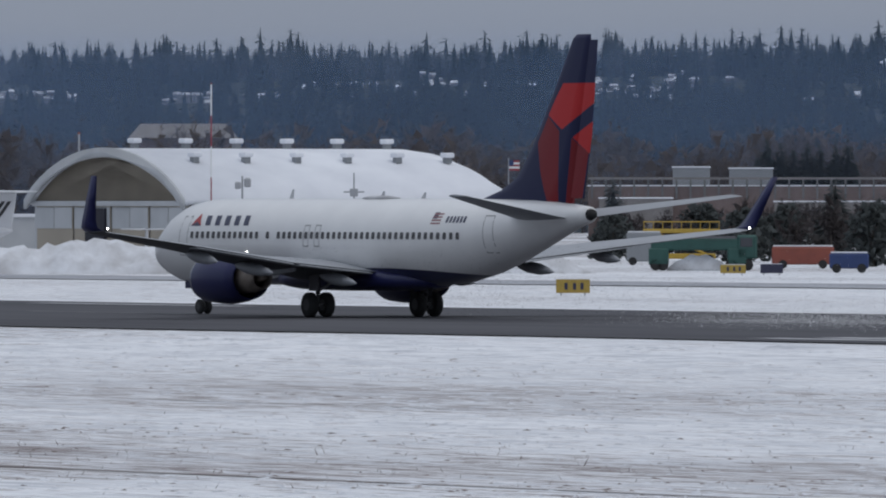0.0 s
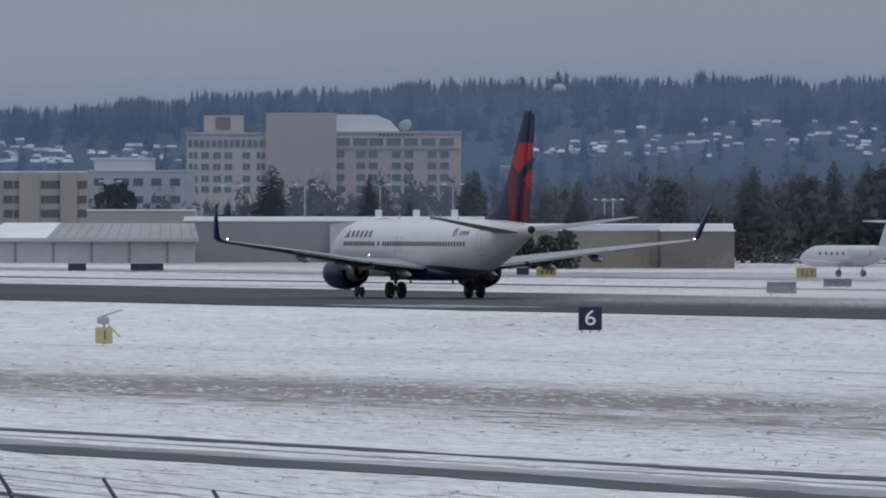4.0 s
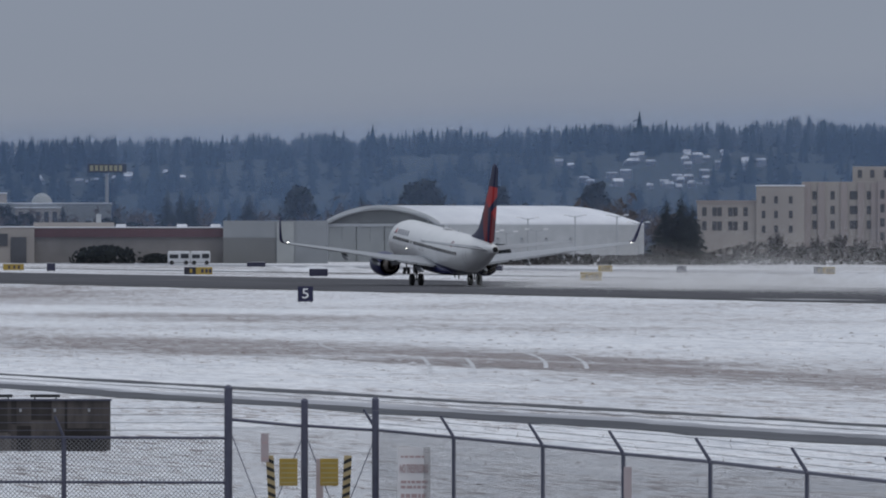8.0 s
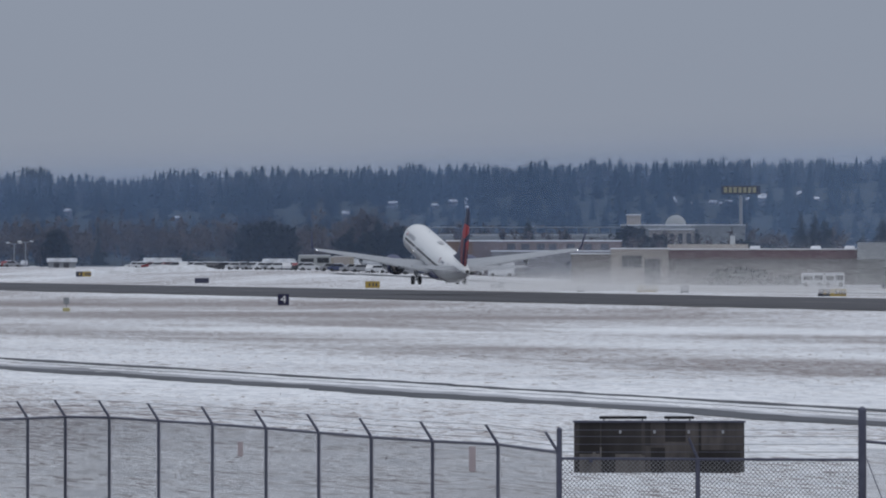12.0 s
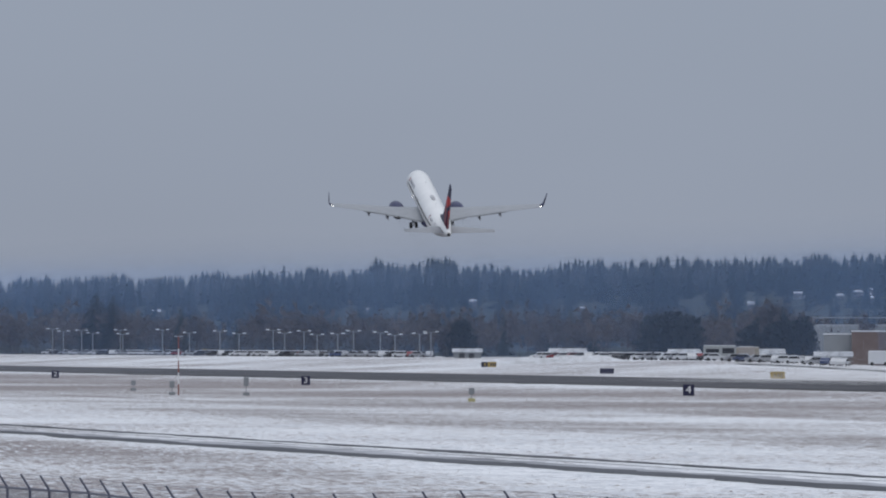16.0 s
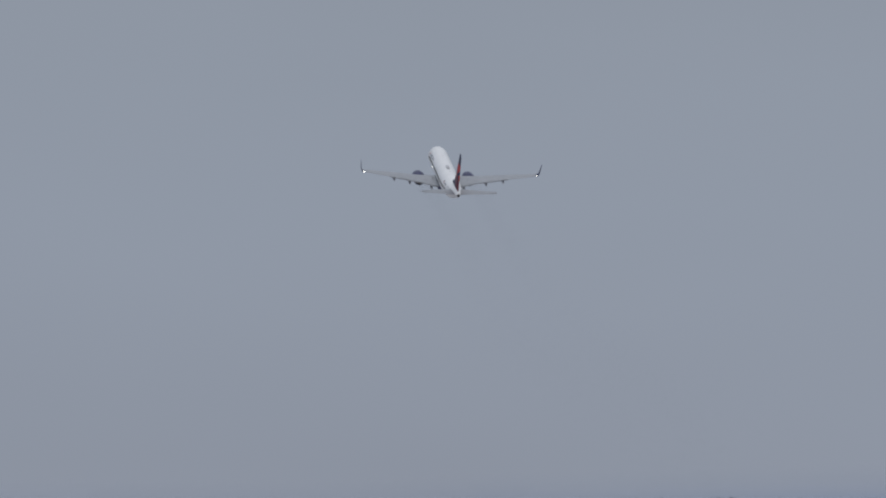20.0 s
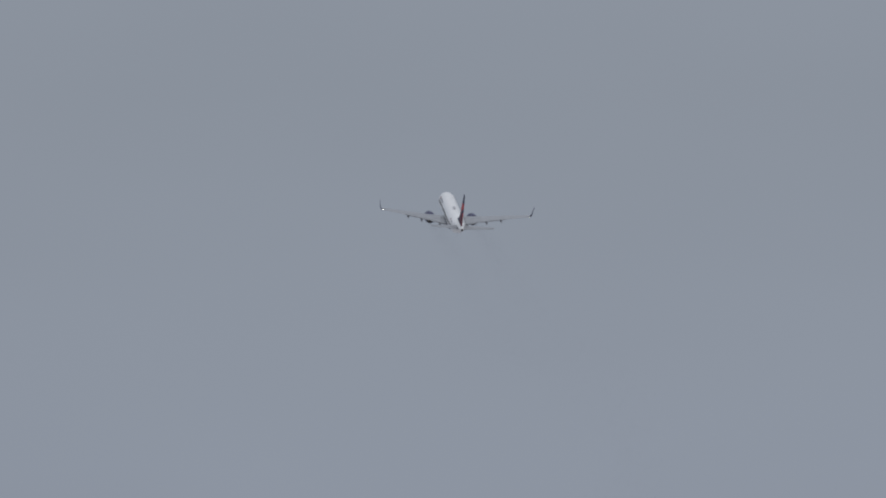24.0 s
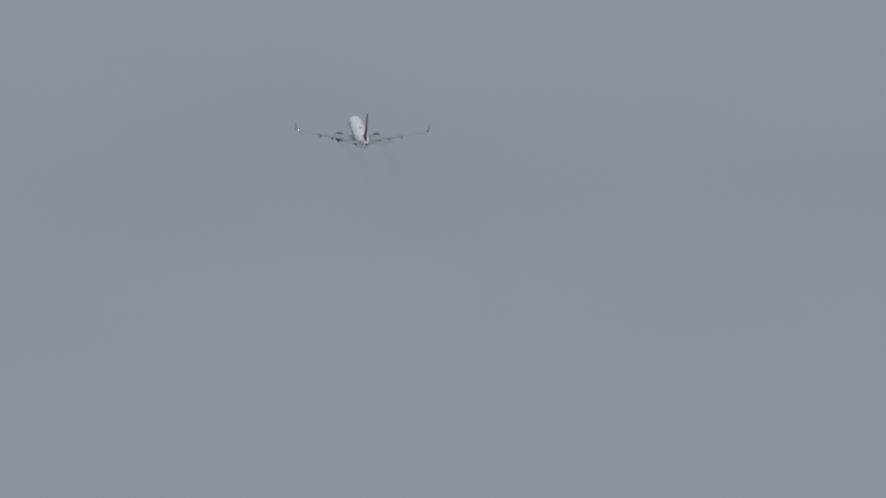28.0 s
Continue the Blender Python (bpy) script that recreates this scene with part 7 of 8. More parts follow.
SHRUB_FAR = material("dull_evergreen", (0.032, 0.038, 0.038), 0.95, color2=(0.05, 0.057, 0.055), scale=0.4, spec=0.03, leaf=True)
for k, (b, dist, h) in enumerate(((346.3, 1600, 13.59), (356.3, 1550, 11.86), (353.1, 1650, 10.37), (363.9, 1500, 12.92), (365.5, 1500, 11.5),
                                  (372.8, 1500, 14.66), (371.8, 1510, 12.73), (373.9, 1505, 11.12), (377.8, 1480, 11.81), (380.3, 1500, 14.66), (383.4, 1490, 15.14),
                                  (384.7, 1480, 14.77), (386.4, 1480, 15.86), (388.1, 1485, 12.61), (389.9, 1490, 13.81), (391.5, 1480, 11.65),
                                  (395.1, 1400, 14.56), (396.9, 1400, 12.35), (399.0, 1400, 13.97), (400.5, 1400, 15.15), (402.4, 1400, 15.74),
                                  (327.9, 1750, 15.23), (337.0, 1760, 13.9), (346.7, 1740, 14.53), (340.8, 1760, 9.82), (323.9, 1740, 9.77),
                                  (356.6, 1650, 12.32), (364.2, 1560, 13.18), (366.0, 1565, 12.13),
                                  (564.1, 1900, 14.92), (565.0, 1900, 17.92), (566.3, 1900, 16.92), (567.4, 1900, 16.12), (568.7, 1900, 17.22), (569.9, 1900, 16.42),
                                  (571.4, 1900, 16.92), (572.5, 1900, 17.52), (571.3, 1250, 8.71), (575.4, 1200, 7.0), (550.6, 1500, 9.6),
                                  (235.8, 2200, 13.7), (225.3, 2250, 13.89), (217.7, 2150, 14.08), (219.0, 2160, 14.34), (220.0, 2150, 12.95),
                                  (208.0, 2200, 11.15), (202.9, 2200, 11.38), (264.2, 1900, 11.37), (265.6, 1900, 12.07), (266.6, 1900, 10.57),
                                  (192.3, 2250, 13.41), (195.8, 2280, 11.24), (178.3, 2000, 12.21), (179.9, 2010, 11.19),
                                  (114.4, 2100, 13.82), (115.9, 2100, 13.27))):
    conifer(b, dist, h, h * (0.24 + 0.09 * ((k * 37) % 10) / 10), 100 + k)

for k, (b, dist, w, h, label) in enumerate((
        (348.4, 1300, 4.6, 4.8, "dark evergreen hedge against the beige warehouse"), (350.1, 1300, 3.6, 4.5, "dark evergreen hedge against the beige warehouse"), (351.8, 1300, 1.9, 4.8, "narrow dark evergreen by the warehouse"),
        (353.5, 1300, 3.4, 4.0, "dark evergreen hedge against the beige warehouse"), (355.3, 1300, 3.6, 4.6, "dark evergreen hedge against the beige warehouse"), (343.8, 1280, 1.6, 1.4, "low dark shrub by the shed"),
        (248.4, 1800, 6.6, 3.3, "rounded dark bush before the arched hangar"), (241.9, 2300, 9, 16.5, "dark crowned tree behind the arched hangar"), (248.8, 2300, 5, 15, "dark tree behind the arched hangar"),
        (257.6, 2300, 8, 16, "dark rounded tree behind the arched hangar"), (250.9, 2250, 5, 11, "dark tree behind the arched hangar"), (238.2, 2280, 6, 10, "dark tree behind the arched hangar"),
        (241.1, 2300, 12, 15.5, "broad dark tree behind the arched hangar"), (230.0, 2300, 9, 15, "broad dark tree behind the sheds"), (212.1, 2080, 11, 8, "dark trees behind the maroon shed"), (214.8, 2070, 10, 7, "dark trees behind the maroon shed"),
        (210.6, 2060, 9, 7, "dark trees behind the maroon shed"), (211.9, 1850, 12, 2.9, "bare dark shrubs before the maroon shed"), (216.6, 1850, 6, 1.7, "bare dark shrubs before the maroon shed"),
        (168.1, 2000, 8, 8.5, "large dark tree beyond the car park"), (166.5, 2010, 8, 8, "dark tree beyond the car park"), (169.6, 2010, 7, 8, "dark tree beyond the car park"), (175.9, 2000, 9, 6.5, "dark tree beyond the car park"),
        (178.3, 1990, 10, 7, "dark tree beyond the car park"), (180.2, 1990, 6, 8, "dark tree beyond the car park"), 
        (148.4, 2000, 6.2, 6.8, "round dark evergreen by the far car park"), (179.4, 2050, 8, 7.5, "dark tree beyond the parked cars"), (177.3, 2040, 9, 9, "dark tree beyond the parked cars"),
        (550.6, 1100, 5, 4.5, "dark shrub in the yard"), (563.0, 1050, 6, 5, "dark shrub in the yard"), (574.8, 960, 5, 5.5, "dark shrub in the yard"), (558.8, 1150, 6, 5.5, "bare shrub in the yard"), (566.9, 1150, 5, 5.5, "bare shrub in the yard"),
        (201.8, 2230, 12, 10.5, "dark trees before the pale hall"), (204.6, 2220, 7, 9, "dark trees before the pale hall"), (208.3, 2230, 6, 7.5, "dark trees before the pale hall"), (313.4, 1800, 9, 11.8, "dark rounded trees before the office block"), (316.6, 1800, 6, 7.5, "dark shrub before the office block"),
        *((b, d, w, h, "rounded dark evergreen among conifers behind the apron") for b, d, w, h in ((365, 1490, 6, 11), (369, 1490, 4.5, 7.5), (377.5, 1470, 9.5, 11.5), (384.5, 1475, 9, 12.5), (388, 1470, 7, 10), (391.5, 1475, 9, 11.5), (394, 1470, 6, 9))),
        (323.4, 1740, 7, 6.5, "dark shrubs before the hotel"), (320.8, 1740, 6, 6, "bare shrubs before the hotel"), (332.4, 1760, 4, 7, "bare tree before the hotel"), (352.9, 1700, 6, 6, "dark shrub behind the warehouse"))):
    shrub(b, dist, w, h, 300 + k, label)


def bare_tree(bearing, dist, h, w, seed, label):
    s = site("bare_tree", label, "tree", bearing, beyond(bearing, dist))
    h, w = h * beyond(bearing, dist) / dist, w * beyond(bearing, dist) / dist
    rnd = random.Random(seed)
    part("trunk", rod(bmesh.new(), (0, 0, -0.3), (0, 0, h * 0.5), 0.022 * h, 0.01 * h, 7), BARK, s)
    v, f, n = [], [], []
    for k in range(3):
        bare_tree_into(v, f, n, rnd.uniform(-0.15, 0.15) * w, rnd.uniform(-0.15, 0.15) * w, 0, h * rnd.uniform(0.8, 1.0), w * 0.6, rnd, 330, 0.36, 70)
    new("crown", leafy("crown", v, f, n, BARE_DARK if dist < 1900 else BARE_WOOD)).parent = s


BARE_DARK = material("leafless_twigs", (0.075, 0.066, 0.068), 0.9, color2=(0.11, 0.1, 0.1), scale=0.5, spec=0.1, rand=0.25, leaf=True)
trnd = random.Random(77)
for k in range(26):
    bare_tree(549.8 + (579.8 - 549.8) * (k + trnd.random()) / 26, trnd.uniform(1080, 1500), trnd.uniform(4.5, 8.5), trnd.uniform(3, 5.5), 500 + k, "leafless tree in the snowy yard")
for k in range(14):
    bare_tree(347.6 + (369.2 - 347.6) * (k + trnd.random()) / 14, trnd.uniform(1560, 1800), trnd.uniform(6, 9.5), trnd.uniform(4, 6), 540 + k, "leafless tree behind the low warehouse")
for k in range(22):
    bare_tree(273.0 + (303.5 - 273.0) * (k + trnd.random()) / 22, trnd.uniform(1800, 1860), trnd.uniform(3.5, 8.0), trnd.uniform(3, 5), 610 + k, "leafless tree before the tan hotel")
for k in range(16):
    bare_tree(104.7 + (180.5 - 104.7) * (k + trnd.random()) / 16, trnd.uniform(2010, 2120), trnd.uniform(6, 11), trnd.uniform(4, 6.5), 570 + k, "leafless tree beyond the far car park")

bare_tree(177.2, 2000, 14.5, 7, 601, "tall reddish-brown leafless tree beyond the car park")
HEDGE = material("dark_hedge", (0.06, 0.058, 0.06), 0.9, color2=(0.1, 0.094, 0.092), scale=0.4, spec=0.1, leaf=True)


def hedge(b0, b1, dist, h, label, seed):
    """A long ragged hedge or scrub belt of small clumps."""
    rnd = random.Random(seed)
    v, f, n = [], [], []
    for k in range(int(abs(b1 - b0) / 1000 * dist * 84)):
        b = rnd.uniform(b0, b1)
        far = beyond(b, dist)
        p = spot(b, far + rnd.uniform(-2.5, 2.5))
        tall = far / dist * h * (0.75 + 0.5 * noise.noise(Vector((b / 6, seed, 0))))
        z = land(p.x, p.y) + rnd.uniform(0, 1) * tall
        q = rnd.uniform(0.15, 0.42)
        c = len(v)
        for i in range(4):
            v.append((p.x + q * rnd.uniform(-1, 1), p.y + q * rnd.uniform(-1, 1), z + q * rnd.uniform(-1, 1)))
            n.append((-0.6 * math.cos(b / 1000), 0.6 * math.sin(b / 1000), 0.7))
        f += [(c, c + 1, c + 2), (c + 1, c + 2, c + 3), (c, c + 2, c + 3)]
    tagged(new("hedge", leafy("hedge", v, f, n, HEDGE)), label, "hedge", kind="stuff")


hedge(242.8, 270.4, 1780, 2.0, "long dark hedge before the arched hangar", 1)
hedge(262.7, 286.3, 1790, 3.8, "dark scrub before the tan hotel", 2)
hedge(286.2, 300.9, 1790, 3.6, "dark scrub before the tan hotel", 3)
hedge(283.9, 300.2, 1780, 2.6, "dark hedge before the tan hotel", 4)
hedge(87.9, 145.8, 2080, 5.0, "dark scrub behind the far car park", 6)
hedge(185.7, 200.5, 2040, 3.5, "dark scrub by the brown building", 7)
hedge(361, 404, 1490, 5.5, "dark scrub between the conifers behind the apron", 9)
hedge(548.8, 577.7, 1200, 3.0, "dark scrub around the yard", 8)

# water tower on the ridge
s = site("water_tower", "pale water tower standing on the wooded ridge", "tower", 354.7, 3875)
zt = 53.6 - s.location.z
bm = bmesh.new()
bmesh.ops.create_uvsphere(bm, u_segments=16, v_segments=10, radius=2.5, matrix=Matrix.LocRotScale((0, 0, zt), None, (1, 1, 0.8)))
part("tank", bm, WALL_WHITE, s, "", True)
for k in range(6):
    a = k * math.pi / 3
    part("leg", rod(bmesh.new(), (2.9 * math.cos(a), 2.9 * math.sin(a), -1), (2.0 * math.cos(a), 2.0 * math.sin(a), zt), 0.16, 0.13, 6), DOOR_GREY, s)
part("riser", rod(bmesh.new(), (0, 0, -1), (0, 0, zt), 0.4, 0.4, 8), DOOR_GREY, s)


# ploughed snow banks
def snow_bank(b0, b1, dist, h, label, seed, deep=7.0):
    bm = bmesh.new()
    n, m = 70, 12
    grid = []
    for i in range(n + 1):
        b = b0 + (b1 - b0) * i / n
        ends = min(1.0, 5 * min(i, n - i) / n)
        row = []
        for j in range(m + 1):
            d = dist + deep * (j / m - 0.5)
            p = spot(b, d)
            u = 1 - (2 * j / m - 1) ** 2
            lump = 0.75 + 0.45 * noise.noise(Vector((p.x / 4, p.y / 4, seed))) + 0.25 * noise.noise(Vector((p.x / 1.1, p.y / 1.1, seed)))
            row.append(bm.verts.new((p.x, p.y, land(p.x, p.y) - 0.1 + h * ends * u ** 0.7 * lump)))
        grid.append(row)
    for a, c in zip(grid, grid[1:]):
        for j in range(m):
            bm.faces.new((a[j], c[j], c[j + 1], a[j + 1]))
    tagged(part("snow_bank", bm, DIRTY_SNOW, None, "", True), label, "snow bank")


snow_bank(475.5, 526.2, 860, 2.9, "high ploughed bank of dirty snow", 1)
snow_bank(519.0, 549.5, 865, 2.7, "high ploughed bank of snow before the hangar", 2)
snow_bank(261.1, 299.3, 1150, 1.5, "low ploughed bank of snow by the taxiway", 3)
snow_bank(225.3, 236.9, 1500, 1.0, "low heap of ploughed snow", 4)
snow_bank(148.4, 164.2, 2120, 1.5, "low heap of ploughed snow", 5)
snow_bank(376.3, 454.8, 980, 0.6, "low ploughed bank of snow along the apron", 6)


# ---- taxiway signs ----
SIGN_DARK = material("sign_back_navy", (0.022, 0.024, 0.055), 0.6, color2=(0.035, 0.036, 0.07), scale=3)


def field_sign(bearing, dist, w, h, tone):
    """A low lit sign box on short legs; tone is black, yellow, both or red."""
    words = {"black": "black taxiway sign box standing in the snow", "yellow": "yellow taxiway sign standing in the snow", "both": "black and yellow taxiway sign in the snow", "red": "dark red holding sign beside the runway"}
    s = site("taxiway_sign", words[tone], "sign", bearing, dist, 0, "taxiway signs")
    h = max(h, 0.55)
    z0 = 0.16
    if tone == "both":
        part("panel", boxed(-w / 2, -w * 0.08, -0.12, 0.12, z0, z0 + h, 0.02), SIGN_BLACK, s)
        part("panel", boxed(-w * 0.08, w / 2, -0.12, 0.12, z0, z0 + h, 0.02), SIGN_YELLOW, s)
        marks = ((0.1, SIGN_DARK), (0.25, SIGN_DARK), (0.38, SIGN_DARK), (-0.3, SIGN_YELLOW))
    else:
        part("panel", boxed(-w / 2, w / 2, -0.12, 0.12, z0, z0 + h, 0.02), {"black": SIGN_DARK, "yellow": SIGN_YELLOW, "red": MAROON}[tone], s)
        marks = ((-0.25, SIGN_DARK), (0.0, SIGN_DARK), (0.22, SIGN_DARK)) if tone == "yellow" else ()
    for u, mat in marks:
        part("mark_bar", boxed(u * w, u * w + 0.09 * w, -0.14, -0.11, z0 + h * 0.25, z0 + h * 0.75), mat, s)
    for x in (-w * 0.35, w * 0.35):
        part("leg", rod(bmesh.new(), (x, 0, -0.1), (x, 0, z0 + 0.05), 0.05, 0.05, 6), POLE_GREY, s)
    part("snow_cap", boxed(-w / 2 + 0.03, w / 2 - 0.03, -0.1, 0.1, z0 + h, z0 + h + 0.05, 0.02), SNOW, s)


for b, dist, w, h, tone in (
        (546.9, 658, 2.08, 0.83, "yellow"), (561.8, 841, 1.99, 0.66, "yellow"), (565.4, 841, 1.77, 0.71, "black"), (492.4, 916, 2.17, 0.68, "yellow"), (510.4, 908, 3.25, 0.72, "black"),
        (375.4, 777, 2.13, 0.82, "black"), (380.6, 916, 2.41, 0.68, "black"), (377.7, 1047, 1.98, 0.99, "yellow"),
        (437.9, 783, 2.39, 0.87, "red"), (434.5, 783, 2.80, 0.87, "black"), (466.6, 792, 3.17, 0.75, "both"), (423.5, 937, 0.64, 0.39, "black"), (341.9, 1153, 1.21, 0.67, "black"), (351.3, 1115, 1.29, 0.76, "black"), (353.5, 1103, 2.03, 0.81, "yellow"),
        (409.8, 977, 1.90, 0.72, "black"), (288.2, 1097, 1.56, 0.81, "black"), (297.6, 1074, 2.94, 0.90, "both"), (309.8, 1214, 2.04, 0.83, "black"), (316.3, 1214, 3.71, 0.83, "black"),
        (257.2, 1146, 2.29, 0.91, "yellow"), (258.5, 1435, 1.89, 0.83, "yellow"), (265.6, 1415, 1.27, 0.82, "black"), (247.9, 1476, 3.11, 0.70, "black"), (242.3, 1543, 0.97, 0.65, "black"),
        (203.4, 1543, 3.00, 0.89, "yellow"), (220.6, 1359, 3.58, 0.93, "both"), (226.0, 1642, 2.85, 0.69, "black"), (231.8, 1275, 2.21, 0.87, "black"), (278.9, 1359, 2.72, 0.86, "both"), (206.9, 1520, 1.20, 1.04, "black"),
        (161.9, 1849, 2.43, 0.88, "black"), (177.8, 1566, 2.14, 0.99, "yellow"), (189.4, 1642, 1.90, 0.60, "black"),
        (150.9, 2080, 2.95, 0.98, "both"), (142.4, 2700, 1.14, 0.99, "black"), (197.2, 1555, 1.06, 0.82, "black"), (124.7, 3109, 3.27, 1.64, "yellow"), (189.8, 1655, 0.87, 0.78, "black")):
    field_sign(b, dist, w, h, tone)


# ---- instruments and posts on the near grass ----
def instrument_stand():
    s = site("wind_instrument", "yellow numbered box with a grey vane above it", "instrument", 312.3, 500)
    part("box", boxed(-0.4, 0.4, -0.2, 0.2, 0.05, 0.8, 0.03), YELLOW_SIGN, s)
    legend("1", 0.6, SIGN_BLACK, s, Matrix.Translation((0.05, -0.21, 0.42)))
    part("post", rod(bmesh.new(), (0, 0, -0.1), (0, 0, 1.15), 0.05, 0.05, 8), POLE_GREY, s)
    part("housing", boxed(-0.32, 0.25, -0.15, 0.15, 0.95, 1.3, 0.06), POLE_GREY, s)
    part("boom", rod(bmesh.new(), (-0.1, 0, 1.3), (0.85, 0, 1.62), 0.05, 0.03, 8), POLE_GREY, s)
    part("guy", rod(bmesh.new(), (0.2, 0, 0.9), (0.75, 0, 0.35), 0.04, 0.04, 6), YELLOW_SIGN, s)


YELLOW_SIGN = material("faded_yellow_box", (0.5, 0.46, 0.24), 0.5, color2=(0.44, 0.4, 0.2), scale=4)
instrument_stand()
for b, dist, h, red in ((437.8, 196, 0.88, False), (456.0, 198, 0.81, True)):
    s = site("marker_post", "slim white marker post with a red cap" if red else "slim plain white marker post", "post", b, dist)
    top = h - s.location.z
    part("post", rod(bmesh.new(), (0, 0, -0.1), (-0.02, 0, top - (0.22 if red else 0)), 0.045, 0.045, 10), SIGN_WHITE, s)
    if red:
        part("cap", rod(bmesh.new(), (-0.02, 0, top - 0.22), (-0.02, 0, top), 0.05, 0.05, 10), RUST_PAINT, s, "red cap")

s = site("weather_mast", "thin red and white weather mast on the snowy grass", "mast", 122.0, 1190)
for k in range(5):
    part("pole", rod(bmesh.new(), (0, 0, 1.3 * k - 0.1), (0, 0, 1.3 * (k + 1)), 0.08, 0.07, 6), (RUST_PAINT, SIGN_WHITE)[k % 2] if k < 4 else RUST_PAINT, s)
part("cross_arm", rod(bmesh.new(), (-0.5, 0, 6.5), (0.5, 0, 6.5), 0.04, 0.04, 6), POLE_GREY, s)
for b, dist, h in ((121.4, 1190, 1.5), (117.8, 1300, 1.2), (128.3, 1180, 1.9), (149.3, 1050, 1.3)):
    s = site("instrument_box", "small grey instrument box on a post in the grass", "instrument", b, dist)
    part("post", rod(bmesh.new(), (0, 0, -0.1), (0, 0, h), 0.07, 0.07, 6), POLE_GREY, s)
    part("box", boxed(-0.28, 0.28, -0.2, 0.2, h * 0.55, h * 1.05, 0.05), WALL_GREY, s)
    part("foot", boxed(-0.35, 0.35, -0.25, 0.25, -0.05, 0.35, 0.05), YELLOW_SIGN if dist < 1100 else WALL_GREY, s)


# ---- perimeter fence, gate and board ----
GALV = material("galvanised_steel", (0.115, 0.12, 0.165), 0.5, 0.4, color2=(0.085, 0.09, 0.13), scale=8)
WIRE = material("chain_link_wire", (0.24, 0.245, 0.26), 0.6, 0.3)
BOARD = material("weathered_board", (0.022, 0.019, 0.019), 0.85, color2=(0.06, 0.054, 0.052), scale=1.7, bump=0.3, stretch=(1.6, 1, 0.5), rand=0.3)
BOARD_WORN = material("worn_board", (0.035, 0.031, 0.032), 0.85, color2=(0.13, 0.115, 0.108), scale=2.6, bump=0.3, stretch=(2, 1, 0.5), rand=0.4)
BOARD_PALE = material("bleached_board", (0.2, 0.182, 0.172), 0.85, color2=(0.06, 0.053, 0.05), scale=2.4, bump=0.3, stretch=(2, 1, 0.6), rand=0.4)
STRIP_YELLOW = material("faded_strip_yellow", (0.5, 0.4, 0.22), 0.6, color2=(0.4, 0.31, 0.16), scale=5)
HAZARD = material("hazard_black", (0.02, 0.02, 0.02), 0.6)
NOTICE = material("faded_notice", (0.84, 0.83, 0.84), 0.6, color2=(0.76, 0.75, 0.75), scale=3)
NOTICE_PINK = material("faded_pink_notice", (0.5, 0.42, 0.43), 0.6, color2=(0.42, 0.36, 0.37), scale=3)
PRINT = material("notice_print", (0.52, 0.38, 0.38), 0.6)
GROUND_Z = -0.32
RAIL_Z = 1.85

# bearing and distance of the posts, far end first
LEFT_RUN = [(102.6, 237.1), (104.3, 233.8), (106.1, 230.6), (108.2, 228.0), (110.0, 226.0), (111.9, 223.8), (113.7, 221.8), (115.6, 218.3), (117.7, 214.4), (119.7, 211.8), (121.8, 209.0), (124.6, 205.4), (127.5, 201.8), (129.8, 200.2), (133.5, 197.7), (137.4, 198.1), (141.1, 198.4), (145.7, 200.7), (149.2, 202.5), (153.3, 201.8), (157.9, 197.7), (162.9, 193.8), (167.9, 189.4), (172.8, 184.6), (177.7, 180.0), (183.4, 176.2), (189.5, 173.1), (195.1, 166.2)]
RIGHT_RUN = [(237.2, 166.7), (244.4, 160.7), (252.7, 154.3), (260.2, 148.8), (268.3, 143.7), (277.3, 137.2), (286.1, 131.4), (294.8, 126.8), (303.7, 122.0), (313.9, 116.4), (324.2, 111.1), (334.5, 106.1), (344.2, 101.4), (354.7, 97.1), (365.7, 92.9)]


def chain_link(p, q, z0, z1, parent, pitch=0.06, r=0.0042):
    """Woven wire between two posts, as slanted strips in two directions."""
    p, q = Vector((p.x, p.y, 0)), Vector((q.x, q.y, 0))
    span, h = (q - p).length, z1 - z0
    u = (q - p).normalized()
    v, f = [], []
    n = int((span + h) / pitch)
    for way in (1, -1):
        for i in range(n):
            s0 = i * pitch - h
            a, b = max(0.0, s0), min(span, s0 + h)
            if b - a < 0.02:
                continue
            za, zb = a - s0, b - s0
            if way < 0:
                za, zb = h - za, h - zb
            k = len(v)
            for s, z in ((a, za), (b, zb)):
                c = p + u * s
                v += [(c.x, c.y, z0 + z - r * 1.4), (c.x, c.y, z0 + z + r * 1.4)]
            f.append((k, k + 1, k + 3, k + 2))
    me = bpy.data.meshes.new("chain_link")
    me.from_pydata(v, [], f)
    me.materials.append(WIRE)
    ob = new("chain_link", me)
    ob.parent = parent


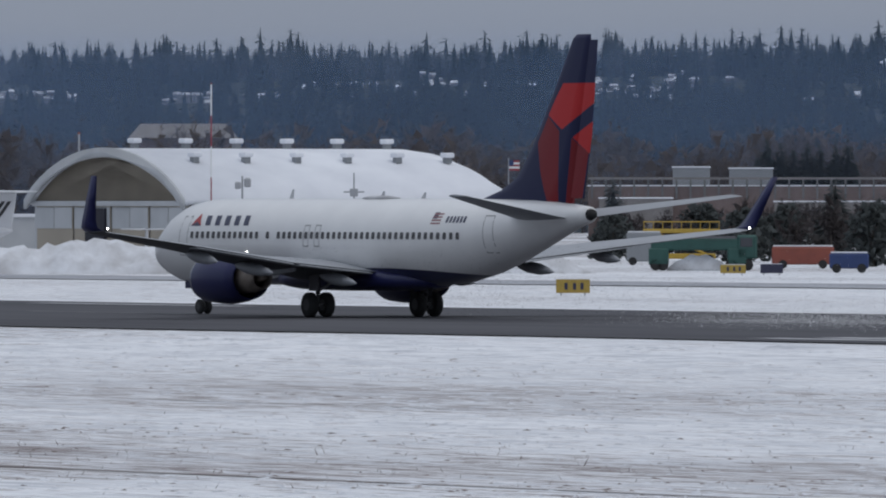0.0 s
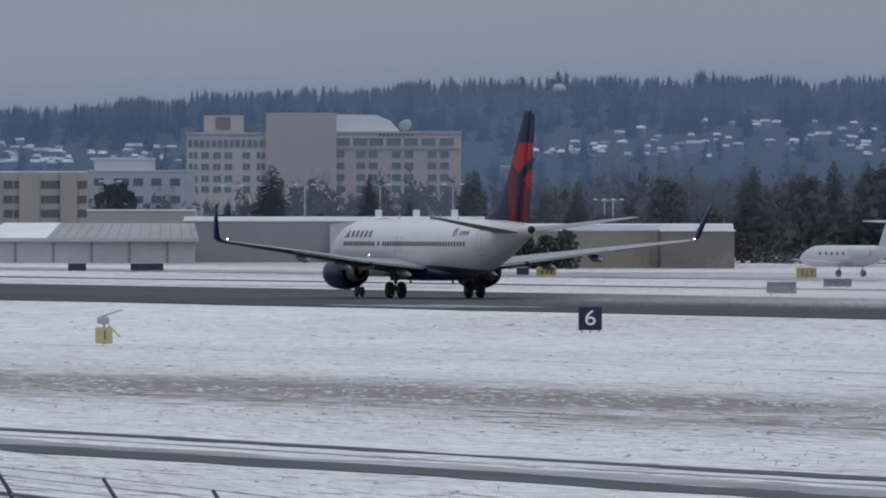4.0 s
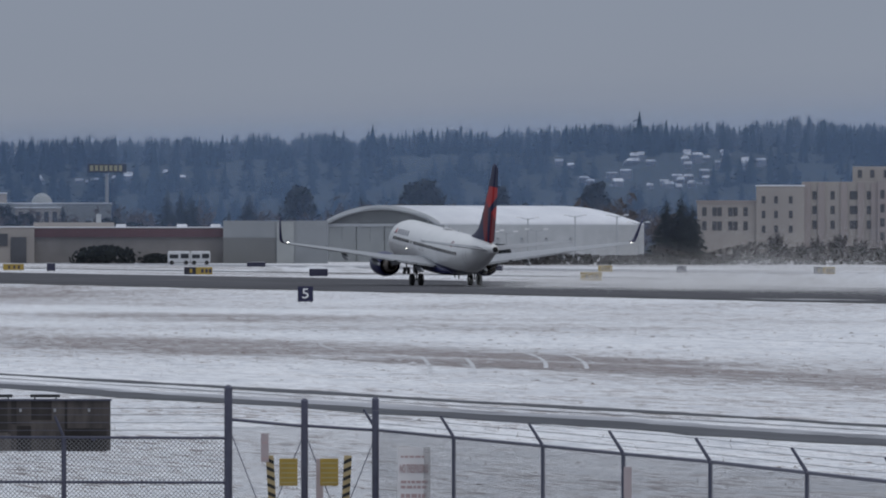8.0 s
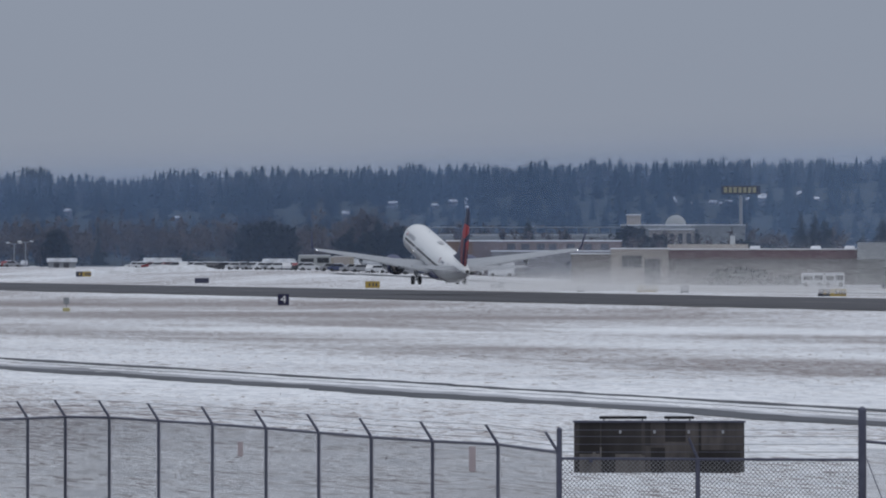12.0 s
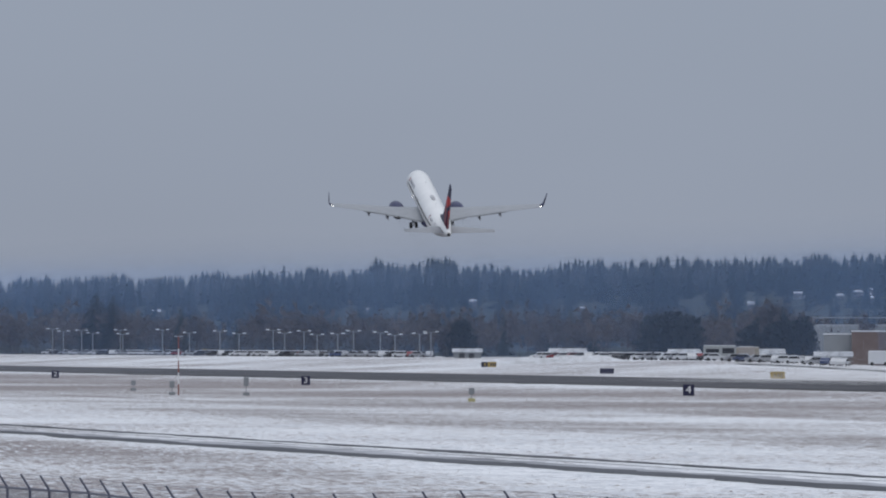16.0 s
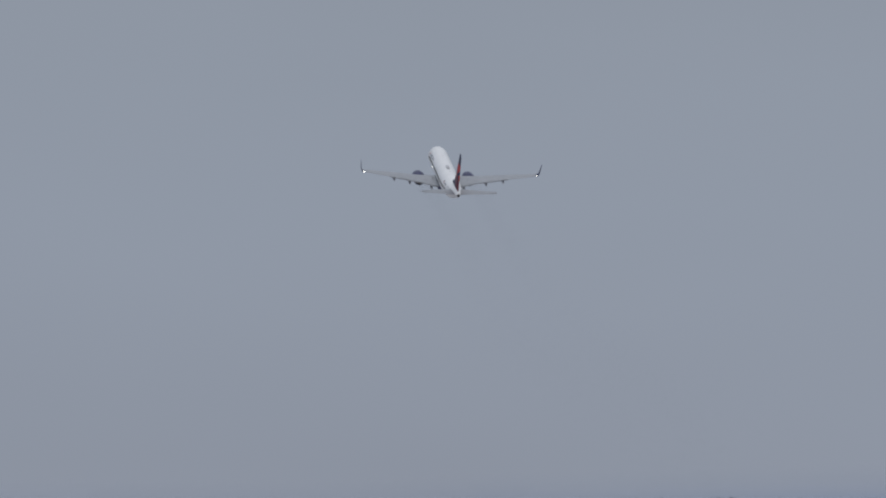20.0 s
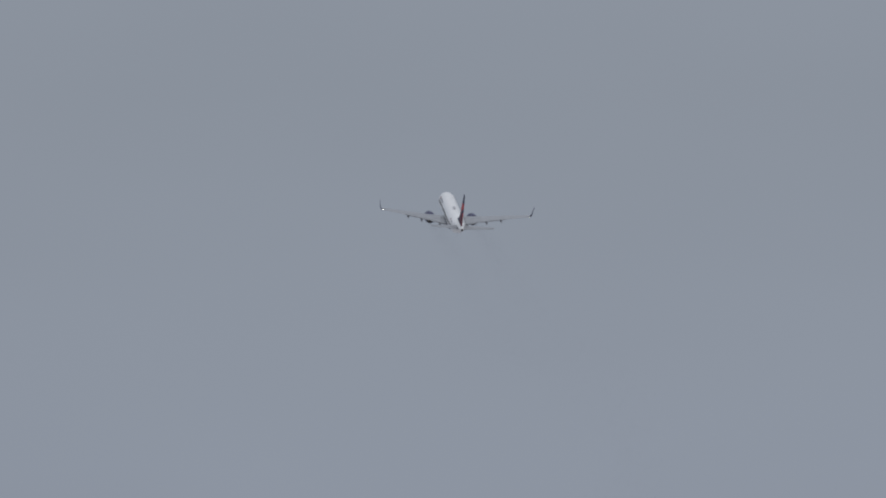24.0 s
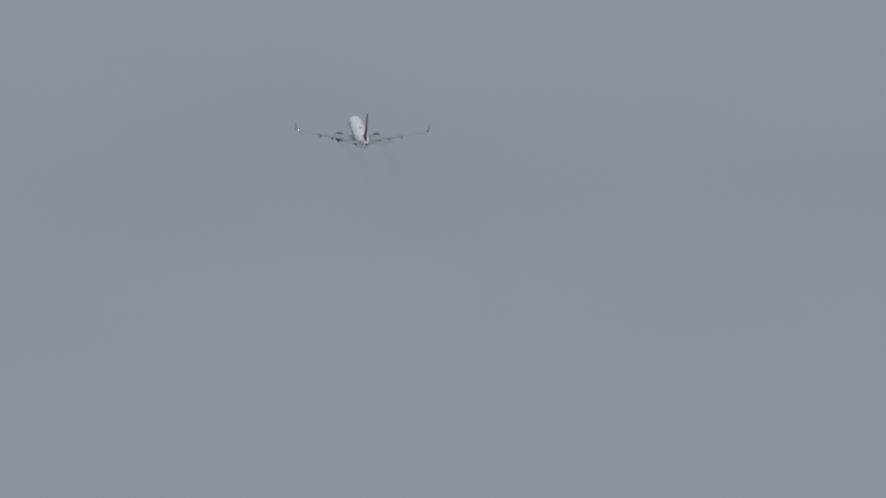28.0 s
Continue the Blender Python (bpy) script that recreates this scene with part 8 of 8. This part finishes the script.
def fence_run(run, label):
    s = thing("fence", label, "fence")
    pts = [spot(b, d) for b, d in run]
    for i, p in enumerate(pts):
        a = run[i][0] / 1000
        left = Vector((math.sin(a), math.cos(a), 0))
        part("post", rod(bmesh.new(), (p.x, p.y, GROUND_Z - 0.2), (p.x, p.y, RAIL_Z + 0.02), 0.031, 0.031, 8), GALV, s)
        tip = p + left * 0.2 + Vector((0, 0, RAIL_Z + 0.32))
        part("arm", rod(bmesh.new(), (p.x, p.y, RAIL_Z), tip, 0.026, 0.02, 6), GALV, s)
    for i, (p, q) in enumerate(zip(pts, pts[1:])):
        part("top_rail", rod(bmesh.new(), (p.x, p.y, RAIL_Z), (q.x, q.y, RAIL_Z), 0.025, 0.025, 6), GALV, s)
        chain_link(p, q, GROUND_Z, RAIL_Z, s, 0.05, 0.0052)
        a = run[i][0] / 1000
        left = Vector((math.sin(a), math.cos(a), 0))
        bm = bmesh.new()
        for k in (0.35, 0.68, 1.0):
            o = left * 0.2 * k + Vector((0, 0, RAIL_Z + 0.32 * k))
            rod(bm, p + o, q + o, 0.004, 0.004, 4, False)
        part("barbed_wire", bm, GALV, s)


fence_run(LEFT_RUN, "chain-link fence with barbed wire on slanted arms")
fence_run(RIGHT_RUN, "chain-link fence with barbed wire along the field")


def gate():
    s = thing("gate", "double chain-link gate between heavy steel posts", "gate")
    d = 166.0
    b = {"corner": 195.2, "left": 223.4, "mid": 230.5, "right": 237.1}
    P = {k: spot(v, d) for k, v in b.items()}
    for k, top, r in (("corner", 2.2, 0.043), ("left", 2.5, 0.064), ("mid", 2.3, 0.055), ("right", 2.32, 0.055)):
        part("gate_post", rod(bmesh.new(), (*P[k].xy, GROUND_Z - 0.2), (*P[k].xy, top), r, r, 12), GALV, s)
        part("post_cap", bmesh_ball((*P[k].xy, top), r * 1.05), GALV, s)
    m = spot(208.1, d)
    part("post", rod(bmesh.new(), (*m.xy, GROUND_Z - 0.2), (*m.xy, 1.75), 0.04, 0.04, 8), GALV, s)
    part("arm", rod(bmesh.new(), (*m.xy, 1.75), (m.x + 0.02, m.y + 0.14, 2.08), 0.025, 0.02, 6), GALV, s)
    for z in (1.74, 1.05):
        part("rail", rod(bmesh.new(), (*P["corner"].xy, z + 0.02), (*P["left"].xy, z), 0.022, 0.022, 6), GALV, s)
    chain_link(P["corner"], P["left"], GROUND_Z, 1.74, s, 0.07)
    for z in (2.2, 2.1, 1.98, 1.86):
        part("barbed_wire", rod(bmesh.new(), (*P["corner"].xy, z), (*P["left"].xy, z), 0.004, 0.004, 4), GALV, s)
    for a, c, z0, z1 in (("left", "mid", 2.03, 1.92), ("mid", "right", 1.93, 1.86)):
        part("gate_rail", rod(bmesh.new(), (*P[a].xy, z0), (*P[c].xy, z1), 0.024, 0.024, 8), GALV, s)
        chain_link(P[a], P[c], GROUND_Z, z1, s, 0.05, 0.0028)
        mid = (P[a] + P[c]) / 2
        part("brace_wire", rod(bmesh.new(), (*P[a].xy, z0 - 0.1), (mid.x, mid.y, 0.4), 0.008, 0.008, 5), GALV, s)
        part("brace_wire", rod(bmesh.new(), (*P[c].xy, z1 - 0.1), (mid.x, mid.y, 0.4), 0.008, 0.008, 5), GALV, s)


gate()


def notice(name, label, bearing, dist, w, z0, z1, mat, lines=(), words=None):
    s = thing(name, label, "sign", facing(bearing, dist, 0))
    part("plate", boxed(-w / 2, w / 2, -0.012, 0.012, z0, z1, 0.004), mat, s)
    h = z1 - z0
    for k, (u, t) in enumerate(lines):
        x = -w * 0.4
        for j in range(6):
            wide = w * (0.08 + 0.09 * ((3 * k + 5 * j) % 4) / 3)
            if x + wide > w * 0.42:
                break
            part("print_bar", boxed(x, x + wide, -0.018, -0.012, z1 - h * (u + t), z1 - h * u), PRINT, s)
            x += wide + w * 0.035
    if words:
        legend(words, 0.19, PRINT, s, Matrix.Translation((0, -0.02, z1 - h * 0.3)) @ Matrix.Diagonal((0.29, 1, 1, 1)))
    return s


notice("warning_notice", "faded white NO TRESPASSING notice wired to the fence", 240.7, 163.0, 0.5, 0.55, 1.66, NOTICE, ((0.12, 0.025), (0.46, 0.035), (0.53, 0.035), (0.64, 0.055), (0.73, 0.055), (0.85, 0.03)), "NO TRESPASSING")
notice("fence_notice", "narrow faded notice on the fence", 226.8, 165.0, 0.12, 1.39, 1.83, NOTICE_PINK, ((0.3, 0.05), (0.85, 0.06)))
notice("fence_notice", "faded white notice on the fence mesh", 139.3, 197.0, 0.3, 0.95, 1.75, NOTICE, ((0.25, 0.05), (0.45, 0.05)))
notice("gate_notice", "faded pink notice beside the gate post", 231.9, 165.6, 0.11, 0.8, 1.43, NOTICE_PINK)
notice("fence_notice", "faded pink notice on the fence mesh", 187.1, 173.0, 0.11, 1.41, 1.82, NOTICE_PINK)
notice("fence_notice", "faded pink notice on the fence mesh", 260.6, 147.0, 0.11, 1.28, 1.71, NOTICE_PINK)
notice("fence_notice", "small faded notice on the fence mesh", 165.5, 180.0, 0.09, 1.53, 1.77, NOTICE_PINK)


def hazard_board(bearing, dist, flip):
    s = thing("hazard_board", "yellow plate with a black-striped edge on the gate", "sign", facing(bearing, dist, 0))
    top = 1.44
    part("plate", boxed(-0.14, 0.14, -0.015, 0.015, top - 0.42, top, 0.005), SIGN_YELLOW, s)
    for k in range(5):
        part("slot", boxed(-0.12, 0.12, -0.02, -0.015, top - 0.08 - 0.075 * k, top - 0.06 - 0.075 * k), YELLOW_DIM, s)
    x0 = 0.15 if flip else -0.27
    lean = pose(0, 0, 0, 0, 3 if flip else -3, 0)
    part("striped_strip", boxed(x0, x0 + 0.12, -0.02, 0.01, -0.1, top + 0.06, 0.004), STRIP_YELLOW, s, "faded black-striped strip").matrix_basis = lean
    for k in range(9):
        z = top - 0.02 - 0.13 * k
        if z > 0.05:
            bm = prism(bmesh.new(), [(x0, z - 0.06), (x0 + 0.12, z - 0.0), (x0 + 0.12, z + 0.055), (x0, z - 0.005)] if flip else [(x0, z), (x0 + 0.12, z - 0.06), (x0 + 0.12, z - 0.005), (x0, z + 0.055)], 0.006)
            part("black_stripe", bm, HAZARD, s).matrix_basis = lean @ Matrix.Translation((0, -0.027, 0))


hazard_board(229.0, 165.2, False)
hazard_board(232.8, 165.2, True)


def back_board():
    d = 166.4
    s = thing("notice_board", "large weathered dark board fixed behind the fence", "board", facing(204.5, d, 0))
    w, z0, z1 = 2.64, 1.54, 2.31
    # boards of uneven length and weathering: dark above, paler and patched below
    rnd = random.Random(31)
    cuts = [0.0] + sorted(rnd.uniform(0.02, 0.98) for k in range(17)) + [1.0]
    for u0, u1 in zip(cuts, cuts[1:]):
        x0, x1, split = -w / 2 + w * u0, -w / 2 + w * u1, z0 + (z1 - z0) * rnd.uniform(0.3, 0.62)
        pale = rnd.random() < 0.6
        part("plank", boxed(x0, x1, -0.03 - rnd.uniform(0, 0.006), 0.03, split, z1, 0.001), BOARD_WORN if rnd.random() < 0.2 else BOARD, s)
        part("plank", boxed(x0, x1, -0.03 - rnd.uniform(0, 0.006), 0.03, z0 - rnd.uniform(0, 0.015), split, 0.001), BOARD_PALE if pale else BOARD_WORN if rnd.random() < 0.6 else BOARD, s)
    # black panel added behind the planks to block light between them
    part("light_block_panel", boxed(-w / 2 + 0.01, w / 2 - 0.01, -0.022, 0.034, z0 + 0.005, z1 - 0.005), BLACK, s)
    part("top_edge", boxed(-w / 2 - 0.02, w / 2 + 0.02, -0.06, 0.06, z1, z1 + 0.03), GALV, s)
    for x in (-w * 0.4, 0.6, w * 0.4):
        part("bracket", boxed(x - 0.03, x + 0.03, -0.45, -0.02, 1.7, 1.76), GALV, s)
    for x0, x1 in ((832, 916), (947, 1000)):
        part("lamp_bar", boxed((x0 - 938) * d / 19000, (x1 - 938) * d / 19000, -0.06, 0.06, z1 + 0.055, z1 + 0.1, 0.01), BLACK, s)
        for x in (x0 + 8, x1 - 8):
            part("lamp_bracket", rod(bmesh.new(), ((x - 938) * d / 19000, 0, z1), ((x - 938) * d / 19000, 0, z1 + 0.07), 0.012, 0.012, 6), BLACK, s)
    for k in range(4):
        part("clip", boxed(-w / 2 + 0.7 + 0.53 * k, -w / 2 + 0.735 + 0.53 * k, -0.05, -0.03, z1 - 0.17, z1 - 0.12), POLE_GREY, s)


back_board()


# ---- lumps of snow and dry grass on the near field ----
DRY_GRASS = material("dry_grass", (0.11, 0.08, 0.068), 0.9, color2=(0.26, 0.21, 0.19), scale=4, rand=0.3)
LUMP_SNOW = material("lumpy_snow", (0.72, 0.74, 0.78), 0.8, color2=(0.56, 0.58, 0.62), scale=1.2, spec=0.15, rand=0.12)


def worn_at(x, y):
    """How far the grass shows through the snow, from 0 to 1."""
    a = max(0.0, 1 - max(0.0, abs(y + 114) - 5) / 15) * ease(-0.4, 0.2, noise.noise(Vector((x / 90, y / 300, 1.1))))
    b = max(0.0, 1 - max(0.0, abs(y + 156) - 2) / 16) * ease(520, 800, x)
    return max(a, b)


def field_lumps():
    rnd = random.Random(21)
    snow, grass = ([], []), ([], [])
    for k in range(42000):
        b = rnd.uniform(85, 590)
        d = 130 * (620 / 130) ** rnd.random()
        p = spot(b, d)
        if p.y < -215 or -88 < p.y - road_bend(p.x) < -74.5:
            continue
        rough = noise.noise(Vector((p.x / 35, p.y / 11, 2.2))) + 0.6 * noise.noise(Vector((p.x / 7, p.y / 5, 4.2)))
        w = worn_at(p.x, p.y)
        if rough + w < -0.12 or w > 0.3 and rnd.random() < 0.85:
            continue
        v, f = grass if rnd.random() < 0.04 + 0.9 * w + 0.15 * max(0.0, rough) else snow
        z = land(p.x, p.y)
        r, h = rnd.uniform(0.05, 0.2) * (0.6 + d / 400), rnd.uniform(0.008, 0.03) * (0.7 + d / 500)
        if v is grass[0]:
            r *= 0.7
            h *= 0.9
        c = len(v)
        a0 = rnd.uniform(0, 6.28)
        for i in range(5):
            q = r * rnd.uniform(0.6, 1.2)
            v.append((p.x + q * math.cos(a0 + i * 1.257), p.y + q * math.sin(a0 + i * 1.257), z - 0.004))
        v.append((p.x + rnd.uniform(-0.4, 0.4) * r, p.y + rnd.uniform(-0.4, 0.4) * r, z + h))
        f += [(c + i, c + (i + 1) % 5, c + 5) for i in range(5)]
    mesh_of("snow_lumps", *snow, LUMP_SNOW, "small lumps of crusted snow on the field", "snow")
    mesh_of("grass_tufts", *grass, DRY_GRASS, "flattened tufts of dry grass in thin snow", "grass")
    v, f = [], []
    for k in range(15000):
        b, d = rnd.uniform(85, 590), 130 * (600 / 130) ** rnd.random()
        p = spot(b, d)
        if p.y < -205 or -88 < p.y - road_bend(p.x) < -74.5 or rnd.random() > 0.08 + worn_at(p.x, p.y) + max(0.0, noise.noise(Vector((p.x / 25, p.y / 6, 7.7)))):
            continue
        z = land(p.x, p.y)
        h, w, a = rnd.uniform(0.05, 0.14) * (1.8 if rnd.random() < 0.05 else 1), rnd.uniform(0.006, 0.014), rnd.uniform(0, 6.28)
        c = len(v)
        v += [(p.x - w * math.sin(a), p.y - w * math.cos(a), z), (p.x + w * math.sin(a), p.y + w * math.cos(a), z), (p.x + h * 0.6 * math.cos(a), p.y + h * 0.6 * math.sin(a), z + h)]
        f.append((c, c + 1, c + 2))
    mesh_of("dry_stalks", v, f, DRY_GRASS, "dry stalks standing out of thin snow", "grass")


field_lumps()


# ---- blown snow and exhaust behind the airliner ----
POWDER = material("blown_snow", (0.86, 0.87, 0.9), 0.9, spec=0.1)
SOOT = material("thin_exhaust_smoke", (0.05, 0.05, 0.055), 1.0, spec=0.0)


def specks(name, label, count, length, width, height, size, mat, seed, rise=0.0, meander=0.0, ground=True):
    """A drifting cloud of tiny flakes that trails along -x from its origin."""
    g = np.random.default_rng(seed)
    u = g.random(count) ** (0.85 if ground else 1.5)
    grow = 0.3 + 0.7 * np.minimum(1.0, u * 3)
    x = -length * u
    puff = 0.7 + 0.2 * np.sin(x / 5.3 + seed) + 0.2 * np.sin(x / 2.1 + 2 * seed) + 0.15 * np.sin(x / 13.0)
    y = g.normal(0, width * 0.4, count) * grow + meander * u * np.sin(u * 9 + seed)
    z = np.clip(g.normal(0, 0.5, count), -1, 1) * abs(height) * grow
    z = 0.6 + np.abs(1.2 * np.minimum(1.0, 0.5 + u * 3) + z) * puff * (1 + 0.25 * np.sin(y / 3.1 + x / 7)) if ground else z + rise * u
    co = np.stack((x, y, z), 1)[:, None, :] + size * g.uniform(0.5, 1.3, (count, 1, 1)) * g.uniform(-1, 1, (count, 3, 3))
    me = bpy.data.meshes.new(name)
    me.vertices.add(count * 3)
    me.loops.add(count * 3)
    me.polygons.add(count)
    if ground:                        # flake faces turned to the camera's side; upward normals set below brighten them
        face = np.cross(co[:, 1] - co[:, 0], co[:, 2] - co[:, 0])
        away = face[:, 0] > 0
        co[away] = co[away][:, ::-1]
    me.vertices.foreach_set("co", co.astype(np.float32).ravel())
    me.loops.foreach_set("vertex_index", np.arange(count * 3, dtype=np.int32))
    me.polygons.foreach_set("loop_start", np.arange(0, count * 3, 3, dtype=np.int32))
    me.update(calc_edges=True)
    if ground:
        me.polygons.foreach_set("use_smooth", np.ones(count, dtype=bool))
        me.normals_split_custom_set_from_vertices(np.tile((-0.3, 0.1, 0.95), (count * 3, 1)).tolist())
    me.materials.append(mat)
    return tagged(new(name, me), label, "snow cloud" if mat is POWDER else "smoke", kind="stuff")


near_cloud = specks("blown_snow", "powder snow blown up behind the engines", 560000, 85, 16, 3.2, 0.02, POWDER, 3)
far_cloud = specks("blown_snow", "thinning powder snow drifting behind the airliner", 620000, 180, 20, 5.0, 0.0255, POWDER, 5)
trails = [specks("exhaust_smoke", "faint dark exhaust smoke trailing from an engine", 26000, 420, 6.0, 5.0, 0.021, SOOT, 11 + k, -6.0, 9.0, False) for k in range(2)]

# ---- what moves ----
# seconds, station along the runway of the main wheels, height of the wheels, nose-up angle, bank to the right
FLIGHT = [
    (0.0, 423.3, -0.14, 0.0, 0.0), (1.0, 487.5, -0.14, 0.0, 0.0), (2.0, 553.7, -0.14, 0.0, 0.0), (3.0, 621.8, -0.14, 0.0, 0.0), (4.5, 727.0, -0.14, 0.0, 0.0),
    (6.5, 876.1, -0.14, 1.2, 0.0), (7.4, 945.6, -0.14, 2.4, 0.0), (8.0, 993.7, -0.14, 3.7, 0.0), (9.0, 1074.6, -0.14, 5.0, 0.0), (10.0, 1157.1, -0.12, 6.9, 0.0), (11.0, 1241.4, 0.05, 8.2, 0.0),
    (12.0, 1327.6, 1.1, 9.2, 0.0), (13.5, 1460.2, 5.75, 11.0, -0.3), (15.5, 1640.9, 18.43, 16.2, 0.0), (17.0, 1775.6, 35.03, 17.5, 0.5), (19.0, 1954.3, 64.53, 17.3, 0.8), (20.0, 2043.6, 80.03, 17.1, 1.3),
    (21.5, 2177.8, 103.73, 17.0, 2.2), (23.5, 2356.8, 135.33, 17.0, 3.4), (24.0, 2401.6, 143.23, 16.8, 2.6), (25.0, 2491.1, 159.03, 16.7, 1.2), (26.0, 2580.6, 174.83, 16.5, 1.6), (27.0, 2670.1, 190.63, 16.0, 2.2), (28.0, 2759.6, 206.43, 15.6, 0.6)]


BEND = [(0.0, 0.0), (5.0, 0.0), (7.0, 0.6), (8.0, 1.6), (9.0, 2.8), (10.0, 3.8), (11.0, 4.4), (12.0, 4.8), (13.5, 5.0), (28.0, 5.0)]


def motions():
    walk(airliner, [(t, pose(x, RUNWAY_Y, z, bank, -up, 0)) for t, x, z, up, bank in FLIGHT])
    # the wings bend upwards as they take the weight
    for wing, side in WINGS:
        root = Vector((0.0, 1.8 * side, 2.08))
        walk(wing, [(t, Matrix.Translation(root) @ pose(0, 0, 0, side * bend) @ Matrix.Translation(-root)) for t, bend in BEND])
    for gear, side in GEARS:
        here = gear.location.copy()
        rows = []
        for t, turn in ((0.0, 0), (15.6, 0), (16.4, 18), (17.2, 52), (18.0, 84), (18.4, 90), (28.0, 90)):
            if side:
                rows.append((t, pose(*here, -side * turn * 0.98, 0, 0)))
            else:
                rows.append((t, pose(*here, 0, -turn * 1.0, 0)))
        walk(gear, rows)
    # the powder follows the jet blast along the runway, slows after lift-off and settles
    ground = [(t, x) for t, x, z, up, bank in FLIGHT if t <= 12.0]
    walk(near_cloud, [(t, pose(x - (22 if t < 10.5 else 12), RUNWAY_Y - 4, -0.1 - 1.5 * ease(9.6, 6.8, t))) for t, x in ground] + [(13.5, pose(1452, RUNWAY_Y - 6, -0.4)), (15.5, pose(1500, RUNWAY_Y - 8, -2.2)), (17.5, pose(1515, RUNWAY_Y - 9, -6)), (28.0, pose(1520, RUNWAY_Y - 9, -12))])
    walk(far_cloud, [(t, pose(x - (40 if t < 10.5 else 26), RUNWAY_Y - 9, -1.8 * ease(9.6, 6.8, t))) for t, x in ground] + [(13.5, pose(1432, RUNWAY_Y - 9, 0.2)), (15.5, pose(1460, RUNWAY_Y - 9, -2.4)), (17.5, pose(1470, RUNWAY_Y - 6, -7)), (28.0, pose(1475, RUNWAY_Y - 6, -14))])
    for trail, side in zip(trails, (1, -1)):
        walk(trail, [(t, pose(x + 0.8, RUNWAY_Y + 4.83 * side, z + 1.6 + 1.0 * math.sin(radians(up)), 0, -0.6 * up, 0)) for t, x, z, up, bank in FLIGHT])


motions()
